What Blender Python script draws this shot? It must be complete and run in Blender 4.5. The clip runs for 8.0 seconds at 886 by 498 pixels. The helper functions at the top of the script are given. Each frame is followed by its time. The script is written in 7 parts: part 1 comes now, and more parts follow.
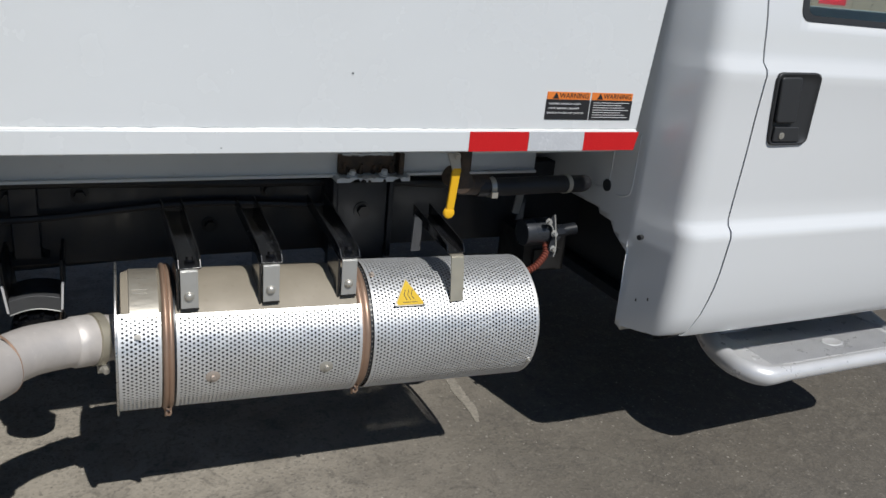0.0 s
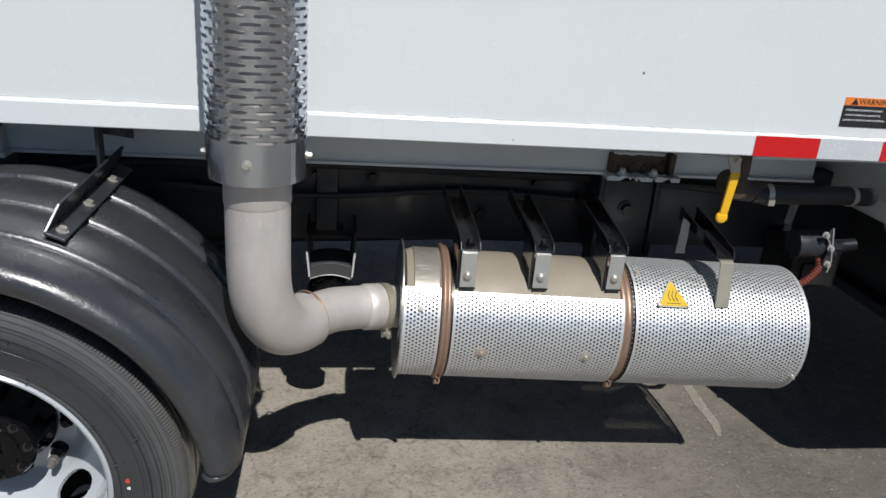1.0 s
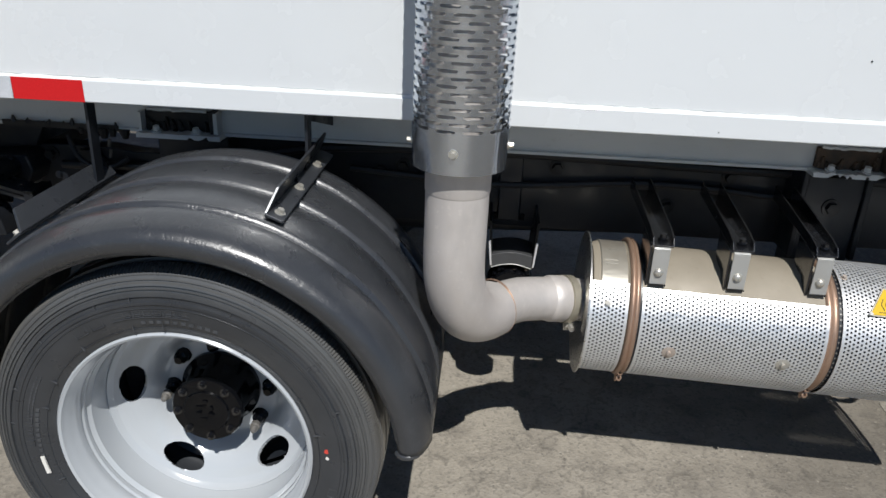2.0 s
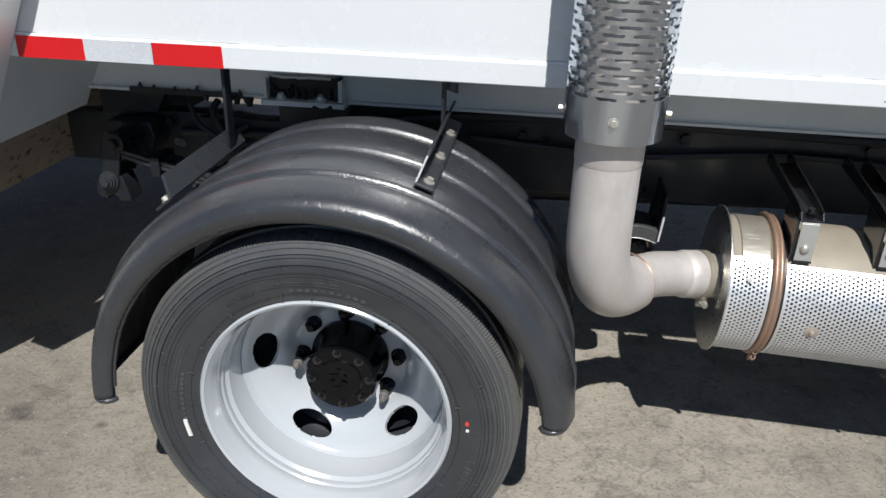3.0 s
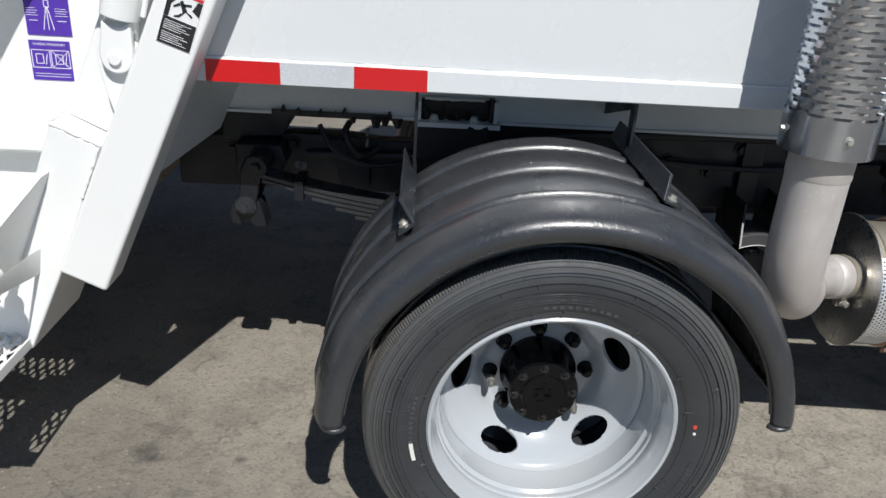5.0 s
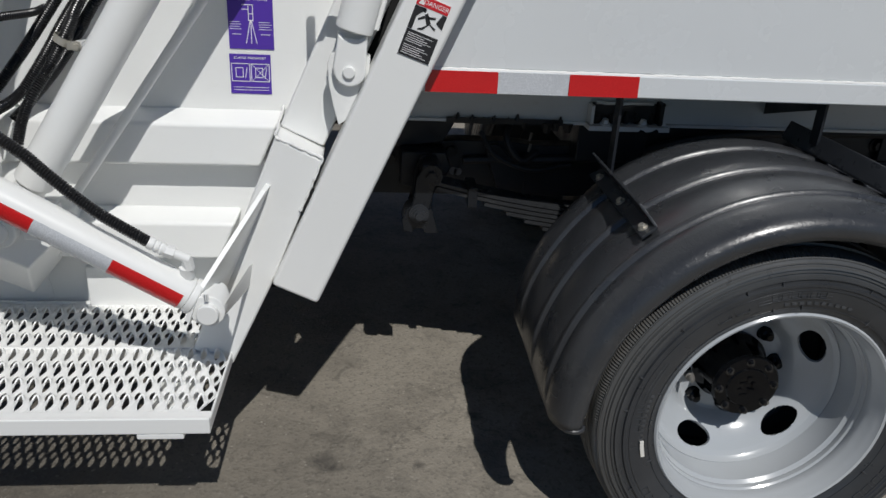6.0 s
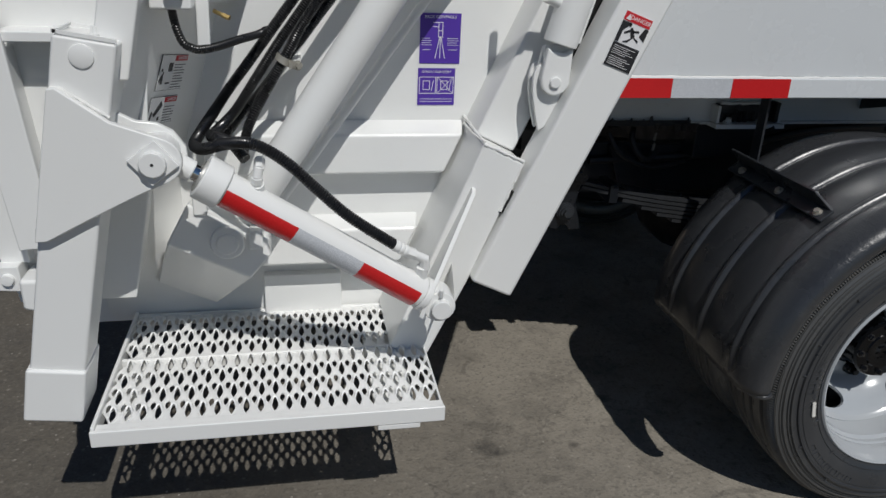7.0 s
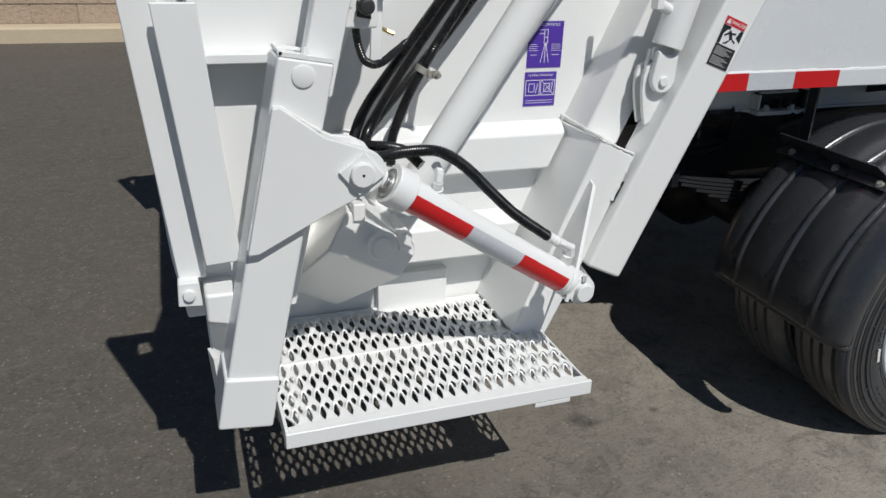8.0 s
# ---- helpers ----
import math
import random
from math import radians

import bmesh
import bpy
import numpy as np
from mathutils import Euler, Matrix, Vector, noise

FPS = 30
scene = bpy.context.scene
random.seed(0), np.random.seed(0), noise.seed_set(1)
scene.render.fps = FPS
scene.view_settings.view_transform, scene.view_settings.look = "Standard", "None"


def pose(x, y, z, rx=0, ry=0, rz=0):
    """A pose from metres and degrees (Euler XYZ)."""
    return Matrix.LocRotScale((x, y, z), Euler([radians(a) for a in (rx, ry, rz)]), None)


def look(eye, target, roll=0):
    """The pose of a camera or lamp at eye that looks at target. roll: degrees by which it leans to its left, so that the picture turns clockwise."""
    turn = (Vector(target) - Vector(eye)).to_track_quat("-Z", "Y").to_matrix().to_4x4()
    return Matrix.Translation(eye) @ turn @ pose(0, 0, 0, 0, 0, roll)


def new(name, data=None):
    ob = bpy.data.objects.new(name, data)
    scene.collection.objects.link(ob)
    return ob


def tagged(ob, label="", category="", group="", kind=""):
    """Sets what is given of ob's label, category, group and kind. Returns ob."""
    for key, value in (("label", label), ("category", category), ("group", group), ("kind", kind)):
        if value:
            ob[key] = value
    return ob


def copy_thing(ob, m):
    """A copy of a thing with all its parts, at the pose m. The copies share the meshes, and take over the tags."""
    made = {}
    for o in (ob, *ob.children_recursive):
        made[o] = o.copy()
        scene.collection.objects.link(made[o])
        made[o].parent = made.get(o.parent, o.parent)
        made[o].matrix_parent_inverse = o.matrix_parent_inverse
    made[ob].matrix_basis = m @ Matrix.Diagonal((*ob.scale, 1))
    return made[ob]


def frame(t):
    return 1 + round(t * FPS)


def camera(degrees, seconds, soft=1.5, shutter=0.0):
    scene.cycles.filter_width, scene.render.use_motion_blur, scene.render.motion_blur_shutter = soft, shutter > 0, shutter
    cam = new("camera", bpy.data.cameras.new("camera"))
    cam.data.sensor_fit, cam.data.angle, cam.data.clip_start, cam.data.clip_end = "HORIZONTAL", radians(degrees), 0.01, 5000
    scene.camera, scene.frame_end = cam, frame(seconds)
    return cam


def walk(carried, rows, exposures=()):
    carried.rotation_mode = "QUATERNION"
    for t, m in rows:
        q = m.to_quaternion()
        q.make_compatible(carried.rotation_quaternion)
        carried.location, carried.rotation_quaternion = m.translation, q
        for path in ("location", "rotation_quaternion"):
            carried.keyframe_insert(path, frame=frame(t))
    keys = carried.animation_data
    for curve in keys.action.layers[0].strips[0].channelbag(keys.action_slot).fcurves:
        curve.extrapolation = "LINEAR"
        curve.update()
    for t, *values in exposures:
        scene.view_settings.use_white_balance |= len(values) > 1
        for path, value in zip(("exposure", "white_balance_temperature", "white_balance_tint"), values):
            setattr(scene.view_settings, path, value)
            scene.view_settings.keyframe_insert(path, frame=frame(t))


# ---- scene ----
cam = camera(60.8, 8.0)
PATH = [
    (0, (0.806, -1.507, 1.345), (1.614, 0.191, 0.663), 5.4),
    (0.5, (0.729, -1.533, 1.34), (1.301, 0.256, 0.652), 5.1),
    (1, (0.654, -1.533, 1.334), (0.937, 0.311, 0.613), 4.5),
    (1.5, (0.599, -1.528, 1.334), (0.663, 0.327, 0.589), 3.8),
    (2, (0.554, -1.521, 1.332), (0.462, 0.321, 0.559), 2.6),
    (3.5, (0.256, -1.509, 1.308), (0.031, 0.28, 0.444), 1.9),
    (4, (0.123, -1.518, 1.308), (-0.026, 0.28, 0.446), 3.2),
    (4.2, (0.046, -1.532, 1.312), (-0.055, 0.269, 0.448), 3.8),
    (5.3, (-0.465, -1.59, 1.31), (-0.324, 0.246, 0.529), 3.5),
    (5.5, (-0.584, -1.586, 1.311), (-0.417, 0.249, 0.534), 3.6),
    (6, (-0.853, -1.579, 1.306), (-0.66, 0.244, 0.506), 3.1),
    (6.5, (-1.155, -1.628, 1.325), (-0.874, 0.184, 0.527), 2.9),
    (7, (-1.449, -1.636, 1.315), (-1.081, 0.169, 0.536), 2.5),
    (7.5, (-1.735, -1.601, 1.337), (-1.234, 0.163, 0.537), 1.6),
    (8, (-2.01, -1.612, 1.347), (-1.38, 0.116, 0.561), 1.9),
]
EXPOSURES = [(0, -0.2), (1, -0.05), (2, 0.05), (3.5, 0.35), (4, 0.39), (5.5, -0.26), (6, -0.64), (6.5, -0.76), (7, -0.80), (7.3, -0.74), (7.5, -0.64), (8, -0.48)]
walk(cam, [(t, look(eye, target, roll)) for t, eye, target, roll in PATH], EXPOSURES)

# ---- world, sun ----
SUN_FROM = Vector((0.17, -0.76, 1.0)).normalized()
world = bpy.data.worlds.new("world")
scene.world = world
world.use_nodes = True
wn = world.node_tree.nodes
sky = wn.new("ShaderNodeTexSky")
sky.sky_type = "NISHITA"
sky.sun_disc = False
sky.ozone_density = 7.0
sky.dust_density = 0.0
sky.sun_elevation = math.asin(SUN_FROM.z)
sky.sun_rotation = math.atan2(SUN_FROM.x, SUN_FROM.y)
wn["Background"].inputs["Strength"].default_value = 0.056
world.node_tree.links.new(sky.outputs["Color"], wn["Background"].inputs["Color"])
sun = new("sun", bpy.data.lights.new("sun", "SUN"))
sun.data.energy = 4.5
sun.data.angle = radians(0.55)
sun.data.color = (1.0, 0.985, 0.955)
sun.matrix_world = look(SUN_FROM * 30, (0, 0, 0))


# ---- materials ----
class Mat:
    """A small node graph round one Principled shader."""

    def __init__(self, name, color, rough=0.5, metal=0.0, spec=0.5, coat=0.0):
        self.m = bpy.data.materials.new(name)
        self.m.use_nodes = True
        self.n, self.l = self.m.node_tree.nodes, self.m.node_tree.links
        self.p = self.n["Principled BSDF"]
        self.color, self.rough = color, rough
        self.p.inputs["Base Color"].default_value = (*color, 1)
        self.p.inputs["Roughness"].default_value = rough
        self.p.inputs["Metallic"].default_value = metal
        self.p.inputs["Specular IOR Level"].default_value = spec
        self.p.inputs["Coat Weight"].default_value = coat
        self.p.inputs["Coat Roughness"].default_value = 0.08
        tc = self.n.new("ShaderNodeNewGeometry")
        self.where = tc.outputs["Position"]
        self.col, self.bump = None, None

    def noise(self, scale, detail=4.0, rough=0.55, stretch=None, distort=0.0):
        t = self.n.new("ShaderNodeTexNoise")
        t.inputs["Scale"].default_value = scale
        t.inputs["Detail"].default_value = detail
        t.inputs["Roughness"].default_value = rough
        t.inputs["Distortion"].default_value = distort
        v = self.where
        if stretch:
            mp = self.n.new("ShaderNodeMapping")
            mp.inputs["Scale"].default_value = stretch
            self.l.new(v, mp.inputs["Vector"])
            v = mp.outputs["Vector"]
        self.l.new(v, t.inputs["Vector"])
        return t.outputs["Fac"]

    def ramp(self, fac, lo, hi, a=0.0, b=1.0):
        r = self.n.new("ShaderNodeMapRange")
        r.inputs["From Min"].default_value, r.inputs["From Max"].default_value = lo, hi
        r.inputs["To Min"].default_value, r.inputs["To Max"].default_value = a, b
        self.l.new(fac, r.inputs["Value"])
        return r.outputs["Result"]

    def tint(self, fac, other):
        """Blends the colour so far towards another by fac."""
        x = self.n.new("ShaderNodeMix")
        x.data_type = "RGBA"
        self.l.new(fac, x.inputs["Factor"])
        if self.col is None:
            x.inputs["A"].default_value = (*self.color, 1)
        else:
            self.l.new(self.col, x.inputs["A"])
        x.inputs["B"].default_value = (*other, 1)
        self.col = x.outputs["Result"]
        self.l.new(self.col, self.p.inputs["Base Color"])
        return self

    def relief(self, fac, depth, strength=1.0):
        b = self.n.new("ShaderNodeBump")
        b.inputs["Strength"].default_value = strength
        b.inputs["Distance"].default_value = depth
        self.l.new(fac, b.inputs["Height"])
        if self.bump is not None:
            self.l.new(self.bump, b.inputs["Normal"])
        self.bump = b.outputs["Normal"]
        self.l.new(self.bump, self.p.inputs["Normal"])
        return self

    def gloss(self, fac, a, b):
        self.l.new(self.ramp(fac, 0.3, 0.7, a, b), self.p.inputs["Roughness"])
        return self


def paint(name, color, rough, coat, dents=0.0, dirt=(0.62, 0.57, 0.48), amount=0.18):
    k = Mat(name, color, rough, 0.0, 0.5, coat)
    k.tint(k.ramp(k.noise(1.7, 5), 0.42, 0.75, 0, amount), dirt)
    k.tint(k.ramp(k.noise(38, 6, 0.7), 0.6, 0.8, 0, amount), dirt)
    k.gloss(k.noise(6, 5), rough * 0.8, rough * 1.35)
    k.relief(k.noise(420, 2), 0.0002, 0.25)
    if dents:
        k.relief(k.noise(2.6, 2, 0.4), dents, 1.0)
    return k.m


WHITE_BODY = paint("white_enamel", (0.70, 0.725, 0.74), 0.24, 0.45, 0.006, amount=0.06)
WHITE_GATE = paint("white_satin_enamel", (0.85, 0.855, 0.84), 0.36, 0.25, 0.003, amount=0.10)
WHITE_CAB = paint("white_clearcoat", (0.72, 0.735, 0.745), 0.2, 0.7, 0.0, amount=0.05)
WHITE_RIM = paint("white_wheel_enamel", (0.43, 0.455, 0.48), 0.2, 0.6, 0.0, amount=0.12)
# white paint greyed for the shade under the body, with real grime
SILL_PAINT = paint("shaded_grimy_white", (0.60, 0.63, 0.65), 0.35, 0.2, 0.004, dirt=(0.25, 0.22, 0.19), amount=0.35)
WELD = paint("painted_weld_bead", (0.84, 0.84, 0.82), 0.3, 0.3, 0.0)


def black_metal(name, color=(0.0105, 0.0130, 0.0175), rough=0.32):
    k = Mat(name, color, rough, 0.0, 0.5, 0.1)
    k.tint(k.ramp(k.noise(5, 6), 0.5, 0.75, 0, 0.6), (0.0115, 0.0135, 0.0175))
    k.tint(k.ramp(k.noise(60, 5), 0.62, 0.75, 0, 0.35), (0.024, 0.024, 0.024))
    k.gloss(k.noise(14, 4), rough * 0.7, rough * 1.7)
    k.relief(k.noise(180, 3), 0.0004, 0.3)
    return k.m


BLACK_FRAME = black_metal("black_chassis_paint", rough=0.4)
BLACK_GLOSS = black_metal("black_gloss_paint", (0.008, 0.008, 0.009), 0.17)
BLACK_GLOSS.node_tree.nodes["Principled BSDF"].inputs["Coat Weight"].default_value = 0.8
k = Mat("wet_look_black_enamel", (0.003, 0.0034, 0.0044), 0.12, 0.0, 0.14, 0.22)
k.relief(k.noise(45, 4), 0.002, 0.35)
HUB_BLACK = k.m
GREASY = black_metal("greasy_black_iron", (0.009, 0.0085, 0.0085), 0.5)

k = Mat("fender_polymer", (0.030, 0.032, 0.036), 0.34, 0.0, 0.6, 0.3)
k.p.inputs["Coat Roughness"].default_value = 0.22
k.tint(k.ramp(k.noise(4, 5), 0.45, 0.8, 0, 0.5), (0.058, 0.061, 0.066))
k.tint(k.ramp(k.noise(26, 6, 0.7), 0.55, 0.75, 0, 0.4), (0.075, 0.077, 0.08))
k.gloss(k.noise(9, 4), 0.22, 0.42)
k.relief(k.noise(60, 4, 0.6, (1, 0.4, 1), 2.0), 0.002, 0.35)
k.relief(k.noise(150, 3, 0.5, (1, 0.45, 1), 1.2), 0.0010, 0.4)
k.relief(k.noise(420, 2), 0.0004, 0.3)
POLY = k.m

k = Mat("tyre_rubber", (0.030, 0.033, 0.038), 0.45, 0.0, 0.5, 0.3)
k.p.inputs["Coat Roughness"].default_value = 0.2
k.tint(k.ramp(k.noise(7, 6), 0.42, 0.72, 0, 0.5), (0.060, 0.064, 0.070))
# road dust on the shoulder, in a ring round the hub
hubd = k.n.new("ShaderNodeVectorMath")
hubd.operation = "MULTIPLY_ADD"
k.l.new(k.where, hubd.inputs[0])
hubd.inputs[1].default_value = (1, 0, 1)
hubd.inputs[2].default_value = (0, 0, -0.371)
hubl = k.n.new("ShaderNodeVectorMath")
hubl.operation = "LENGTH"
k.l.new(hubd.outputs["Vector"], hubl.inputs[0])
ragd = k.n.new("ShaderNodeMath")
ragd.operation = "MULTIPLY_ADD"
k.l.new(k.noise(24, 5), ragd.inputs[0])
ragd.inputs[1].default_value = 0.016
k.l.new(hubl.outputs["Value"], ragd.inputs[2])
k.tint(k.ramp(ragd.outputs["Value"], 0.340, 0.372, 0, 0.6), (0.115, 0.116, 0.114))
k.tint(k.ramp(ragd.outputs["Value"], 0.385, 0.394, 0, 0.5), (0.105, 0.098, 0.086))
k.gloss(k.noise(20, 4), 0.24, 0.46)
k.relief(k.noise(260, 3), 0.0005, 0.35)
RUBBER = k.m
k = Mat("moulded_rubber_edge", (0.062, 0.066, 0.072), 0.4, 0.0, 0.5, 0.2)
k.tint(k.ramp(k.noise(40, 5), 0.42, 0.62, 0, 0.8), (0.034, 0.037, 0.042))
MOULDED = k.m
k = Mat("corrugated_loom_plastic", (0.010, 0.010, 0.011), 0.27)
k.gloss(k.noise(20, 3), 0.2, 0.38)
LOOM = k.m
k = Mat("rubber_hose", (0.016, 0.016, 0.018), 0.5)
k.relief(k.noise(220, 3), 0.0006, 0.4)
HOSE = k.m


def metal(name, color, rough, stain=None, brushed=None, amount=0.5, purity=1.0):
    k = Mat(name, color, rough, purity)
    if stain:
        k.tint(k.ramp(k.noise(9, 6, 0.65), 0.45, 0.75, 0, amount), stain)
    k.gloss(k.noise(24, 4, 0.6, brushed), rough * 0.75, rough * 1.4)
    if brushed:
        k.relief(k.noise(90, 3, 0.5, brushed), 0.0003, 0.3)
    return k.m


STEEL_PERF = metal("stainless_perforated", (0.74, 0.75, 0.76), 0.42, (0.62, 0.61, 0.59), (1, 8, 8), purity=0.7)
STEEL_GUARD = metal("polished_stainless", (0.59, 0.63, 0.68), 0.15, (0.48, 0.505, 0.535), (1, 1, 0.08), 0.6, 0.92)
STEEL_DULL = metal("dull_stainless", (0.50, 0.50, 0.48), 0.4, (0.40, 0.38, 0.35), purity=0.5)
ZINC = metal("zinc_bolt", (0.52, 0.50, 0.45), 0.35, (0.40, 0.35, 0.27), purity=0.6)
BAND_STEEL = metal("straw_tinted_steel", (0.50, 0.46, 0.37), 0.35, (0.42, 0.36, 0.26), purity=0.6)
COPPER = metal("heat_tinted_band", (0.40, 0.27, 0.195), 0.42, (0.27, 0.17, 0.12), (8, 1, 1), purity=0.6)
CHROME = metal("chromed_rod", (0.8, 0.8, 0.8), 0.06)
BRASS = metal("brass", (0.62, 0.45, 0.18), 0.3, (0.4, 0.28, 0.12))
RUST = Mat("rusty_cast_iron", (0.038, 0.029, 0.023), 0.6)
RUST.tint(RUST.ramp(RUST.noise(40, 6), 0.4, 0.7, 0, 0.7), (0.105, 0.062, 0.036))
RUST = RUST.m
ALU = metal("cast_aluminium", (0.68, 0.68, 0.685), 0.32, (0.58, 0.58, 0.58), purity=0.3)

k = Mat("tan_canister_steel", (0.285, 0.25, 0.195), 0.6, 0.15)
k.tint(k.ramp(k.noise(8, 6), 0.4, 0.75, 0, 0.7), (0.35, 0.31, 0.245))
k.tint(k.ramp(k.noise(55, 5), 0.6, 0.75, 0, 0.35), (0.22, 0.18, 0.13))
k.gloss(k.noise(20, 4), 0.55, 0.75)
TAN = k.m
BARE_DRUM = metal("heat_tinted_bare_steel", (0.46, 0.43, 0.37), 0.34, (0.33, 0.27, 0.20), (1, 6, 6), 0.6, 0.6)
RUSTY_BOLT = metal("rust_tinted_bolt", (0.46, 0.40, 0.35), 0.5, (0.36, 0.26, 0.20), purity=0.4)
k = Mat("aluminised_pipe", (0.55, 0.51, 0.48), 0.5, 0.35)
k.tint(k.ramp(k.noise(6, 6, 0.65, (1, 1, 0.35)), 0.4, 0.7, 0, 0.9), (0.66, 0.62, 0.585))
k.tint(k.ramp(k.noise(70, 4), 0.62, 0.72, 0, 0.4), (0.72, 0.68, 0.63))
k.tint(k.ramp(k.noise(16, 5, 0.6, (1, 1, 0.6)), 0.48, 0.68, 0, 0.5), (0.46, 0.435, 0.415))
k.gloss(k.noise(30, 4), 0.4, 0.62)
PIPE = k.m


def plain(name, color, rough=0.45, fleck=0.25):
    k = Mat(name, color, rough)
    k.tint(k.ramp(k.noise(45, 5), 0.5, 0.75, 0, fleck), tuple(c * 0.72 for c in color))
    return k.m


PALE_HOLE = plain("painted_far_light", (0.16, 0.165, 0.175), 0.7)
DARK_ZINC = metal("weathered_zinc", (0.20, 0.19, 0.175), 0.45, (0.12, 0.105, 0.085), purity=0.5)

SPRING = metal("worn_spring_steel", (0.013, 0.015, 0.019), 0.3, (0.007, 0.008, 0.010), purity=0.1)
LEAF = metal("grey_leaf_steel", (0.055, 0.058, 0.063), 0.3, (0.035, 0.035, 0.037), purity=0.4)
BRACKET = metal("scuffed_black_steel", (0.040, 0.044, 0.051), 0.3, (0.024, 0.026, 0.030), purity=0.25)
SADDLE = metal("worn_grey_saddle", (0.070, 0.072, 0.076), 0.45, (0.05, 0.05, 0.052), purity=0.2)
DISC = metal("brushed_stainless_disc", (0.56, 0.56, 0.55), 0.3, (0.46, 0.455, 0.44), (1, 6, 6), purity=0.9)
k = Mat("caked_tan_dirt", (0.27, 0.225, 0.175), 0.9)
k.tint(k.ramp(k.noise(28, 5, 0.6, (1, 1, 2.2)), 0.56, 0.66, 0, 1), (0.04, 0.033, 0.028))
k.tint(k.ramp(k.noise(7, 5), 0.4, 0.7, 0, 0.6), (0.36, 0.315, 0.26))
DIRT = k.m


def tape(name, color, light):
    """Retroreflective tape: a fine lattice of cells in the film."""
    k = Mat(name, color, 0.3, 0.0, 0.5, 0.6)
    ch = k.n.new("ShaderNodeTexVoronoi")
    ch.feature = "DISTANCE_TO_EDGE"
    ch.inputs["Scale"].default_value = 210
    k.l.new(k.where, ch.inputs["Vector"])
    k.tint(k.ramp(ch.outputs["Distance"], 0.0, 0.12, 0.8, 0.0), light)
    k.tint(k.ramp(k.noise(14, 5), 0.5, 0.8, 0, 0.2), tuple(c * 0.6 for c in color))
    return k.m


TAPE_RED = tape("red_reflective_film", (0.58, 0.006, 0.010), (0.66, 0.02, 0.022))
TAPE_WHITE = tape("white_reflective_film", (0.53, 0.55, 0.58), (0.70, 0.72, 0.75))
ORANGE = plain("orange_print", (0.80, 0.22, 0.04))
PRINT_BLACK = plain("black_print", (0.02, 0.02, 0.022))
PRINT_WHITE = plain("white_print", (0.82, 0.82, 0.82))
PRINT_RED = plain("red_print", (0.60, 0.02, 0.03))
PURPLE = plain("purple_vinyl", (0.085, 0.035, 0.36), 0.4, 0.12)
YELLOW = plain("yellow_vinyl_dip", (0.90, 0.50, 0.02), 0.35, 0.15)
SIGN_YELLOW = plain("yellow_sign", (0.66, 0.43, 0.02), 0.3)
# near-black that paints the shade of gaps, slots and holes
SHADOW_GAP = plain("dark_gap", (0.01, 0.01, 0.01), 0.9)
HANDLE_PLASTIC = plain("textured_black_plastic", (0.03, 0.031, 0.033), 0.5)
RED_WIRE = plain("red_convoluted_tube", (0.17, 0.045, 0.03), 0.45)
MARK_WHITE = plain("white_paint_mark", (0.75, 0.73, 0.68), 0.7)
MARK_RED = plain("red_paint_dot", (0.60, 0.06, 0.04), 0.6)

g = Mat("glass_tint", (0.55, 0.68, 0.66), 0.02)
g.p.inputs["Transmission Weight"].default_value = 1.0
g.p.inputs["IOR"].default_value = 1.45
GLASS = g.m

k = Mat("asphalt", (0.110, 0.098, 0.081), 0.9, 0.0, 0.3)
k.tint(k.ramp(k.noise(1.1, 7, 0.62, (1, 1.6, 1), 1.4), 0.42, 0.66, 0, 0.6), (0.128, 0.112, 0.090))
# a paler stretch between two x limits, with a ragged border
sx_ = k.n.new("ShaderNodeSeparateXYZ")
k.l.new(k.where, sx_.inputs["Vector"])
rag = k.n.new("ShaderNodeMath")
rag.operation = "MULTIPLY_ADD"
k.l.new(k.noise(0.9, 7, 0.6), rag.inputs[0])
rag.inputs[1].default_value = 2.3
k.l.new(sx_.outputs["X"], rag.inputs[2])
worn = k.n.new("ShaderNodeMath")
worn.operation = "MULTIPLY"
k.l.new(k.ramp(rag.outputs["Value"], -0.7, 0.9), worn.inputs[0])
k.l.new(k.ramp(rag.outputs["Value"], 2.1, 3.5, 1, 0), worn.inputs[1])
k.tint(worn.outputs["Value"], (0.335, 0.303, 0.252))
k.tint(k.ramp(k.noise(0.55, 4), 0.35, 0.7, 0, 0.15), (0.20, 0.183, 0.158))
k.tint(k.ramp(k.noise(4.5, 7, 0.65), 0.47, 0.68, 0, 0.55), (0.112, 0.101, 0.087))
v = k.n.new("ShaderNodeTexVoronoi")
v.inputs["Scale"].default_value = 125
k.l.new(k.where, v.inputs["Vector"])
sep = k.n.new("ShaderNodeSeparateColor")
k.l.new(v.outputs["Color"], sep.inputs["Color"])
k.tint(k.ramp(sep.outputs["Red"], 0.72, 1.0, 0, 0.26), (0.235, 0.214, 0.180))
k.tint(k.ramp(sep.outputs["Green"], 0.70, 1.0, 0, 0.34), (0.075, 0.070, 0.064))
k.tint(k.ramp(k.noise(17, 6, 0.68, (1, 1, 1), 0.8), 0.52, 0.66, 0, 0.38), (0.205, 0.185, 0.152))
k.tint(k.ramp(k.noise(9.5, 7, 0.7, (1, 1, 1), 1.6), 0.55, 0.66, 0, 0.42), (0.070, 0.064, 0.057))
v3 = k.n.new("ShaderNodeTexVoronoi")
v3.inputs["Scale"].default_value = 95
k.l.new(k.where, v3.inputs["Vector"])
sep3 = k.n.new("ShaderNodeSeparateColor")
k.l.new(v3.outputs["Color"], sep3.inputs["Color"])
grit = k.n.new("ShaderNodeMath")
grit.operation = "MULTIPLY"
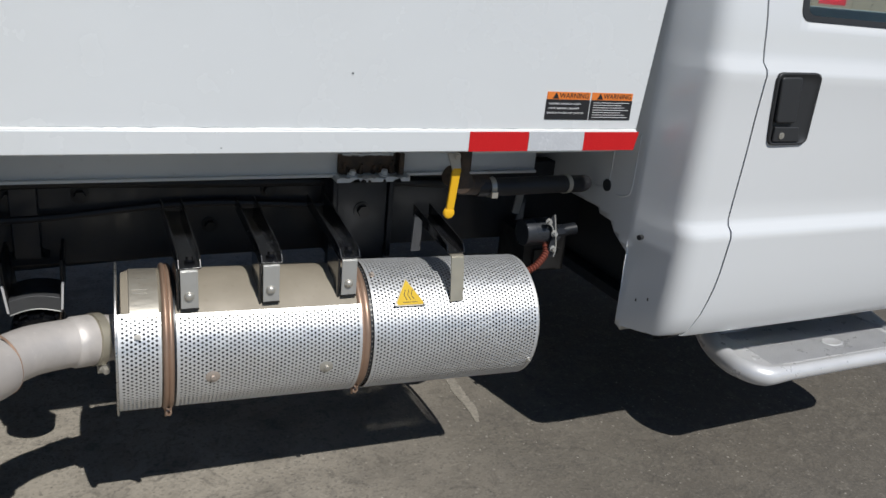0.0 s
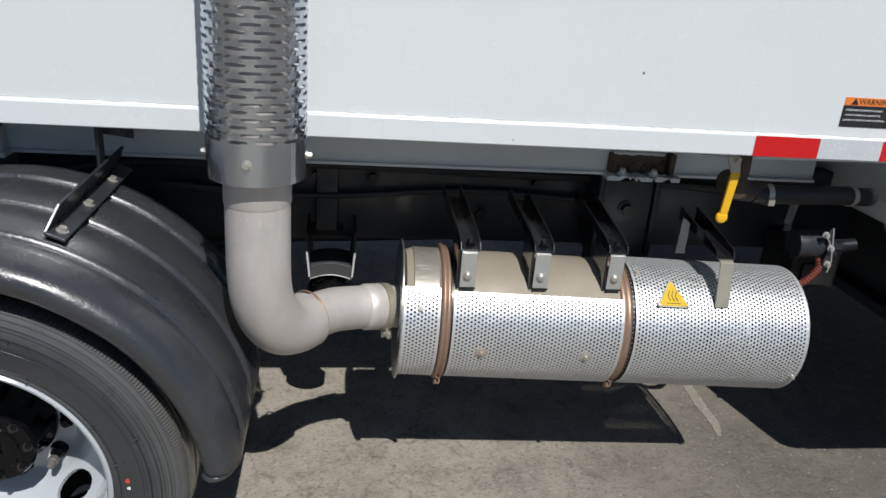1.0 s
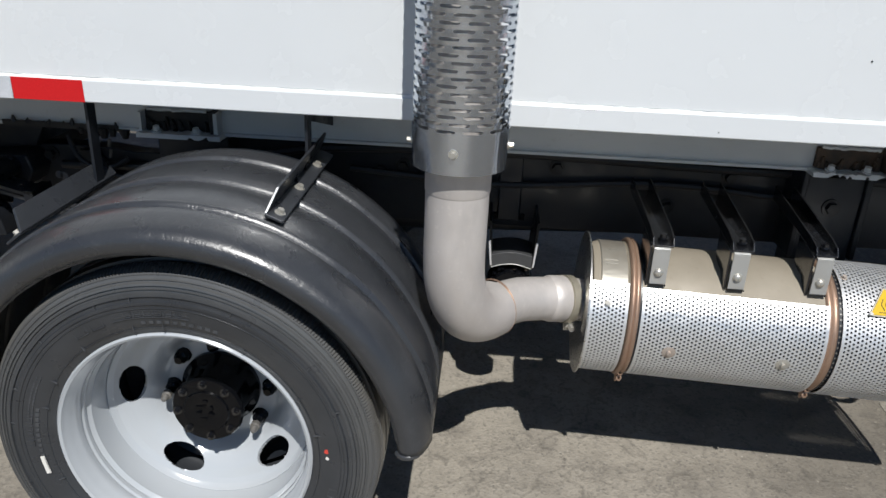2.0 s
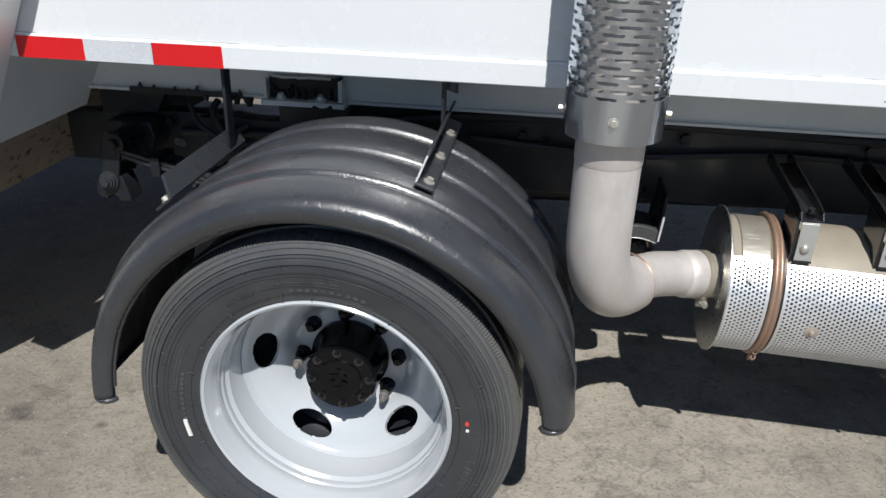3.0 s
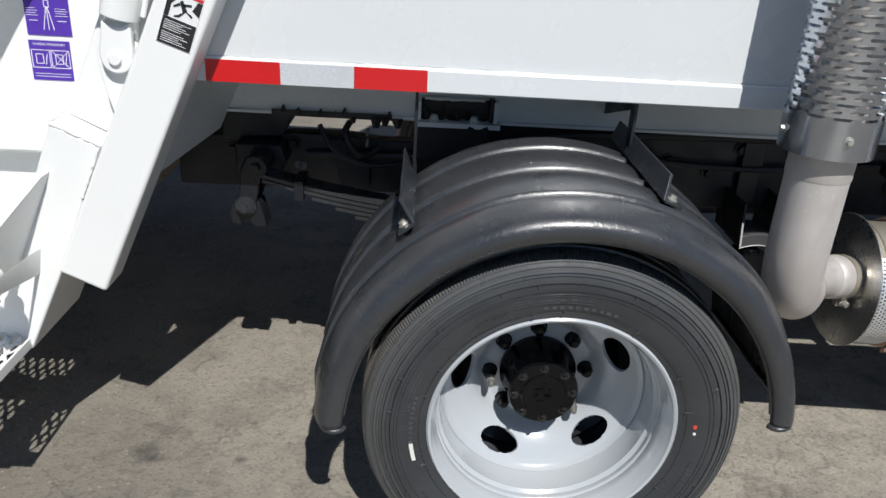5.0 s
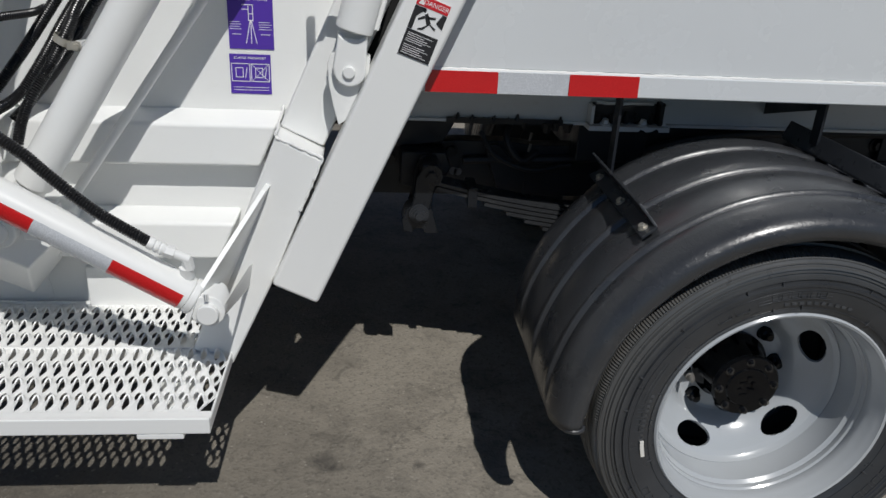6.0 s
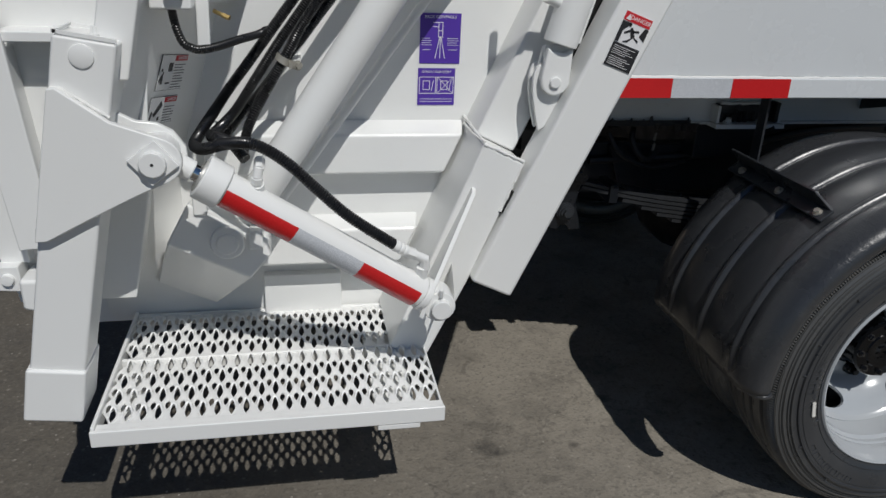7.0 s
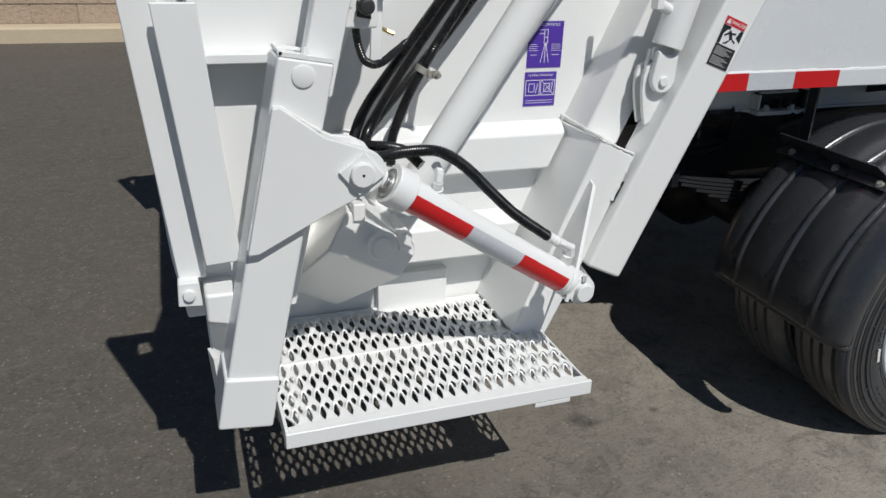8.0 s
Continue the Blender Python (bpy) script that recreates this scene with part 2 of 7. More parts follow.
k.l.new(k.ramp(v3.outputs["Distance"], 0.22, 0.36, 1, 0), grit.inputs[0])
k.l.new(k.ramp(sep3.outputs["Red"], 0.95, 1.0, 0, 0.85), grit.inputs[1])
k.tint(grit.outputs["Value"], (0.40, 0.37, 0.32))
pit = k.n.new("ShaderNodeMath")
pit.operation = "MULTIPLY"
k.l.new(k.ramp(v3.outputs["Distance"], 0.15, 0.40, 1, 0), pit.inputs[0])
k.l.new(k.ramp(sep3.outputs["Green"], 0.88, 0.98, 0, 0.6), pit.inputs[1])
k.tint(pit.outputs["Value"], (0.06, 0.057, 0.053))
v2 = k.n.new("ShaderNodeTexVoronoi")
v2.inputs["Scale"].default_value = 52
k.l.new(k.where, v2.inputs["Vector"])
sep2 = k.n.new("ShaderNodeSeparateColor")
k.l.new(v2.outputs["Color"], sep2.inputs["Color"])
near = k.ramp(v2.outputs["Distance"], 0.14, 0.30, 1, 0)
pale = k.ramp(sep2.outputs["Blue"], 0.90, 1.0, 0, 0.4)
both = k.n.new("ShaderNodeMath")
both.operation = "MULTIPLY"
k.l.new(near, both.inputs[0])
k.l.new(pale, both.inputs[1])
k.tint(both.outputs["Value"], (0.40, 0.365, 0.31))
# fine wandering cracks
warp = k.n.new("ShaderNodeVectorMath")
warp.operation = "MULTIPLY_ADD"
wn_ = k.n.new("ShaderNodeTexNoise")
wn_.inputs["Scale"].default_value = 3.5
wn_.inputs["Detail"].default_value = 6
k.l.new(k.where, wn_.inputs["Vector"])
k.l.new(wn_.outputs["Color"], warp.inputs[0])
warp.inputs[1].default_value = (0.5, 0.5, 0.5)
k.l.new(k.where, warp.inputs[2])
ck = k.n.new("ShaderNodeTexVoronoi")
ck.feature = "DISTANCE_TO_EDGE"
ck.inputs["Scale"].default_value = 0.62
k.l.new(warp.outputs["Vector"], ck.inputs["Vector"])
k.tint(k.ramp(ck.outputs["Distance"], 0.0, 0.0045, 0.3, 0), (0.06, 0.055, 0.05))
# old oil drips
for sx, sy, sr in ((-0.96, 0.015, 0.075), (-0.72, -0.01, 0.03), (-1.6, -0.22, 0.05), (-0.55, 0.2, 0.035), (1.9, -0.35, 0.05), (-3.2, 1.8, 0.12)):
    d = k.n.new("ShaderNodeVectorMath")
    d.operation = "DISTANCE"
    k.l.new(k.where, d.inputs[0])
    d.inputs[1].default_value = (sx, sy, 0)
    wob = k.n.new("ShaderNodeMath")
    wob.operation = "MULTIPLY_ADD"
    k.l.new(k.noise(26, 4), wob.inputs[0])
    wob.inputs[1].default_value = sr * 1.6
    k.l.new(d.outputs["Value"], wob.inputs[2])
    k.tint(k.ramp(wob.outputs["Value"], sr * 0.95, sr * 1.55, 0.62, 0), (0.045, 0.042, 0.04))
k.relief(v.outputs["Distance"], 0.003, 0.4)
k.relief(k.noise(28, 6, 0.65), 0.010, 0.45)
ASPHALT = k.m

k = Mat("concrete_kerb", (0.58, 0.475, 0.33), 0.85)
k.tint(k.ramp(k.noise(3, 6), 0.4, 0.7, 0, 0.5), (0.64, 0.54, 0.39))
k.tint(k.ramp(k.noise(60, 5), 0.55, 0.75, 0, 0.5), (0.30, 0.26, 0.20))
k.relief(k.noise(90, 4), 0.003, 0.5)
KERB = k.m
k = Mat("tan_split_block", (0.47, 0.355, 0.26), 0.9)
info = k.n.new("ShaderNodeObjectInfo")
k.tint(k.ramp(info.outputs["Random"], 0, 1, 0, 0.6), (0.56, 0.45, 0.34))
k.tint(k.ramp(k.noise(22, 6), 0.45, 0.72, 0, 0.6), (0.33, 0.25, 0.18))
k.relief(k.noise(35, 6, 0.65), 0.02, 0.8)
BLOCK = k.m
k = Mat("grey_mortar", (0.40, 0.35, 0.28), 0.95)
k.relief(k.noise(120, 4), 0.003, 0.5)
MORTAR = k.m


# ---- mesh helpers ----
def islands(bm, gap=0.002):
    """Groups of vertices that hang together or whose boxes touch."""
    bm.verts.index_update()
    seen, groups = set(), []
    for v_ in bm.verts:
        if v_.index in seen:
            continue
        todo, mine = [v_], []
        seen.add(v_.index)
        while todo:
            w = todo.pop()
            mine.append(w)
            for e_ in w.link_edges:
                o = e_.other_vert(w)
                if o.index not in seen:
                    seen.add(o.index)
                    todo.append(o)
        lo = [min(w.co[i] for w in mine) - gap for i in range(3)]
        hi = [max(w.co[i] for w in mine) + gap for i in range(3)]
        groups.append([mine, lo, hi])
    merged = True
    while merged:
        merged = False
        for i in range(len(groups)):
            for j in range(i + 1, len(groups)):
                a, b = groups[i], groups[j]
                if all(a[1][q] <= b[2][q] and b[1][q] <= a[2][q] for q in range(3)):
                    groups[i] = [a[0] + b[0], [min(p) for p in zip(a[1], b[1])], [max(p) for p in zip(a[2], b[2])]]
                    del groups[j]
                    merged = True
                    break
            if merged:
                break
    return [g_[0] for g_ in groups]


def part(name, bm, material, parent, label="", bevel=0.0, angle=35, thick=0.0, whole=False, rim=True):
    """Links a bmesh (or a ready mesh) as one mesh object under a thing or a part; pieces that lie apart become parts of their own."""
    if isinstance(bm, bmesh.types.BMesh) and not whole and parent:
        groups = islands(bm)
        if len(groups) > 1:
            made = []
            for mine in groups:
                one = bmesh.new()
                keep = {v_: one.verts.new(v_.co) for v_ in mine}
                for fc in {fc for v_ in mine for fc in v_.link_faces}:
                    one.faces.new([keep[v_] for v_ in fc.verts])
                made.append(part(name, one, material, parent, label, bevel, angle, thick, True, rim))
            bm.free()
            return made[0]
    if isinstance(bm, bmesh.types.BMesh):
        me = bpy.data.meshes.new(name)
        bmesh.ops.recalc_face_normals(bm, faces=bm.faces)
        bm.to_mesh(me)
        bm.free()
    else:
        me = bm
    me.shade_smooth()
    me.set_sharp_from_angle(angle=radians(angle))
    if material and not me.materials:
        me.materials.append(material)
    ob = new(name, me)
    if parent:
        ob.parent = parent
        up = parent
        off = Vector((0, 0, 0))
        while up:
            off += Vector(up.location)
            up = up.parent
        ob.location = -off
    if thick:
        md = ob.modifiers.new("sheet", "SOLIDIFY")
        md.thickness, md.offset = thick, 0
        if rim:
            md = ob.modifiers.new("sharp", "EDGE_SPLIT")
            md.split_angle = radians(50)
    if bevel:
        md = ob.modifiers.new("edge", "BEVEL")
        md.width, md.segments, md.limit_method, md.angle_limit = bevel, 2, "ANGLE", radians(40)
        md.harden_normals = True
    return tagged(ob, label)


def box(bm, x0, x1, y0, y1, z0, z1):
    v = [bm.verts.new((x, y, z)) for x in (x0, x1) for y in (y0, y1) for z in (z0, z1)]
    for f in ((0, 1, 3, 2), (4, 6, 7, 5), (0, 4, 5, 1), (2, 3, 7, 6), (0, 2, 6, 4), (1, 5, 7, 3)):
        bm.faces.new([v[i] for i in f])
    return v


def prism(bm, poly, y0, y1):
    """An outline in x and z, from y0 to y1."""
    a = [bm.verts.new((x, y0, z)) for x, z in poly]
    b = [bm.verts.new((x, y1, z)) for x, z in poly]
    bm.faces.new(a)
    bm.faces.new(b[::-1])
    for i in range(len(a)):
        j = (i + 1) % len(a)
        bm.faces.new((a[j], a[i], b[i], b[j]))


def slab(bm, pts, thick):
    """A flat plate on the corners pts, thickened along its normal."""
    pts = [Vector(p) for p in pts]
    n = (pts[1] - pts[0]).cross(pts[2] - pts[0]).normalized() * thick / 2
    a = [bm.verts.new(p + n) for p in pts]
    b = [bm.verts.new(p - n) for p in pts]
    bm.faces.new(a)
    bm.faces.new(b[::-1])
    for i in range(len(a)):
        j = (i + 1) % len(a)
        bm.faces.new((a[j], a[i], b[i], b[j]))


def rod(bm, p, q, r, r2=None, seg=24, cap=True):
    p, q = Vector(p), Vector(q)
    r2 = r if r2 is None else r2
    m = (q - p).to_track_quat("Z", "Y").to_matrix()
    rings = []
    for c, rr in ((p, r), (q, r2)):
        rings.append([bm.verts.new(c + m @ Vector((rr * math.cos(t), rr * math.sin(t), 0))) for t in (2 * math.pi * i / seg for i in range(seg))])
    for i in range(seg):
        j = (i + 1) % seg
        bm.faces.new((rings[0][i], rings[0][j], rings[1][j], rings[1][i]))
    if cap:
        bm.faces.new(rings[0][::-1])
        bm.faces.new(rings[1])


def lathe(bm, profile, origin, axis, seg=64, close=False, wob=None):
    """Turns (radius, along) pairs about an axis through origin."""
    origin = Vector(origin)
    m = Vector(axis).to_track_quat("Z", "Y").to_matrix()
    rings = []
    for k_, (r, h) in enumerate(profile):
        ring = []
        for i in range(seg):
            t = 2 * math.pi * i / seg
            rr = r + (wob(k_, i) if wob else 0)
            ring.append(bm.verts.new(origin + m @ Vector((rr * math.cos(t), rr * math.sin(t), h))))
        rings.append(ring)
    pairs = list(zip(rings, rings[1:])) + ([(rings[-1], rings[0])] if close else [])
    for a, b in pairs:
        for i in range(seg):
            j = (i + 1) % seg
            bm.faces.new((a[i], a[j], b[j], b[i]))
    if not close:
        for ring in (rings[0], rings[-1]):
            bm.faces.new(ring)
    return rings


def smooth_path(pts, n=10):
    """Points along a Catmull-Rom curve."""
    p = [Vector(q) for q in pts]
    p = [2 * p[0] - p[1]] + p + [2 * p[-1] - p[-2]]
    out = []
    for i in range(1, len(p) - 2):
        a, b, c, d = p[i - 1 : i + 3]
        for s in range(n):
            t = s / n
            out.append(0.5 * (2 * b + (c - a) * t + (2 * a - 5 * b + 4 * c - d) * t * t + (3 * b - a - 3 * c + d) * t ** 3))
    return out + [p[-2]]


def sweep(bm, path, radius, seg=16, ridge=0.0):
    """A round tube along a path; radius a number or one a point; ridge: depth of the rings of a corrugated hose."""
    path = [Vector(p) for p in path]
    up = Vector((0.03, 1, 0.02)).normalized()
    rings = []
    for i, c in enumerate(path):
        d = (path[min(i + 1, len(path) - 1)] - path[max(i - 1, 0)]).normalized()
        up = (up - d * up.dot(d)).normalized()
        side = d.cross(up)
        r = (radius[i] if isinstance(radius, (list, tuple)) else radius) - ridge * (0.5 + 0.5 * math.cos(i * math.pi / 2))
        rings.append([bm.verts.new(c + r * (math.cos(t) * up + math.sin(t) * side)) for t in (2 * math.pi * j / seg for j in range(seg))])
    for a, b in zip(rings, rings[1:]):
        for i in range(seg):
            j = (i + 1) % seg
            bm.faces.new((a[i], a[j], b[j], b[i]))
    bm.faces.new(rings[0])
    bm.faces.new(rings[-1])


def resample(path, step):
    """The same path in even steps."""
    path = [Vector(p) for p in path]
    out, left = [path[0]], step
    for a, b in zip(path, path[1:]):
        seg = (b - a).length
        at = left
        while at <= seg:
            out.append(a.lerp(b, at / seg))
            at += step
        left = at - seg
    return out


def bolt(bm, at, axis, r, h, washer=True):
    at, axis = Vector(at), Vector(axis).normalized()
    if washer:
        rod(bm, at, at + axis * h * 0.25, r * 1.45, seg=18)
    rod(bm, at + axis * h * 0.25, at + axis * h, r, r * 0.93, seg=6)


def B():
    return bmesh.new()


def text_mesh(words, size):
    c = bpy.data.curves.new("lettering", "FONT")
    c.body, c.size, c.align_x, c.align_y = words, size, "CENTER", "CENTER"
    c.extrude = 0.0003
    c.resolution_u = 3
    ob = new("lettering_curve", c)
    bpy.context.view_layer.update()
    me = bpy.data.meshes.new_from_object(ob.evaluated_get(bpy.context.evaluated_depsgraph_get()))
    bpy.data.objects.remove(ob)
    bpy.data.curves.remove(c)
    return me


def lay(me, origin, right, up):
    """Moves a mesh drawn in x and y onto a face."""
    right, up = Vector(right).normalized(), Vector(up).normalized()
    n = right.cross(up)
    m = Matrix((right, up, n)).transposed().to_4x4()
    m.translation = Vector(origin)
    me.transform(m)
    return me


class Face:
    """A flat sheet to draw decals on: local u to the right, v up, metres."""

    def __init__(self, origin, right, up):
        self.o, self.r = Vector(origin), Vector(right).normalized()
        self.u = (Vector(up) - self.r * Vector(up).dot(self.r)).normalized()
        self.n = self.r.cross(self.u)

    def at(self, u, v, h=0.0):
        return self.o + self.r * u + self.u * v + self.n * h

    def patch(self, name, material, parent, polys, h=0.001, thick=0.0008, label=""):
        bm = B()
        for poly in polys:
            slab(bm, [self.at(u, v, h) for u, v in poly], thick)
        return part(name, bm, material, parent, label, whole=True)

    def words(self, text, size, u, v, material, parent, h=0.0018, turn=0.0):
        me = text_mesh(text, size)
        if turn:
            me.transform(Matrix.Rotation(turn, 4, "Z"))
        lay(me, self.at(u, v, h), self.r, self.u)
        return part("lettering", me, material, parent)


def rect(u0, u1, v0, v1):
    return [(u0, v0), (u1, v0), (u1, v1), (u0, v1)]


def rounded(poly, r, n=5):
    """The outline with its corners rounded, as x, y pairs."""
    out = []
    for i, p in enumerate(poly):
        p, a_, b_ = Vector(p), Vector(poly[i - 1]), Vector(poly[(i + 1) % len(poly)])
        s0, s1 = p + (a_ - p).normalized() * r, p + (b_ - p).normalized() * r
        out += [(1 - u) ** 2 * s0 + 2 * u * (1 - u) * p + u * u * s1 for u in [j / n for j in range(n + 1)]]
    return out


def grid_mesh(verts, faces, name):
    me = bpy.data.meshes.new(name)
    me.from_pydata(verts, [], faces)
    return me


def perforated(name, x0, x1, a0, a1, radius, yc, zc, pitch, hole, inset=0.0):
    """A rolled sheet round the x axis: columns of round holes, every other one set off by half a step."""
    cols = round((x1 - x0) / (pitch * 0.866))
    rows = round(radius * radians(a1 - a0) / pitch)
    dx, da = (x1 - x0) / cols, radians(a1 - a0) / rows
    radius -= inset
    verts, faces = [], []

    def put(x, a):
        verts.append((x, yc - radius * math.cos(a), zc + radius * math.sin(a)))
        return len(verts) - 1

    lo, hi = radians(a0), radians(a1)
    out = [(-1, -1), (0, -1), (1, -1), (1, 0), (1, 1), (0, 1), (-1, 1), (-1, 0)]
    for i in range(cols):
        cx = x0 + dx * (i + 0.5)
        half = i % 2
        if half:
            for p, q in ((lo, lo + da / 2), (hi - da / 2, hi)):
                faces.append([put(cx - dx / 2, p), put(cx + dx / 2, p), put(cx + dx / 2, q), put(cx - dx / 2, q)])
        for j in range(rows - half):
            aa = lo + da * (j + 0.5 + 0.5 * half)
            o = [put(cx + u * dx / 2, aa + w * da / 2) for u, w in out]
            n = [put(cx + hole / 2 * math.cos(math.atan2(w, u)), aa + hole / 2 / radius * math.sin(math.atan2(w, u))) for u, w in out]
            for q in range(8):
                w = (q + 1) % 8
                faces.append([o[q], o[w], n[w], n[q]])
    bm = bmesh.new()
    me = grid_mesh(verts, faces, name)
    bm.from_mesh(me)
    bmesh.ops.remove_doubles(bm, verts=bm.verts, dist=1e-5)
    bm.to_mesh(me)
    bm.free()
    return me


# ---- ground, kerb, wall ----
bm = B()
for xa, xb in ((-400, -6), (-6, 6), (6, 400)):
    for ya, yb in ((-400, -4), (-4, 8.08)):
        bm.faces.new([bm.verts.new(p) for p in ((xa, ya, 0), (xb, ya, 0), (xb, yb, 0), (xa, yb, 0))])
bm.faces.new([bm.verts.new(p) for p in ((-400, 8.08, 0), (400, 8.08, 0), (400, 400, 0), (-400, 400, 0))])
bmesh.ops.remove_doubles(bm, verts=bm.verts, dist=1e-4)
tagged(part("ground", bm, ASPHALT, None), "worn dark grey asphalt with pale stone grit and oil drips", "asphalt", kind="structure")

bm = B()
for i in range(12):
    x0 = -22 + i * 3.0
    prism_pts = [(8.08, -0.05), (8.08, 0.15), (8.10, 0.175), (8.34, 0.18), (8.34, -0.05)]
    a = [bm.verts.new((x0 + 0.006, y, z)) for y, z in prism_pts]
    b = [bm.verts.new((x0 + 2.994, y, z)) for y, z in prism_pts]
    bm.faces.new(a)
    bm.faces.new(b[::-1])
    for j in range(5):
        bm.faces.new((a[j], b[j], b[(j + 1) % 5], a[(j + 1) % 5]))
tagged(part("kerb", bm, KERB, None, bevel=0.008), "pale tan concrete kerb along the foot of the block wall", "kerb", kind="structure")

bm = B()
box(bm, -22, 14, 8.38, 8.54, -0.05, 2.02)
wall = part("wall_north", bm, MORTAR, None)
tagged(wall, "tan split-face concrete block wall with grey joints", "wall", kind="structure")

# ---- the truck ----
truck = tagged(new("garbage_truck"), "white rear-loading garbage truck with black fenders, parked on asphalt", "truck")
truck.location = (0, 0.9, 0)

# refuse body
bm = B()
prism(bm, [(-0.775, 1.021), (2.03, 1.021), (2.13, 2.2), (-0.23, 2.2)], 0.007, 1.793)
body = part("body_shell", bm, WHITE_BODY, truck, "smooth white sheet steel refuse body", bevel=0.006)
bm = B()
prism(bm, [(-0.80, 0.972), (2.022, 0.972), (2.031, 1.0205), (-0.77, 1.0205)], 0.0, 1.8)
rail = part("lower_rail", bm, WHITE_BODY, truck, "white folded lower edge of the body", bevel=0.004)
bm = B()
random.seed(4)
pts, rad = [], []
x = -0.76
while x < 2.03:
    pts.append((x, 0.0060 + random.uniform(-0.0004, 0.0004), 1.0205 + random.uniform(-0.0005, 0.0005)))
    rad.append(0.0036 + random.uniform(-0.0005, 0.0006))
    x += 0.014
sweep(bm, pts, rad, 8)
part("weld_bead", bm, WELD, rail, "thick painted weld seam")
bm = B()
for y in (0.30, 1.48):
    box(bm, -0.825, 1.93, y, y + 0.02, 0.842, 0.972)
    box(bm, -0.825, 1.93, y - 0.012 if y < 1 else y, y + 0.07, 0.838, 0.846)
part("sill", bm, SILL_PAINT, truck, "shaded grey-white floor sill", bevel=0.002)
bm = B()
random.seed(9)
box(bm, -0.665, -0.365, 0.2855, 0.2885, 0.836, 0.851)
for i in range(30):
    x = random.choice((random.uniform(-0.61, -0.49), random.uniform(-0.66, -0.37)))
    r = random.choice((0.003, 0.004, 0.005, 0.006, 0.011)) * random.uniform(0.8, 1.2)
    rod(bm, (x, 0.288, 0.846), (x + random.uniform(-0.004, 0.004), 0.287, 0.846 + r * random.choice((-1.2, 1.0, 1.3))), r * 0.6, r * 0.2, 7)
for x, r in ((-0.463, 0.010), (-0.405, 0.015), (-0.382, 0.012), (-0.358, 0.009), (-0.35, 0.014)):
    rod(bm, (x, 0.289, 0.842), (x, 0.289, 0.842 - r * 1.7), r, r * 0.55, 8)
part("grease_drip", bm, GREASY, truck, "black grease caked along the sill edge", whole=True)
bm = B()
slab(bm, [(1.60, 0.10, 0.945), (1.98, 0.02, 0.968), (1.98, 0.31, 0.968), (1.60, 0.31, 0.90)], 0.006)
part("front_fairing", bm, SILL_PAINT, truck, "tapered grey-white plate below the body front")
random.seed(21)
for xa, xb in ((1.335, 1.53), (-0.305, -0.095)):
    bm = B()
    n = 26
    top = []
    for i in range(n + 1):
        top.append((xa + (xb - xa) * i / n, 0.846 + random.uniform(-0.004, 0.002) * (1 if xa > 0 else 0.2)))
    prism(bm, [(xa, 0.834), (xb, 0.834)] + top[::-1], 0.252, 0.40)
    pad = part("mount_pad", bm, SILL_PAINT, truck, "chipped grey-white body mount pad")
    bm = B()
    for i in range(9 if xa > 0 else 2):
        x, w = random.uniform(xa, xb - 0.03), random.uniform(0.006, 0.03)
        slab(bm, [(x, 0.251, 0.834), (x + w, 0.251, 0.834), (x + w * 0.8, 0.251, 0.834 + random.uniform(0.003, 0.011)), (x + w * 0.3, 0.251, 0.834 + random.uniform(0.002, 0.008))], 0.001)
    tagged(part("paint_chip", bm, GREASY, pad, "chipped paint on the edge", whole=True), kind="stuff")
    # solid dark blocks stand for the shaded recess; the front one is rusty
    bm = B()
    box(bm, xa + 0.012, xb - 0.028, 0.286, 0.2995, 0.848, 0.898)
    box(bm, xb - 0.028, xb - 0.014, 0.262, 0.2995, 0.848, 0.905)
    part("mount_recess", bm, RUST if xa > 0 else GREASY, pad, "dark block painted as the shaded recess behind the mount", bevel=0.003)
    bm = B()
    for i in range(12):
        x = random.uniform(xa + 0.015, xb - 0.035)
        rod(bm, (x, 0.288, 0.85), (x + random.uniform(-0.006, 0.006), 0.278, 0.853 + random.uniform(0.004, 0.030)), random.uniform(0.004, 0.010), 0.003, 7)
    tagged(part("scale_lump", bm, RUST if xa > 0 else GREASY, pad, "flaking rust and old sealant", whole=True), kind="stuff")
    bm = B()
    for x in (xa + 0.045, xb - 0.065):
        bolt(bm, (x, 0.272, 0.847), (0, -0.2, 1), 0.009, 0.014)
    if xa < 0:
        box(bm, xb - 0.018, xb - 0.008, 0.262, 0.2995, 0.848, 0.900)
        box(bm, xa + 0.004, xa + 0.012, 0.262, 0.2995, 0.848, 0.895)
    sweep(bm, [(xa + 0.02 + (xb - xa - 0.06) * i / 20, 0.283, 0.899 + random.uniform(-0.002, 0.002)) for i in range(21)], 0.004, 7)
    part("mount_bolt", bm, SILL_PAINT, pad, "painted bolts and weld at the mount")
# rear cross wall of the body behind the slanted post
bm = B()
slab(bm, [(-0.785, -0.02, 0.971), (-0.880, -0.02, 0.757), (-0.802, 0.30, 0.795), (-0.722, 0.30, 0.971)], 0.010)
part("rear_bulkhead", bm, SILL_PAINT, truck, "grey-white rear corner plate")
bm = B()
slab(bm, [(-1.046, 0.205, 0.556), (-1.046, 0.90, 0.556), (-0.984, 0.90, 0.78), (-0.984, 0.205, 0.78)], 0.006)
part("dirt_patch", bm, DIRT, truck, "tan caked dirt on the front of the tailgate")

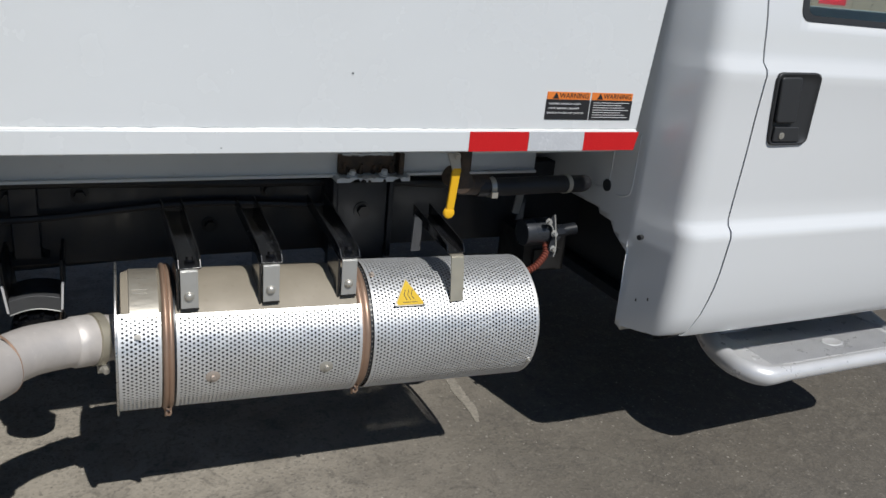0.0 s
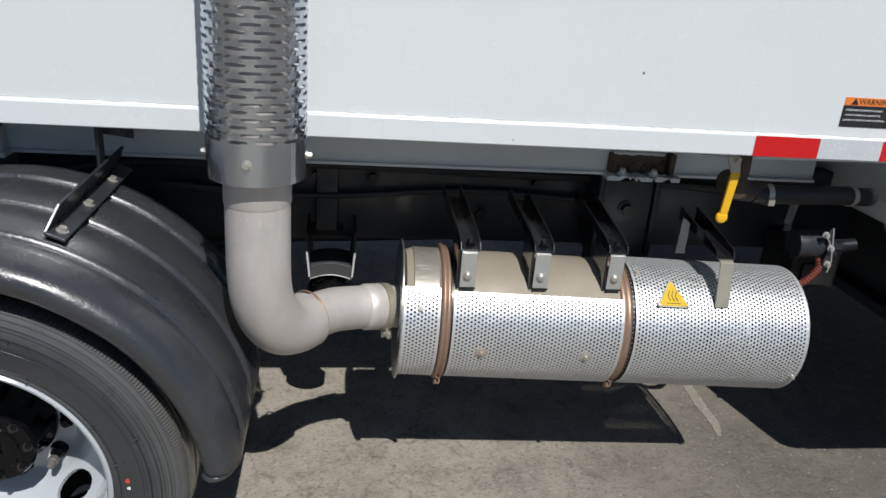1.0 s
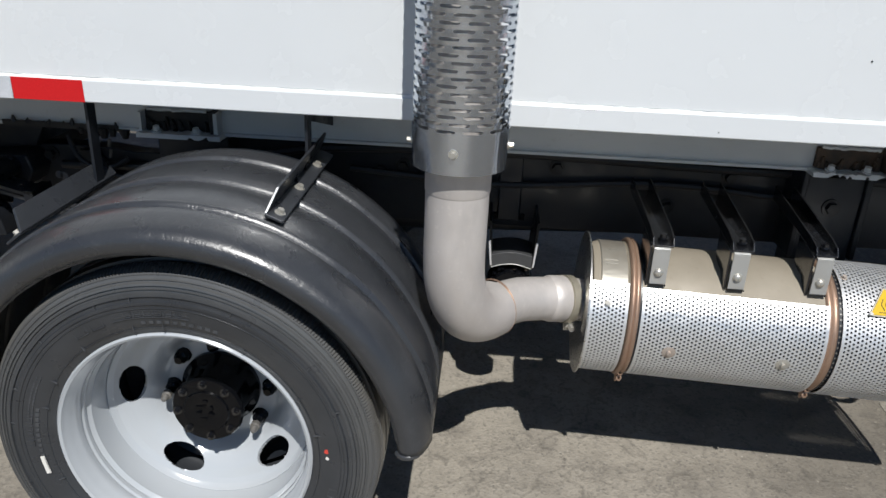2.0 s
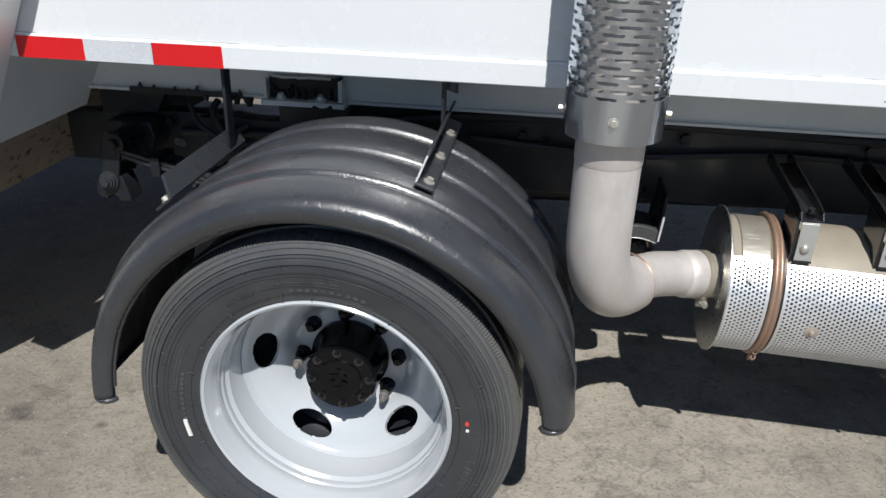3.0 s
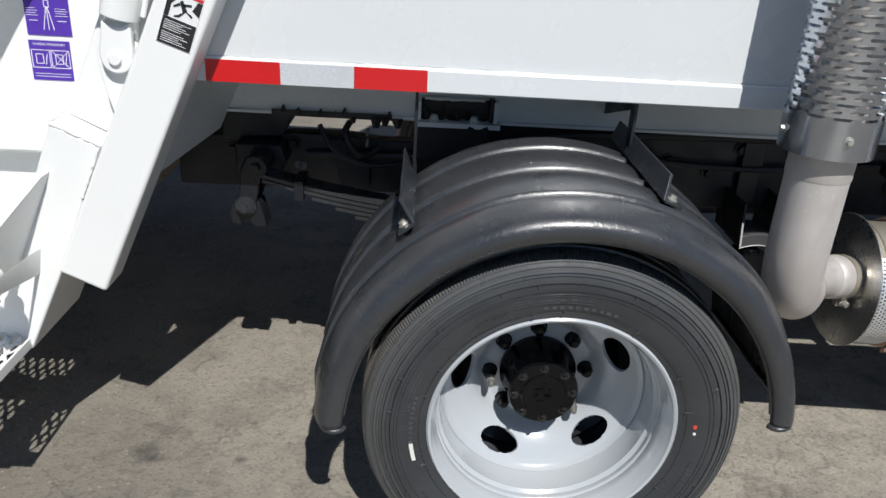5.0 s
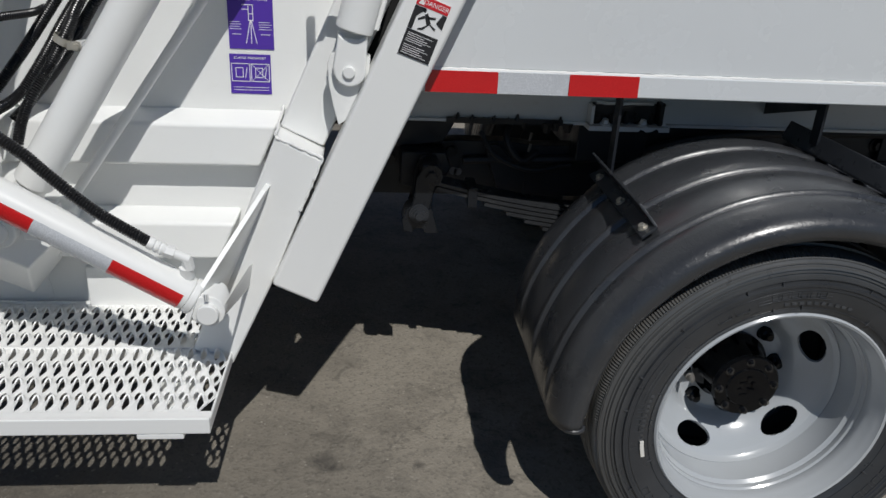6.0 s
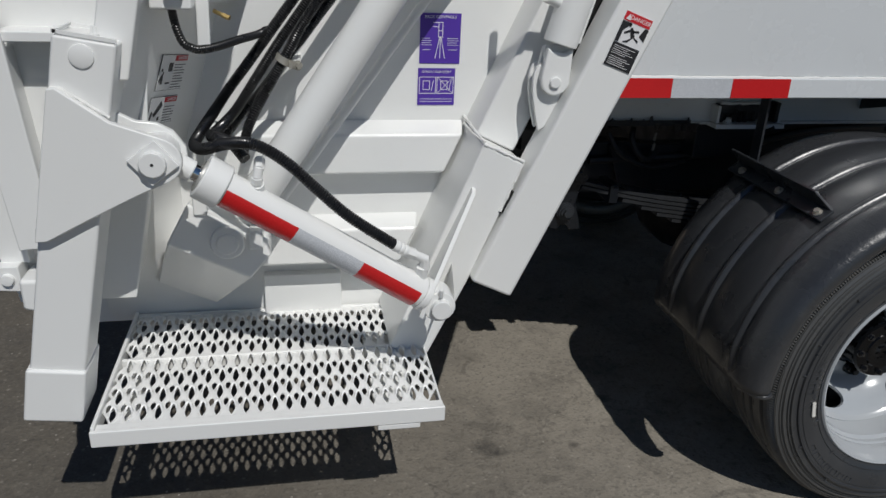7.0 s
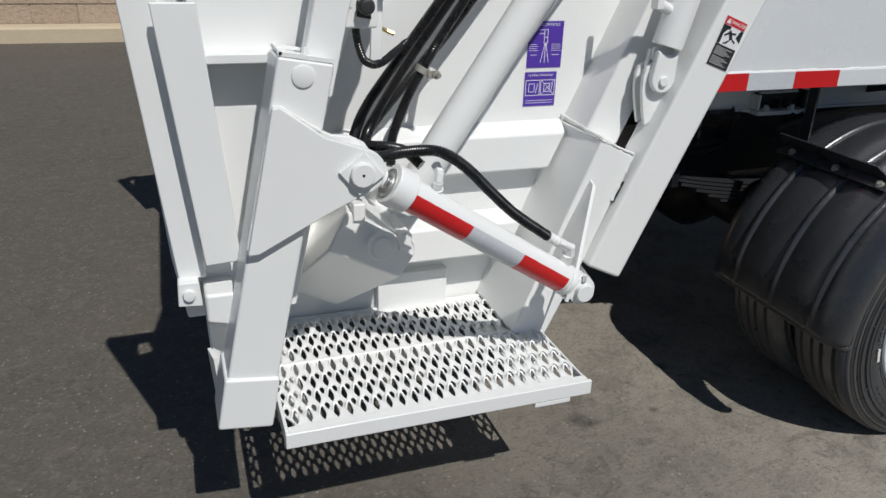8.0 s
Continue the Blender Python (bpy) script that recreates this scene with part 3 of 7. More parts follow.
# reflective tape on the rail
band = Face((0, 0.0, 0.9725), (1, 0, 0), (0, 0, 1))
for x0, mat in ((-0.742, TAPE_RED), (-0.589, TAPE_WHITE), (-0.437, TAPE_RED), (1.563, TAPE_RED), (1.717, TAPE_WHITE), (1.870, TAPE_RED)):
    x1 = x0 + 0.1524
    top = x1 + 0.009 if x0 > 1.8 else x1
    band.patch("reflective_tape", mat, rail, [[(x0, 0.001), (x1 + 0.001 * (x0 < 1.8), 0.001), (top, 0.0465), (x0, 0.0465)]], 0.0012,
               label="red reflective tape" if mat is TAPE_RED else "silver-white reflective tape")

# two warning labels near the front of the body
for n, u0 in enumerate((1.755, 1.879)):
    f = Face((u0, 0.007, 1.047), (1, 0, 0.0), (0, 0, 1))
    lab = f.patch("warning_label", PRINT_BLACK, truck, [rect(0, 0.121, 0.0, 0.047)], 0.001, label="black label with an orange warning header")
    f.patch("header", ORANGE, lab, [rect(0.001, 0.120, 0.0475, 0.065)], 0.001)
    f.words("WARNING", 0.0168, 0.075, 0.056, PRINT_BLACK, lab)
    f.patch("hazard_symbol", PRINT_BLACK, lab, [[(0.016, 0.0495), (0.033, 0.0495), (0.0245, 0.0635)]], 0.0018)
    if n == 0:
        f.words("OVERHEAD CLEARANCE HAZARD", 0.0058, 0.052, 0.0375, PRINT_WHITE, lab)
        f.words("CHECK OVERHEAD CLEARANCE", 0.0058, 0.050, 0.0265, PRINT_WHITE, lab)
        f.words("BEFORE ACTIVATING ANY CONTROLS", 0.0058, 0.056, 0.0155, PRINT_WHITE, lab)
    else:
        for i in range(7):
            f.patch("text_bar", PRINT_WHITE, lab, [rect(0.008, 0.112 - 0.011 * (i % 3), 0.0058 + i * 0.0058, 0.0069 + i * 0.0058)], 0.0018)
# small nicks and a run in the paint of the side sheet
bm = B()
for x, z, r in ((1.285, 1.138, 0.0019), (1.02, 0.985, 0.0012)):
    rod(bm, (x, 0.0072 if z > 1.021 else 0.0, z), (x, 0.0058 if z > 1.021 else -0.001, z), r, seg=10)
tagged(part("paint_chip", bm, PRINT_BLACK, body, "small dark nicks in the paint"), kind="stuff")

# ---- chassis ----
bm = B()
for y0, s_ in ((0.43, 1), (1.37, -1)):
    rings = []
    # the rail drops behind the axle
    for x, top in ((-0.95, 0.732), (-0.62, 0.752), (-0.48, 0.752), (-0.40, 0.742), (-0.26, 0.744), (-0.12, 0.834), (3.5, 0.834)):
        sec = [(0, 0.594), (0.06, 0.594), (0.06, 0.608), (0.012, 0.608), (0.012, top - 0.014), (0.06, top - 0.014), (0.06, top), (0, top)]
        rings.append([bm.verts.new((x, y0 + s_ * u, z)) for u, z in sec])
    bm.faces.new(rings[0])
    bm.faces.new(rings[-1][::-1])
    for ra, rb in zip(rings, rings[1:]):
        for q in range(8):
            bm.faces.new((ra[q], ra[(q + 1) % 8], rb[(q + 1) % 8], rb[q]))
frame_ob = part("chassis_rail", bm, BLACK_FRAME, truck, "black painted steel chassis rails", bevel=0.004)
bm = B()
for x in (-0.88, -0.20, 0.55, 1.2, 1.9, 2.6, 3.2):
    box(bm, x, x + 0.06, 0.445, 1.355, 0.62, 0.72 if x < -0.5 else 0.80)
part("crossmember", bm, BLACK_FRAME, frame_ob, bevel=0.004)
bm = B()
prism(bm, [(-0.82, 0.735), (-0.66, 0.752), (-0.615, 0.836), (-0.82, 0.836)], 0.40, 1.40)
part("rear_support", bm, BLACK_FRAME, frame_ob, "black support between rail and floor", bevel=0.004)
bm = B()
for x, z in ((0.65, 0.622), (0.60, 0.77), (0.52, 0.70), (0.75, 0.77), (1.05, 0.68), (1.2, 0.77), (0.28, 0.73), (0.34, 0.75), (0.40, 0.73), (-0.635, 0.725), (-0.52, 0.72), (-0.8, 0.70), (-0.45, 0.66)):
    bolt(bm, (x, 0.43, z), (0, -1, 0), 0.014, 0.02)
part("frame_bolt", bm, GREASY, frame_ob)
for name, dims in (("mount_post", (0.60, 0.66, 0.405, 0.43, 0.62, 0.86)), ("mount_post", (1.36, 1.50, 0.33, 0.43, 0.52, 0.838)), ("post_flange", (1.345, 1.3595, 0.32, 0.43, 0.60, 0.838)),
                   ("post_flange", (1.5005, 1.515, 0.32, 0.43, 0.60, 0.838)), ("mount_post", (-0.30, -0.11, 0.36, 0.43, 0.72, 0.838))):
    bm = B()
    box(bm, *dims)
    part(name, bm, BLACK_FRAME, frame_ob, "black body mount post" if name == "mount_post" else "", bevel=0.004)
bm = B()
bolt(bm, (1.43, 0.33, 0.735), (0, -1, 0), 0.016, 0.016)
bolt(bm, (1.385, 0.33, 0.66), (0, -1, 0), 0.010, 0.014)
part("mount_bolt", bm, GREASY, frame_ob)
# air lines and loom along the rail
bm = B()
sweep(bm, smooth_path([(-0.6, 0.415, 0.70), (-0.2, 0.41, 0.72), (0.1, 0.40, 0.79), (0.6, 0.395, 0.81), (1.1, 0.40, 0.80), (1.5, 0.41, 0.79), (2.0, 0.40, 0.76)]), 0.012, 10)
sweep(bm, smooth_path([(0.2, 0.41, 0.74), (0.6, 0.405, 0.72), (1.0, 0.41, 0.745), (1.35, 0.40, 0.73)]), 0.009, 8)
part("air_line", bm, HOSE, frame_ob, "black air lines along the rail")
# spring hanger casting, gussets and fixings on the rear of the rail
bm = B()
prism(bm, [(-0.775, 0.742), (-0.655, 0.742), (-0.640, 0.70), (-0.662, 0.655), (-0.700, 0.672), (-0.745, 0.64), (-0.775, 0.652)], 0.34, 0.43)
part("spring_hanger", bm, BLACK_FRAME, frame_ob, "black cast spring hanger on the rail", bevel=0.006)
bm = B()
prism(bm, [(-0.545, 0.748), (-0.505, 0.748), (-0.425, 0.668), (-0.425, 0.615), (-0.50, 0.615)], 0.405, 0.43)
part("gusset", bm, BLACK_FRAME, frame_ob, "black gusset plate on the rail", bevel=0.003)
# pale discs painted as the light seen through holes in the rail
for x, z, r in ((-0.624, 0.664, 0.011), (-0.611, 0.662, 0.011)):
    bm = B()
    rod(bm, (x, 0.4305, z), (x, 0.4275, z), r, seg=16)
    part("rail_hole", bm, PALE_HOLE, frame_ob)
bm = B()
sweep(bm, smooth_path([(-0.40, 0.39, 0.735), (-0.44, 0.37, 0.715), (-0.47, 0.37, 0.735), (-0.49, 0.38, 0.775), (-0.48, 0.40, 0.80)]), 0.009, 10)
sweep(bm, smooth_path([(-0.30, 0.40, 0.70), (-0.42, 0.37, 0.69), (-0.52, 0.37, 0.73), (-0.56, 0.39, 0.79)]), 0.007, 10)
part("brake_line", bm, HOSE, frame_ob, "black brake hoses looping over the axle")
bm = B()
for z in (0.775, 0.745):
    rod(bm, (-0.432, 0.356, z), (-0.428, 0.356, z + 0.022), 0.004, seg=8)
part("hose_crimp", bm, DARK_ZINC, frame_ob)
# dark inlay painted as the shaded slot, not cut into the rail
bm = B()
box(bm, 0.585, 0.675, 0.424, 0.4325, 0.612, 0.634)
part("rail_slot", bm, SHADOW_GAP, frame_ob, "dark oval slot in the rail", bevel=0.004)
# rear axle with its springs
bm = B()
rod(bm, (0, 0.16, 0.371), (0, 1.64, 0.371), 0.06, seg=20)
lathe(bm, [(0.02, -0.17), (0.11, -0.13), (0.165, -0.05), (0.165, 0.05), (0.11, 0.13), (0.02, 0.17)], (0, 0.9, 0.38), (0, 1, 0), 24)
part("rear_axle", bm, GREASY, truck, "black rear axle")
for side, y in ((0, 0.27), (1, 1.47)):
    bm = B()
    for i in range(6):
        w = (0.70, 0.685, 0.56, 0.50, 0.45, 0.40)[i]
        path = [(s * w * (0.62 if s > 0 else 1.0), y, 0.604 - i * 0.0125 + (0.09 * (s * w / 0.7) ** 2 if s < 0 else -0.06 * s * w / 0.7)) for s in [j / 8 - 1 for j in range(17)]]
        for (xa, ya, za), (xb, yb, zb) in zip(path, path[1:]):
            slab(bm, [(xa, y - 0.035, za), (xb, y - 0.035, zb), (xb, y + 0.035, zb), (xa, y + 0.035, za)], 0.009)
    sp = part("leaf_spring", bm, LEAF, truck, "stacked leaf spring in dark grey steel")
    if not side:
        bm = B()
        for ya, yb in ((0.232, 0.244), (0.318, 0.33)):
            prism(bm, [(-0.722, 0.742), (-0.684, 0.742), (-0.676, 0.715), (-0.692, 0.66), (-0.702, 0.612), (-0.754, 0.612), (-0.744, 0.65), (-0.742, 0.70)], ya, yb)
        part("shackle", bm, SPRING, sp, "black spring shackle", bevel=0.006)
        bm = B()
        arch = [(-0.728 + 0.014 * math.cos(radians(a)), 0.554 + 0.014 * math.sin(radians(a))) for a in range(0, 181, 20)]
        prism(bm, [(-0.750, 0.556), (-0.768, 0.560), (-0.772, 0.588), (-0.762, 0.618), (-0.742, 0.634), (-0.714, 0.634), (-0.694, 0.618), (-0.684, 0.588), (-0.676, 0.553), (-0.702, 0.552)] + arch, 0.236, 0.30)
        part("saddle_clamp", bm, SPRING, sp, "worn forked casting below the shackle", bevel=0.006)
        bm = B()
        for r, y0, y1 in ((0.026, 0.228, 0.236), (0.021, 0.221, 0.228), (0.016, 0.215, 0.221)):
            rod(bm, (-0.728, y0, 0.610), (-0.728, y1, 0.610), r, seg=20)
        rod(bm, (-0.728, 0.205, 0.610), (-0.728, 0.215, 0.610), 0.011, seg=6)
        part("bushing", bm, BRACKET, sp, "worn shackle bolt")
        bm = B()
        rod(bm, (-0.70, 0.228, 0.712), (-0.70, 0.43, 0.712), 0.028, seg=24)
        rod(bm, (-0.70, 0.215, 0.712), (-0.70, 0.23, 0.712), 0.014, seg=6)
        part("bushing", bm, SPRING, sp, "greasy shackle bushing")
        bm = B()
        box(bm, -0.605, -0.58, 0.225, 0.315, 0.632, 0.684)
        part("spring_clip", bm, SPRING, sp, "clip round the spring leaves", bevel=0.002)
        bm = B()
        for x in (-0.075, 0.055):
            box(bm, x, x + 0.02, 0.225, 0.315, 0.30, 0.612)
        part("u_bolt", bm, BLACK_FRAME, sp)
# centre bearing bracket of the propshaft
bm = B()
top_ = [(0.591 + 0.107 * i / 10, 0.565 + 0.010 * math.sin(math.pi * i / 10)) for i in range(11)]
low_ = [(0.591 + 0.107 * i / 10, 0.531 + 0.012 * math.sin(math.pi * i / 10)) for i in range(11)]
prism(bm, top_[::-1] + low_, 0.290, 0.40)
brk = part("bearing_bracket", bm, SADDLE, truck, "grey saddle bracket below the chassis rail", bevel=0.0015)
# bright strips for the sunlit plate edges, dark plates for their shaded rest
for s_, xt, xb in ((-1, 0.583, 0.590), (1, 0.705, 0.699)):
    bm = B()
    slab(bm, [(xt - 0.0028, 0.282, 0.608), (xt + 0.0028, 0.282, 0.608), (xb + 0.0026, 0.282, 0.539), (xb - 0.0026, 0.282, 0.539)], 0.004)
    part("worn_edge", bm, ALU, brk, "bright strip painted as the sunlit plate edge", bevel=0.001)
    bm = B()
    slab(bm, [(xt, 0.2865, 0.66), (xt, 0.47, 0.66), (xb, 0.47, 0.539), (xb, 0.285, 0.539)], 0.006)
    part("side_plate", bm, GREASY, brk)
# bright line painted as sun along the saddle's lower lip
bm = B()
sweep(bm, [(x, 0.289, z - 0.0005) for x, z in low_], 0.0013, 6)
part("worn_lip", bm, STEEL_DULL, brk, "thin bright line painted as the sunlit saddle lip")
bm = B()
lathe(bm, [(0.020, -0.02), (0.052, -0.016), (0.062, -0.006), (0.064, 0.05), (0.03, 0.06)], (0.645, 0.31, 0.462), (0, 1, 0), 28)
random.seed(5)
for i in range(16):
    u = random.uniform(-0.048, 0.044)
    z = 0.510 + 0.012 * (1 - (u / 0.05) ** 2) + random.uniform(-0.008, 0.006)
    lathe(bm, [(0.0005, -0.003), (0.003, -0.0025), (0.0045, 0.0), (0.0005, 0.001)], (0.645 + u, 0.296, z), (random.uniform(-0.4, 0.4), 1, -0.3), 7)
part("bearing", bm, HUB_BLACK, brk, "wet-looking greasy bearing carrier", whole=True)
bm = B()
rod(bm, (-0.1, 0.9, 0.42), (2.4, 0.9, 0.52), 0.045, seg=18)
part("propshaft", bm, BLACK_FRAME, truck)

# ---- rear wheels ----
HUB = (0.0, 0.0, 0.371)


def flattened(bm):
    """Lets the tyre settle on the ground."""
    for v_ in bm.verts:
        if v_.co.z < 0.0:
            v_.co.z = 0.0


def tyre_mesh(y0, seg=720):
    """A tyre whose outer sidewall faces -y; y0 is its middle; the shoulder is cut into fine teeth."""
    prof = [(0.253, -0.083), (0.258, -0.0955), (0.262, -0.0965), (0.266, -0.0995), (0.280, -0.1065), (0.300, -0.1115), (0.322, -0.1135), (0.3235, -0.1155), (0.329, -0.1155), (0.331, -0.1110), (0.338, -0.1102),
            (0.3395, -0.1140), (0.3455, -0.1130), (0.3475, -0.1080), (0.357, -0.1050), (0.3585, -0.1085), (0.3625, -0.107), (0.3645, -0.1020), (0.372, -0.0985), (0.3785, -0.0950), (0.3795, -0.0932), (0.3845, -0.087), (0.3875, -0.080),
            (0.3885, -0.066), (0.378, -0.063), (0.378, -0.055), (0.390, -0.052), (0.391, -0.024), (0.379, -0.021), (0.379, -0.013), (0.392, -0.010)]
    prof += [(r, -h) for r, h in prof[::-1]]

    def wob(k_, i):
        return -0.0032 if k_ in (20, 21, 22) and i % 2 else 0.0

    bm = B()
    lathe(bm, prof, (0, y0, 0.371), (0, 1, 0), seg, close=True, wob=wob)
    flattened(bm)
    return bm


bm = B()
# rim: rolled lip, stepped barrel and a deep dished disc, outer face to -y
prof = [(0.253, -0.300), (0.257, -0.318), (0.2568, -0.328), (0.2530, -0.3315), (0.2480, -0.329), (0.2445, -0.317), (0.2400, -0.309), (0.2385, -0.296), (0.2365, -0.293), (0.2365, -0.274), (0.2380, -0.271), (0.2345, -0.267), (0.2340, -0.258),
        (0.2355, -0.255), (0.2315, -0.250), (0.2285, -0.247), (0.2290, -0.238), (0.228, -0.215), (0.2255, -0.200), (0.2235, -0.186)]
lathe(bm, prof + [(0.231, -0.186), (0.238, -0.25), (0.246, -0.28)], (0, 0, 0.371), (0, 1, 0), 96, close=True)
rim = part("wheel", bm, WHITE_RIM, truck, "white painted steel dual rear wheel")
# dished disc with six oval hand holes
verts, faces = [], []
SEG = 240
rings = [(0.2255, -0.190), (0.221, -0.183), (0.216, -0.177), (0.210, -0.173), (0.204, -0.1695), (0.198, -0.167), (0.192, -0.1645), (0.186, -0.162), (0.180, -0.159), (0.174, -0.1555), (0.168, -0.151), (0.162, -0.146), (0.156, -0.140), (0.150, -0.133), (0.144, -0.124), (0.138, -0.114), (0.132, -0.106), (0.124, -0.1005), (0.10, -0.099), (0.075, -0.099)]
rings = [((a[0] * (3 - q) + b[0] * q) / 3, (a[1] * (3 - q) + b[1] * q) / 3) for a, b in zip(rings, rings[1:]) for q in range(3)] + rings[-1:]
for r, h in rings:
    for i in range(SEG):
        t = 2 * math.pi * i / SEG
        verts.append([r, t, h])
holes = [radians(27.5 + 72 * q) for q in range(5)]
inside = set()
for n, p in enumerate(verts):
    for c in holes:
        dt = (p[1] - c + math.pi) % (2 * math.pi) - math.pi
        d = math.hypot(dt * 0.182 / 0.0485, (p[0] - 0.182) / 0.0245)
        if d < 1.04:
            inside.add(n)
            if d > 0.4:
                p[0], p[1] = 0.182 + (p[0] - 0.182) / d, c + dt / d
verts3 = [(r * math.cos(t), h, 0.371 + r * math.sin(t)) for r, t, h in verts]


for k_ in range(len(rings) - 1):
    for i in range(SEG):
        ids = (k_ * SEG + i, k_ * SEG + (i + 1) % SEG, (k_ + 1) * SEG + (i + 1) % SEG, (k_ + 1) * SEG + i)
        if not inside.issuperset(ids):
            faces.append(ids)
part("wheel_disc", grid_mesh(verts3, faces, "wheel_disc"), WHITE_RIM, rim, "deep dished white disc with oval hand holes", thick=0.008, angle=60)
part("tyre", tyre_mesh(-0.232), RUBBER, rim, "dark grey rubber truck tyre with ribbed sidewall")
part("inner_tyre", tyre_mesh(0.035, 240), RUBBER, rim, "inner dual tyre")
bm = B()
lathe(bm, [(0.235, -0.08), (0.25, -0.05), (0.255, 0.12), (0.20, 0.125), (0.2, -0.06)], (0, 0, 0.371), (0, 1, 0), 48, close=True)
lathe(bm, [(0.02, -0.02), (0.19, -0.015), (0.19, 0.10), (0.02, 0.11)], (0, 0, 0.371), (0, 1, 0), 40)
part("brake_drum", bm, BLACK_FRAME, rim, "black brake drum behind the disc")
# fine moulded rings on the sidewall
for r, y in ((0.272, -0.3348), (0.316, -0.3450), (0.352, -0.3402), (0.368, -0.3336), (0.376, -0.3286)):
    bm = B()
    lathe(bm, [(r - 0.0011, y + 0.001), (r - 0.0004, y - 0.0014), (r + 0.0004, y - 0.0014), (r + 0.0011, y + 0.001)], (0, 0, 0.371), (0, 1, 0), 160, close=True)
    flattened(bm)
    part("sidewall_rib", bm, RUBBER, rim)
# moulded writing on the sidewall as plain raised bars
bm = B()


def arc_bar(bm, r0, r1, a0, a1, y, h, n=6):
    for i in range(n):
        p, q = radians(a0 + (a1 - a0) * i / n), radians(a0 + (a1 - a0) * (i + 1) / n)
        slab(bm, [(r * math.cos(t), y, HUB[2] + r * math.sin(t)) for r, t in ((r0, p), (r0, q), (r1, q), (r1, p))], h)


def arc_frame(bm, r0, r1, a0, a1, y, h, w=0.0009):
    """The thin raised outline of a moulded letter or panel."""
    da = math.degrees(w / ((r0 + r1) / 2)) * (1 if a1 > a0 else -1)
    n = max(1, int(abs(a1 - a0) / 3))
    arc_bar(bm, r0, r0 + w, a0, a1, y, h, n)
    arc_bar(bm, r1 - w, r1, a0, a1, y, h, n)
    arc_bar(bm, r0, r1, a0, a0 + da, y, h, 1)
    arc_bar(bm, r0, r1, a1 - da, a1, y, h, 1)


for a in (126, 119):
    arc_frame(bm, 0.294, 0.317, a, a - 5.5, -0.3425, 0.0036, 0.0011)
for r in (0.297, 0.304, 0.311):
    arc_bar(bm, r, r + 0.0012, 110, 82, -0.3430, 0.0036, 10)
for i in range(6):
    arc_frame(bm, 0.3005, 0.3125, 105 - i * 3.6, 102.4 - i * 3.6, -0.3436, 0.0036)
for i in range(7):
    arc_frame(bm, 0.298, 0.318, -12 - i * 5.2, -15.6 - i * 5.2, -0.3436, 0.0036, 0.0012)
    arc_frame(bm, 0.300, 0.316, 212 + i * 5.2, 215.4 + i * 5.2, -0.3436, 0.0036, 0.0011)
for i in range(4):
    arc_frame(bm, 0.296, 0.312, 170 + i * 3.4, 172.2 + i * 3.4, -0.3432, 0.0036)
for i in range(10):
    arc_bar(bm, 0.283, 0.289, 100 - i * 3, 98.2 - i * 3, -0.3400, 0.0034, 2)
    arc_bar(bm, 0.285, 0.292, 165 + i * 2.4, 166.4 + i * 2.4, -0.3405, 0.0034, 2)
for i in range(14):
    arc_bar(bm, 0.296, 0.299, 172 - i * 1.6, 170.9 - i * 1.6, -0.3428, 0.003, 1)
    arc_bar(bm, 0.303, 0.306, 171 - i * 1.5, 169.9 - i * 1.5, -0.3432, 0.003, 1)
for a in (128, 104, 92, 60, 150, 30, 12, -30, -52, 164, 200, 225):
    arc_bar(bm, 0.268, 0.282, a, a + 0.4, -0.3375, 0.0034, 1)
    arc_bar(bm, 0.326, 0.338, a + 9, a + 9.3, -0.3455, 0.003, 1)
tagged(part("sidewall_mark", bm, MOULDED, rim, "raised moulded marks on the sidewall", whole=True), kind="stuff")
bm = B()
arc_bar(bm, 0.2845, 0.2925, 187.5, 195.5, -0.3445, 0.003, 4)
part("paint_mark", bm, MARK_WHITE, rim, "short white paint mark on the tyre")
for a, m_ in ((5.0, MARK_RED), (1.8, MARK_WHITE)):
    bm = B()
    t = radians(a)
    rod(bm, (0.289 * math.cos(t), -0.336, 0.371 + 0.289 * math.sin(t)), (0.289 * math.cos(t), -0.3415, 0.371 + 0.289 * math.sin(t)), 0.005 if m_ is MARK_RED else 0.0036, seg=14)
    part("balance_dot", bm, m_, rim, "red dot" if m_ is MARK_RED else "white dot")
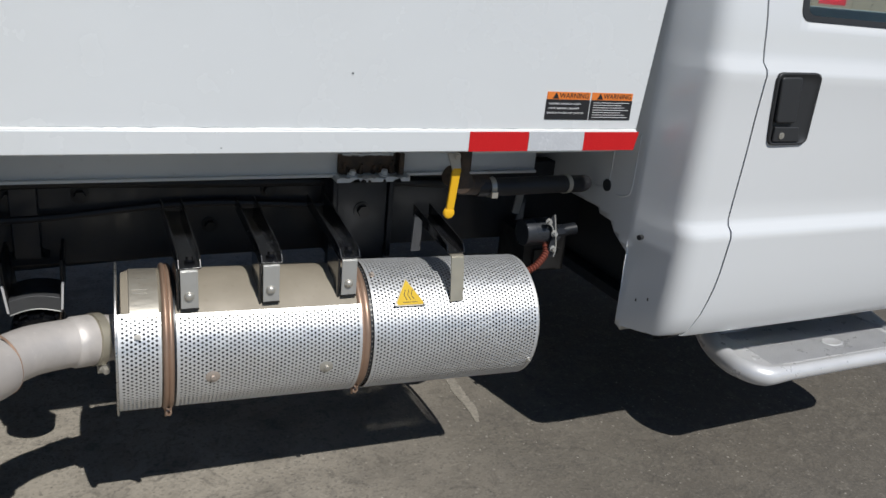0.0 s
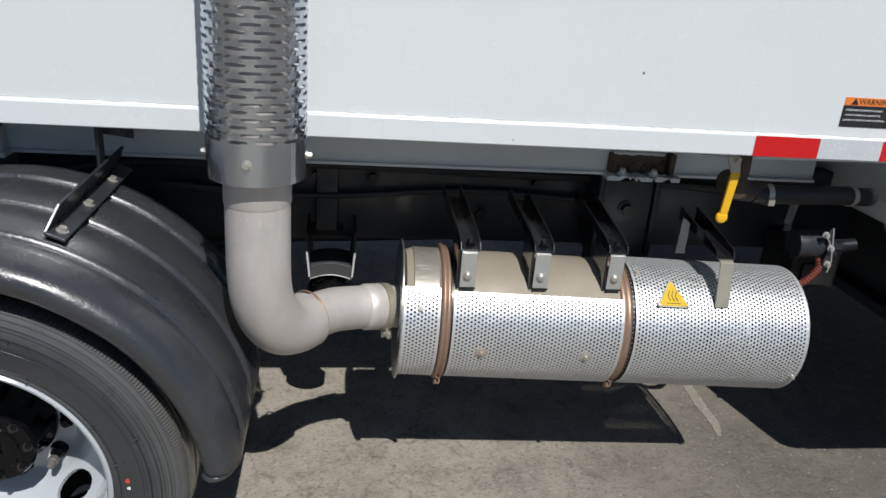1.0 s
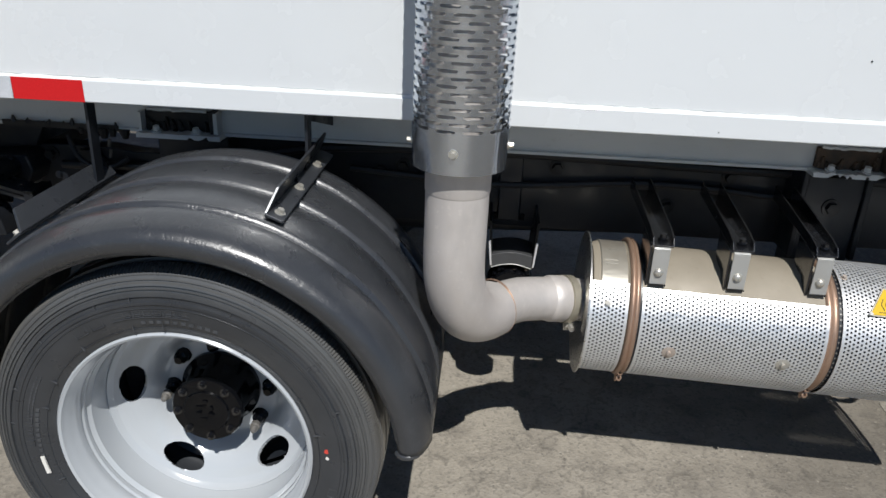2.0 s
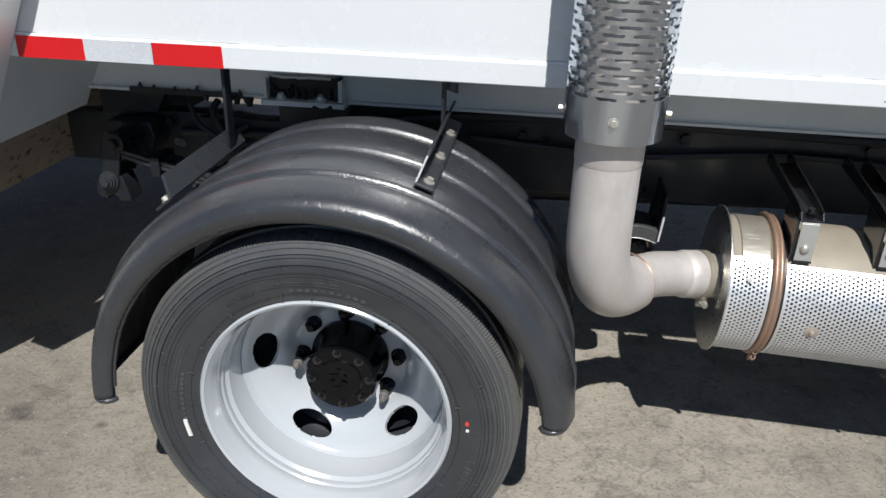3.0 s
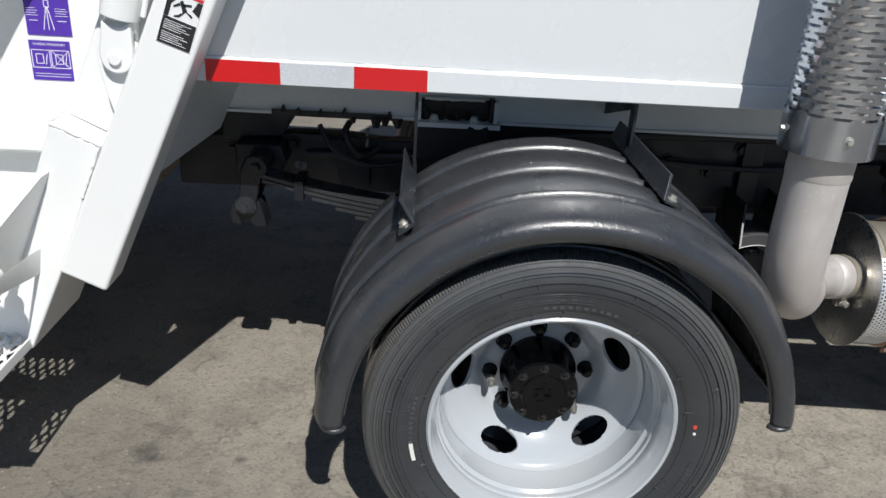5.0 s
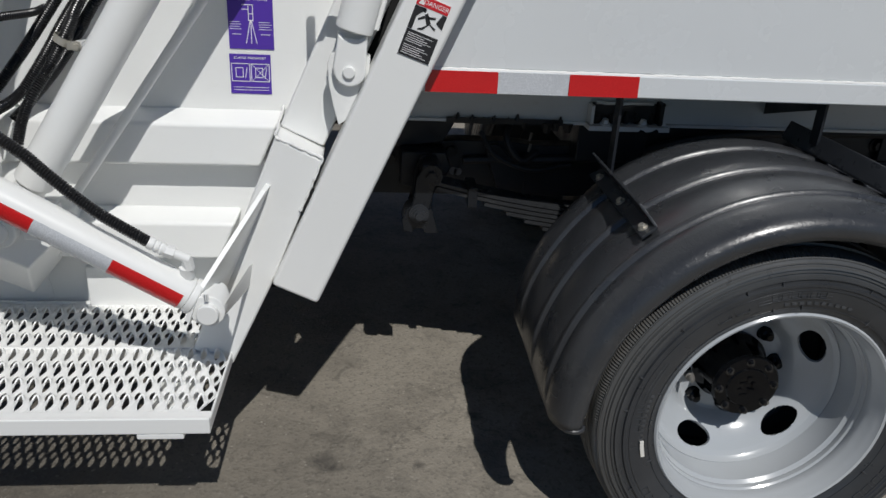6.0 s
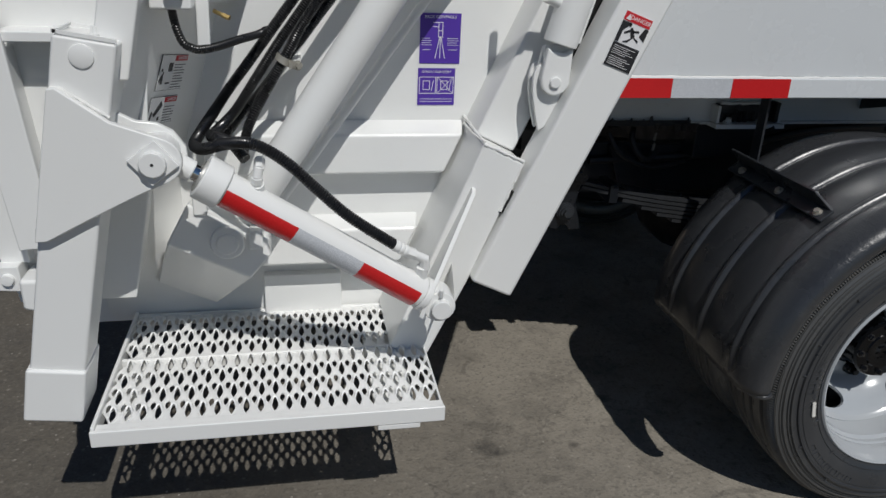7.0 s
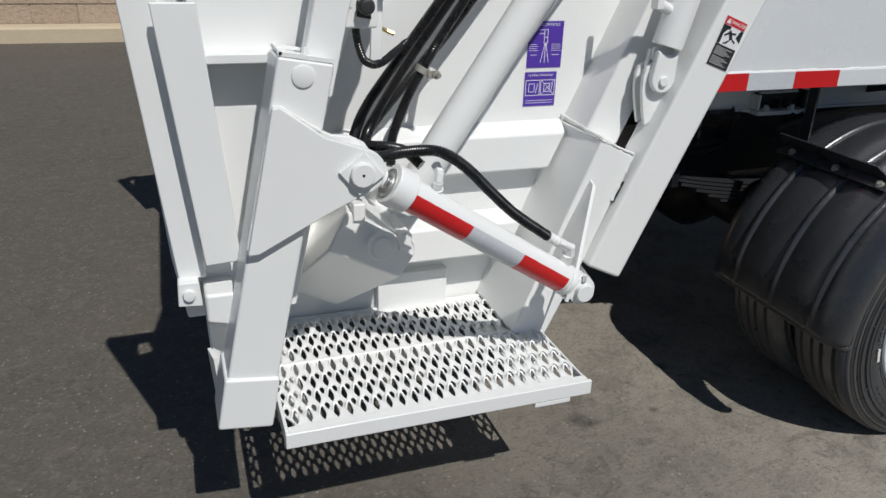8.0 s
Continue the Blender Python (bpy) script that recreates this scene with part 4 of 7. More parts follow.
# hub
bm = B()
lathe(bm, [(0.088, -0.098), (0.088, -0.115), (0.082, -0.122), (0.075, -0.13), (0.070, -0.17), (0.066, -0.182), (0.066, -0.187), (0.076, -0.189), (0.078, -0.196), (0.074, -0.203), (0.05, -0.205), (0.047, -0.2085), (0.02, -0.2085), (0.012, -0.205), (0.004, -0.205)], (0, 0, 0.371), (0, 1, 0), 64,
      wob=lambda k_, i: (0.003 * math.cos(2 * math.pi * i / 8) if k_ in (3, 4) else 0))
part("hub", bm, HUB_BLACK, rim, "glossy black axle hub with bolted cap")
for i in range(8):
    t = radians(4 + 45 * i)
    c, s = math.cos(t), math.sin(t)
    bm = B()
    bolt(bm, (0.064 * c, -0.203, 0.371 + 0.064 * s), (0, -1, 0), 0.0068, 0.009)
    rod(bm, (0.064 * c, -0.211, 0.371 + 0.064 * s), (0.064 * c, -0.215, 0.371 + 0.064 * s), 0.004, seg=10)
    part("hub_bolt", bm, BLACK_GLOSS, rim)
    bm = B()
    chrome = i in (4, 7)
    x, z = 0.111 * c, 0.371 + 0.111 * s
    lathe(bm, [(0.004, -0.099), (0.0195, -0.099), (0.0195, -0.104), (0.0165, -0.107), (0.0155, -0.116), (0.0145, -0.120), (0.0105, -0.123), (0.0100, -0.131), (0.008, -0.134), (0.002, -0.1345)], (x, 0, z), (0, 1, 0), 18,
          wob=lambda k_, j: (0.0009 * math.cos(6 * 2 * math.pi * j / 18) if k_ in (3, 4, 5) else 0))
    part("lug_nut", bm, HUB_BLACK, rim)
    if chrome:
        bm = B()
        lathe(bm, [(0.0075, -0.138), (0.011, -0.140), (0.011, -0.150), (0.007, -0.152), (0.009, -0.158), (0.006, -0.166), (0.002, -0.168)], (x, 0, z), (0, 1, 0), 14)
        part("valve_extension", bm, DARK_ZINC, rim, "bright metal valve end")
bm = B()
for x, z, w, h in ((-0.010, 0.012, 0.020, 0.003), (0.012, 0.009, 0.006, 0.010), (-0.016, -0.004, 0.012, 0.003), (0.010, -0.006, 0.014, 0.003), (-0.006, -0.018, 0.016, 0.004), (0.000, 0.026, 0.010, 0.005)):
    box(bm, x - w / 2, x + w / 2, -0.2105, -0.2080, 0.371 + z - h / 2, 0.371 + z + h / 2)
tagged(part("casting_mark", bm, HUB_BLACK, rim, "raised casting marks on the cap", whole=True), kind="stuff")
# dark disc painted as the shade of a small hole
bm = B()
rod(bm, (0.073, -0.101, 0.452), (0.073, -0.0985, 0.452), 0.0045, seg=12)
part("disc_hole", bm, SHADOW_GAP, rim)
copy_thing(rim, pose(0, 0, 0, 0, 0, 180) @ Matrix.Translation((0, -0.9, 0)))

# ---- fender over the dual wheel ----
FR = 0.489


def fender_profile():
    """Radius and y across the fender: a rolled outer edge, broad bands, three raised ribs."""
    out = [(0.429, -0.355), (0.433, -0.364), (0.442, -0.3695), (0.453, -0.370), (0.464, -0.365), (0.473, -0.353), (0.480, -0.337), (0.486, -0.318)]
    for c in (-0.278, -0.128, 0.022):
        out += [(FR + 0.002, c - 0.022), (FR - 0.002, c - 0.0095), (FR + 0.001, c - 0.0068), (FR + 0.0065, c - 0.0042), (FR + 0.0085, c), (FR + 0.0065, c + 0.0042), (FR + 0.001, c + 0.0068),
                (FR - 0.002, c + 0.0095), (FR + 0.003, c + 0.028), (FR + 0.006, c + 0.055), (FR + 0.007, c + 0.075), (FR + 0.006, c + 0.098)]
    return out[:-2] + [(FR - 0.002, 0.112), (FR - 0.014, 0.118)]


prof = fender_profile()
NA = 96
A0, A1 = 6.5, 178.8
verts, faces = [], []
for i in range(NA + 1):
    t = radians(A0 + (A1 - A0) * i / NA)
    end = min(i, NA - i)
    for r, y in prof:
        rr = r
        if end < 5:
            base = FR - 0.004 if r > FR - 0.003 else r
            rr = base + (r - base) * (end / 5)
        wave = 0.0025 * noise.noise((t * 3, y * 4, 2.0))
        verts.append(((rr + wave) * math.cos(t) + 0.005, y, 0.371 + (rr + wave) * math.sin(t)))
    # a lip folds back at both ends
M = len(prof)
for i in range(NA):
    for j in range(M - 1):
        faces.append((i * M + j, i * M + j + 1, (i + 1) * M + j + 1, (i + 1) * M + j))
fender = part("fender", grid_mesh(verts, faces, "fender"), POLY, truck, "black moulded plastic half-round fender with raised ribs", angle=60, thick=0.006, rim=False)
bm = B()
for i, s in ((0, 1), (NA, -1)):
    path = [Vector(verts[i * M + j]) for j in range(M)]
    path = [p + Vector((-0.004 * s, 0, -0.002)) for p in path]
    sweep(bm, path, 0.0058, 10)
rolled = B()
sweep(rolled, [Vector(verts[i * M]) + Vector((0, 0.001, 0)) for i in range(2, NA - 1)], 0.0052, 10)
part("rolled_edge", rolled, POLY, fender, "rolled outer edge of the fender")
part("end_bead", bm, POLY, fender, "thickened bead at the fender ends")

# angle brackets and straps that carry the fender


def fender_bracket(x, tilt, toward, y1):
    """tilt: degrees of the fender's slope at x; toward: side of the upright leg; y1: inner end."""
    a = radians(tilt)
    c = Vector((math.cos(a), 0, math.sin(a)))
    n = Vector((-math.sin(a), 0, math.cos(a)))
    o = Vector((x, 0, 0.371 + math.sqrt(0.507 ** 2 - x * x)))
    y0, w = -0.268, 0.036
    bm = B()
    p, q = o + c * (-w / 2), o + c * (w / 2)
    slab(bm, [(p.x, y0, p.z), (q.x, y0, q.z), (q.x, y1, q.z), (p.x, y1, p.z)], 0.006)
    e = o + c * (toward * w / 2)
    h = e + n * 0.045
    slab(bm, [(e.x, y0 + 0.004, e.z), (h.x, y0 + 0.038, h.z), (h.x, y1, h.z), (e.x, y1, e.z)], 0.006)
    part("fender_bracket", bm, BRACKET, fender, "black angle iron bracket bolted over the fender", bevel=0.0015, whole=True)
    # flat strap up to the underside of the rail
    sx = x + toward * 0.010
    foot = o.z + (0.015 if toward < 0 else 0.0)
    bm = B()
    slab(bm, [(sx, 0.034, foot), (sx, 0.068, foot), (sx, 0.068, 0.974), (sx, 0.034, 0.974)], 0.007)
    part("strap", bm, BLACK_FRAME, fender, "flat black strap up to the body", bevel=0.001)
    if toward < 0:
        bm = B()
        slab(bm, [(sx, 0.068, 0.970), (sx, 0.30, 0.930), (sx, 0.30, 0.880), (sx, 0.068, 0.945)], 0.006)
        slab(bm, [(sx - 0.03, 0.05, 0.966), (sx + 0.03, 0.05, 0.966), (sx + 0.02, 0.30, 0.952), (sx - 0.02, 0.30, 0.952)], 0.006)
        part("stay_plate", bm, BLACK_FRAME, fender, "triangular black stay behind the strap", whole=True)
    for y in (-0.241, -0.093, 0.069):
        bm = B()
        q = o - c * (toward * 0.003) + n * 0.003
        bolt(bm, (q.x, y, q.z), n, 0.0075, 0.009)
        part("bolt", bm, ZINC, fender)


fender_bracket(0.184, -21.5, -1, 0.18)
fender_bracket(-0.314, 39, 1, 0.12)

# ---- exhaust stack ----
SX, SY = 0.508, -0.147
bm = B()
path = [(SX, SY, 2.0), (SX, SY, 1.5), (SX, SY, 1.0), (SX, SY, 0.83), (SX, SY, 0.745)]
# the mitred elbow sweeps towards the canister
bend = smooth_path([(SX, SY, 0.80), (SX, SY, 0.748), (0.511, -0.143, 0.692), (0.523, -0.129, 0.638), (0.545, -0.100, 0.596), (0.574, -0.061, 0.577), (0.602, -0.022, 0.574)], 8)
path = path[:4] + bend
lower = smooth_path([bend[-1], (0.650, 0.027, 0.569), (0.700, 0.062, 0.559), (0.744, 0.085, 0.551), (0.786, 0.104, 0.543), (0.83, 0.122, 0.535)], 6)
sweep(bm, resample(path, 0.012), 0.0615, 40)
stack = part("exhaust_pipe", bm, PIPE, truck, "pale grey aluminised exhaust elbow and stack pipe", angle=60)
bm = B()
sweep(bm, resample(lower, 0.010), 0.0505, 36)
part("inlet_pipe", bm, PIPE, stack, "short pale exhaust connecting pipe", angle=60)
bm = B()
e = Vector(lower[0])
dd = (Vector(lower[1]) - e).normalized()
lathe(bm, [(0.0605, -0.002), (0.0635, 0.001), (0.0605, 0.004)], e - dd * 0.004, dd, 40, close=True)
part("weld_ring", bm, COPPER, stack, "brown heat-tinted weld ring")
# sleeve added to mark the edge of the guard's shadow
bm = B()
lathe(bm, [(0.0618, 0.0), (0.0632, 0.004), (0.0632, 0.2), (0.0618, 0.2)], (SX, SY, 0.878), (0, 0, 1), 48, close=True)
part("collar", bm, PIPE, stack, "sleeve added where the guard's shadow falls on the pipe")
bm = B()
lathe(bm, [(0.050, -0.020), (0.0545, -0.013), (0.0548, 0.0), (0.0548, 0.022), (0.050, 0.024)], lower[17], Vector(lower[18]) - Vector(lower[16]), 40, close=True)
part("sleeve", bm, PIPE, stack, "swaged sleeve on the connecting pipe", angle=60)
bm = B()
lathe(bm, [(0.0515, 0), (0.0568, 0.002), (0.0568, 0.020), (0.0535, 0.022), (0.0515, 0.024)], lower[20], Vector(lower[21]) - Vector(lower[19]), 40, close=True)
part("exhaust_clamp", bm, BAND_STEEL, stack, "straw-coloured steel band clamp round the pipe")
bm = B()
bolt(bm, (0.781, 0.074, 0.489), (0.3, -1, -0.2), 0.008, 0.018)
box(bm, 0.768, 0.792, 0.076, 0.095, 0.474, 0.506)
part("clamp_bolt", bm, ZINC, stack)
# slotted heat guard
GR, Z0, ROW, H = 0.0885, 1.009, 0.0131, 0.0056
SLOTS = 11
verts, faces = [], []


def gput(a, z):
    verts.append((SX + GR * math.sin(a), SY - GR * math.cos(a), z))
    return len(verts) - 1


def gband(z0, z1, angles):
    for a, b in angles:
        n = max(1, round(math.degrees(b - a) / 5))
        for i in range(n):
            p, q = a + (b - a) * i / n, a + (b - a) * (i + 1) / n
            faces.append((gput(p, z0), gput(q, z0), gput(q, z1), gput(p, z1)))


full = [(0, 2 * math.pi)]
gband(0.933, 0.96, full)
gband(0.96, Z0, full)
for k_ in range(70):
    z = Z0 + k_ * ROW
    off = math.pi / SLOTS if k_ % 2 else 0
    gap = radians(4.4)
    # rounded slot ends in three steps
    for h0, h1, g_ in ((0.0, 0.2, 1.28), (0.2, 0.8, 1.0), (0.8, 1.0, 1.28)):
        gband(z + h0 * H, z + h1 * H, [(off + 2 * math.pi * q / SLOTS - gap * g_, off + 2 * math.pi * q / SLOTS + gap * g_) for q in range(SLOTS)])
    gband(z + H, z + ROW, full)
guard_mesh = grid_mesh(verts, faces, "heat_guard")
bm = B()
bm.from_mesh(guard_mesh)
bmesh.ops.remove_doubles(bm, verts=bm.verts, dist=2e-5)
bpy.data.meshes.remove(guard_mesh)
# the lower lip of each slot is pressed outwards
for v_ in bm.verts:
    row = (v_.co.z - Z0) / ROW
    if row < -0.01 or abs(row - round(row)) > 0.01:
        continue
    step_ = 360 / SLOTS
    a = math.degrees(math.atan2(v_.co.x - SX, SY - v_.co.y)) - (step_ / 2 if round(row) % 2 else 0)
    d = abs((a + step_ / 2) % step_ - step_ / 2)
    push = 0.0022 * min(1.0, max(0.0, (d - 5.6) / 4))
    v_.co.x += push * (v_.co.x - SX) / GR
    v_.co.y += push * (v_.co.y - SY) / GR
part("heat_guard", bm, STEEL_GUARD, stack, "polished stainless heat guard with rows of slots", angle=70, thick=0.0016)
for a in (-90, -5, 90, 180):
    bm = B()
    dr = Vector((math.sin(radians(a)), -math.cos(radians(a)), 0))
    c = Vector((SX, SY, 0.973)) + dr * GR
    bolt(bm, c, dr, 0.0062, 0.011)
    rod(bm, c - dr * 0.026, c, 0.004, seg=8)
    part("guard_bolt", bm, ZINC, stack)

# ---- exhaust canister ----
CY, CZ = 0.135, 0.508
CAN_TURN = Matrix.Translation((1.2, CY, CZ)) @ Matrix.Rotation(-0.029, 4, "Z") @ Matrix.Rotation(0.027, 4, "Y") @ Matrix.Translation((-1.2, -CY, -CZ))
SH = 0.160
bm = B()
lathe(bm, [(0.05, 0.816), (0.146, 0.820), (0.152, 0.836), (0.152, 0.895), (0.157, 0.900), (0.157, 0.922), (0.1535, 0.928), (0.1535, 1.334), (0.150, 1.34), (0.150, 1.36), (0.10, 1.366)], (0, CY, CZ), (1, 0, 0), 96)
can = part("exhaust_canister", bm, TAN, truck, "tan steel exhaust treatment canister", angle=30, whole=True)
bm = B()
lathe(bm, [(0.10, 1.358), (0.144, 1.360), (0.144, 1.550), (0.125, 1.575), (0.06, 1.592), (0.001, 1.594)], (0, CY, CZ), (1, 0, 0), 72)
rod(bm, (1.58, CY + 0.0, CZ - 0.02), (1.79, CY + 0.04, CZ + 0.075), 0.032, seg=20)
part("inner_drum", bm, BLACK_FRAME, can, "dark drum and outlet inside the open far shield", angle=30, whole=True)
# bare inlet end with a pressed seam
bm = B()
lathe(bm, [(0.152, 0.835), (0.1545, 0.837), (0.1545, 0.894), (0.152, 0.896)], (0, CY, CZ), (1, 0, 0), 96, close=True)
part("inlet_drum", bm, BARE_DRUM, can, "bare steel inlet end with heat-tinted edges", angle=30)
for xa, xb, a in ((0.842, 0.872, 63), (0.842, 0.872, 67)):
    bm = B()
    t = radians(a)
    rod(bm, (xa, CY - 0.1545 * math.cos(t), CZ + 0.1545 * math.sin(t)), (xb, CY - 0.1545 * math.cos(t), CZ + 0.1545 * math.sin(t)), 0.0013, seg=8)
    part("pressed_seam", bm, BARE_DRUM, can)
# dark sheets below the shields, added so the holes look shaded
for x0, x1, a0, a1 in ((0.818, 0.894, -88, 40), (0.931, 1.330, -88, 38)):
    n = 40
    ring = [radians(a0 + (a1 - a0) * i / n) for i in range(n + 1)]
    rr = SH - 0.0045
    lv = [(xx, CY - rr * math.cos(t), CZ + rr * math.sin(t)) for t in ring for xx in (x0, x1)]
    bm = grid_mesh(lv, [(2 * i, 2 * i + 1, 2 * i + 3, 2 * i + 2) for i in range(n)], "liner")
    part("liner", bm, BLACK_FRAME, can, "dark sheet added so the perforations look shaded")
bm = B()
lathe(bm, [(0.05, 0.8075), (0.169, 0.8075), (0.1715, 0.8085), (0.1715, 0.8115), (0.169, 0.8125), (0.05, 0.8125)], (0, CY, CZ), (1, 0, 0), 96, close=True)
part("end_disc", bm, DISC, can, "thin polished end disc")
for x0, x1, a0, a1, name in ((0.8130, 0.897, -85, 44, 0), (0.927, 1.332, -85, 42, 1), (1.361, 1.797, -178, 178, 2)):
    part("heat_shield", perforated("heat_shield", x0 + 0.005, x1 - 0.005, a0 + 2 * (name < 2), a1 - 2 * (name < 2), SH, CY, CZ, 0.0098, 0.0056), STEEL_PERF, can, "bright perforated stainless heat shield", angle=20, thick=0.0012)
    if name == 2:
        # black skin with matching holes, added so sunlit metal inside stays dark
        part("liner", perforated("liner", x0 + 0.005, x1 - 0.005, a0, a1, SH, CY, CZ, 0.0098, 0.0060, 0.0024), BLACK_FRAME, can, "black inner skin added to hide sunlit spots in the shield")
    for x in (x0, x1 - 0.005):
        bm = B()
        n = 60
        for i in range(n):
            p, q = radians(a0 + (a1 - a0) * i / n), radians(a0 + (a1 - a0) * (i + 1) / n)
            slab(bm, [(xx, CY - SH * math.cos(t), CZ + SH * math.sin(t)) for xx, t in ((x, p), (x + 0.005, p), (x + 0.005, q), (x, q))], 0.0018)
        part("shield_edge", bm, STEEL_PERF, can, angle=20, whole=True)
    for t, tt in ((radians(a0), radians(a0 + 2)), (radians(a1 - 2), radians(a1))) if name < 2 else ():
        bm = B()
        slab(bm, [(xx, CY - SH * math.cos(u), CZ + SH * math.sin(u)) for xx, u in ((x0 + 0.005, t), (x1 - 0.005, t), (x1 - 0.005, tt), (x0 + 0.005, tt))], 0.0018)
        part("shield_edge", bm, STEEL_PERF, can, angle=20)
bm = B()
lathe(bm, [(0.120, 1.7975), (0.1598, 1.7975), (0.1598, 1.8005), (0.120, 1.8005)], (0, CY, CZ), (1, 0, 0), 60, close=True)
part("end_ring", bm, STEEL_DULL, can)
for x, rr, g_ in ((0.911, 0.1665, 1.0), (1.3405, 0.1585, 1.3)):
    bm = B()
    k_ = rr - 0.0045
    lathe(bm, [(r, h * g_) for r, h in ((rr - 0.016, -0.0115), (k_, -0.011), (rr - 0.001, -0.0075), (rr, -0.0035), (k_ + 0.001, 0.0), (rr, 0.0035), (rr - 0.001, 0.0075), (k_, 0.011), (rr - 0.016, 0.0115))], (x, CY, CZ), (1, 0, 0), 96, close=True)
    part("clamp_band", bm, COPPER, can, "copper-brown heat-tinted V-band clamp", angle=60)
    bm = B()
    t = radians(-52)
    c = Vector((x, CY - (rr + 0.004) * math.cos(t), CZ + (rr + 0.004) * math.sin(t)))
    for dz in (0.014, -0.004):
        lathe(bm, [(0.0035, -0.007), (0.0072, -0.006), (0.0072, 0.006), (0.0035, 0.007)], c + Vector((0, 0.3 * -dz, dz)), (0.2, -1, 0.25), 14, close=True)
    rod(bm, c + Vector((-0.006, -0.002, 0.030)), c + Vector((-0.004, 0.006, -0.016)), 0.0035, seg=8)
    rod(bm, c + Vector((0.006, -0.002, 0.026)), c + Vector((0.004, 0.006, -0.016)), 0.003, seg=8)
    part("clamp_bolt", bm, COPPER, can, "tinted T-bolt of the clamp")
# dark gap beside the first band, perforated rim beside the second
bm = B()
lathe(bm, [(0.150, 0.9225), (0.158, 0.9225), (0.158, 0.9265), (0.150, 0.9265)], (0, CY, CZ), (1, 0, 0), 60, close=True)
lathe(bm, [(0.146, 1.354), (0.1545, 1.354), (0.1545, 1.3605), (0.146, 1.3605)], (0, CY, CZ), (1, 0, 0), 60, close=True)
part("gasket", bm, BLACK_FRAME, can)
bm = B()
for i in range(78):
    t = 2 * math.pi * i / 78
    o = Vector((0, -math.cos(t), math.sin(t)))
    c = Vector((1.3575, CY, CZ)) + o * 0.1540
    rod(bm, c, c + o * 0.0012, 0.0024, seg=8)
tagged(part("rim_dot", bm, DARK_ZINC, can, "row of bright perforations round the rim", whole=True), kind="stuff")
for x, a in ((1.000, -10), (1.250, -10), (0.851, 26), (1.374, 70), (1.60, -80), (1.374, -76), (1.790, -24), (1.345, -84)):
    bm = B()
    t = radians(a)
    o = Vector((0, -math.cos(t), math.sin(t)))
    c = Vector((x, CY, CZ)) + o * SH
    if a == -10:
        lathe(bm, [(0.001, 0.0021), (0.013, 0.0021), (0.0155, 0.0008), (0.001, 0.0008)], c, o, 20)
    rod(bm, c, c + o * 0.0022, 0.009 if a == -10 else 0.007, seg=18)
    rod(bm, c, c + o * 0.008, 0.0055 if a == -10 else 0.004, 0.005, seg=6)
    part("shield_bolt", bm, RUSTY_BOLT if a in (-10, 70) and x != 1.25 else ZINC, can)
# hot surface sign
t = radians(49)
f = Face((1.449, CY - (SH + 0.002) * math.cos(t), CZ + (SH + 0.002) * math.sin(t)), (1, 0, 0), (0, math.sin(t), math.cos(t)))
sg = f.patch("hot_surface_sign", BAND_STEEL, can, [rounded([(-0.0385, -0.034), (0.0425, -0.034), (0.002, 0.038)], 0.005, 4)], 0.002, 0.002, "yellow triangular hot surface sign")
f.patch("sign_face", SIGN_YELLOW, sg, [rounded([(-0.0345, -0.0315), (0.0385, -0.0315), (0.002, 0.0335)], 0.004, 4)], 0.0042, 0.001)
wave = [[(u0 + 0.0022 * math.sin(v_ * 240) - 0.0007, v_), (u0 + 0.0022 * math.sin(v_ * 240) + 0.0007, v_), (u0 + 0.0022 * math.sin((v_ + 0.003) * 240) + 0.0007, v_ + 0.003), (u0 + 0.0022 * math.sin((v_ + 0.003) * 240) - 0.0007, v_ + 0.003)]
        for u0 in (-0.007, 0.002, 0.011) for v_ in [-0.020 + 0.003 * i for i in range(9)]]
f.patch("heat_symbol", PRINT_BLACK, sg, wave + [rect(-0.016, 0.020, -0.026, -0.0248)], 0.0052, 0.0008)
bm = B()
for u, w in ((-0.034, -0.031), (0.038, -0.031)):
    rod(bm, f.at(u, w, 0.002), f.at(u, w, 0.007), 0.0045, 0.004, 10)
part("sign_rivet", bm, STEEL_DULL, sg)
for ob in [can] + list(can.children_recursive):
    ob.data.transform(CAN_TURN)
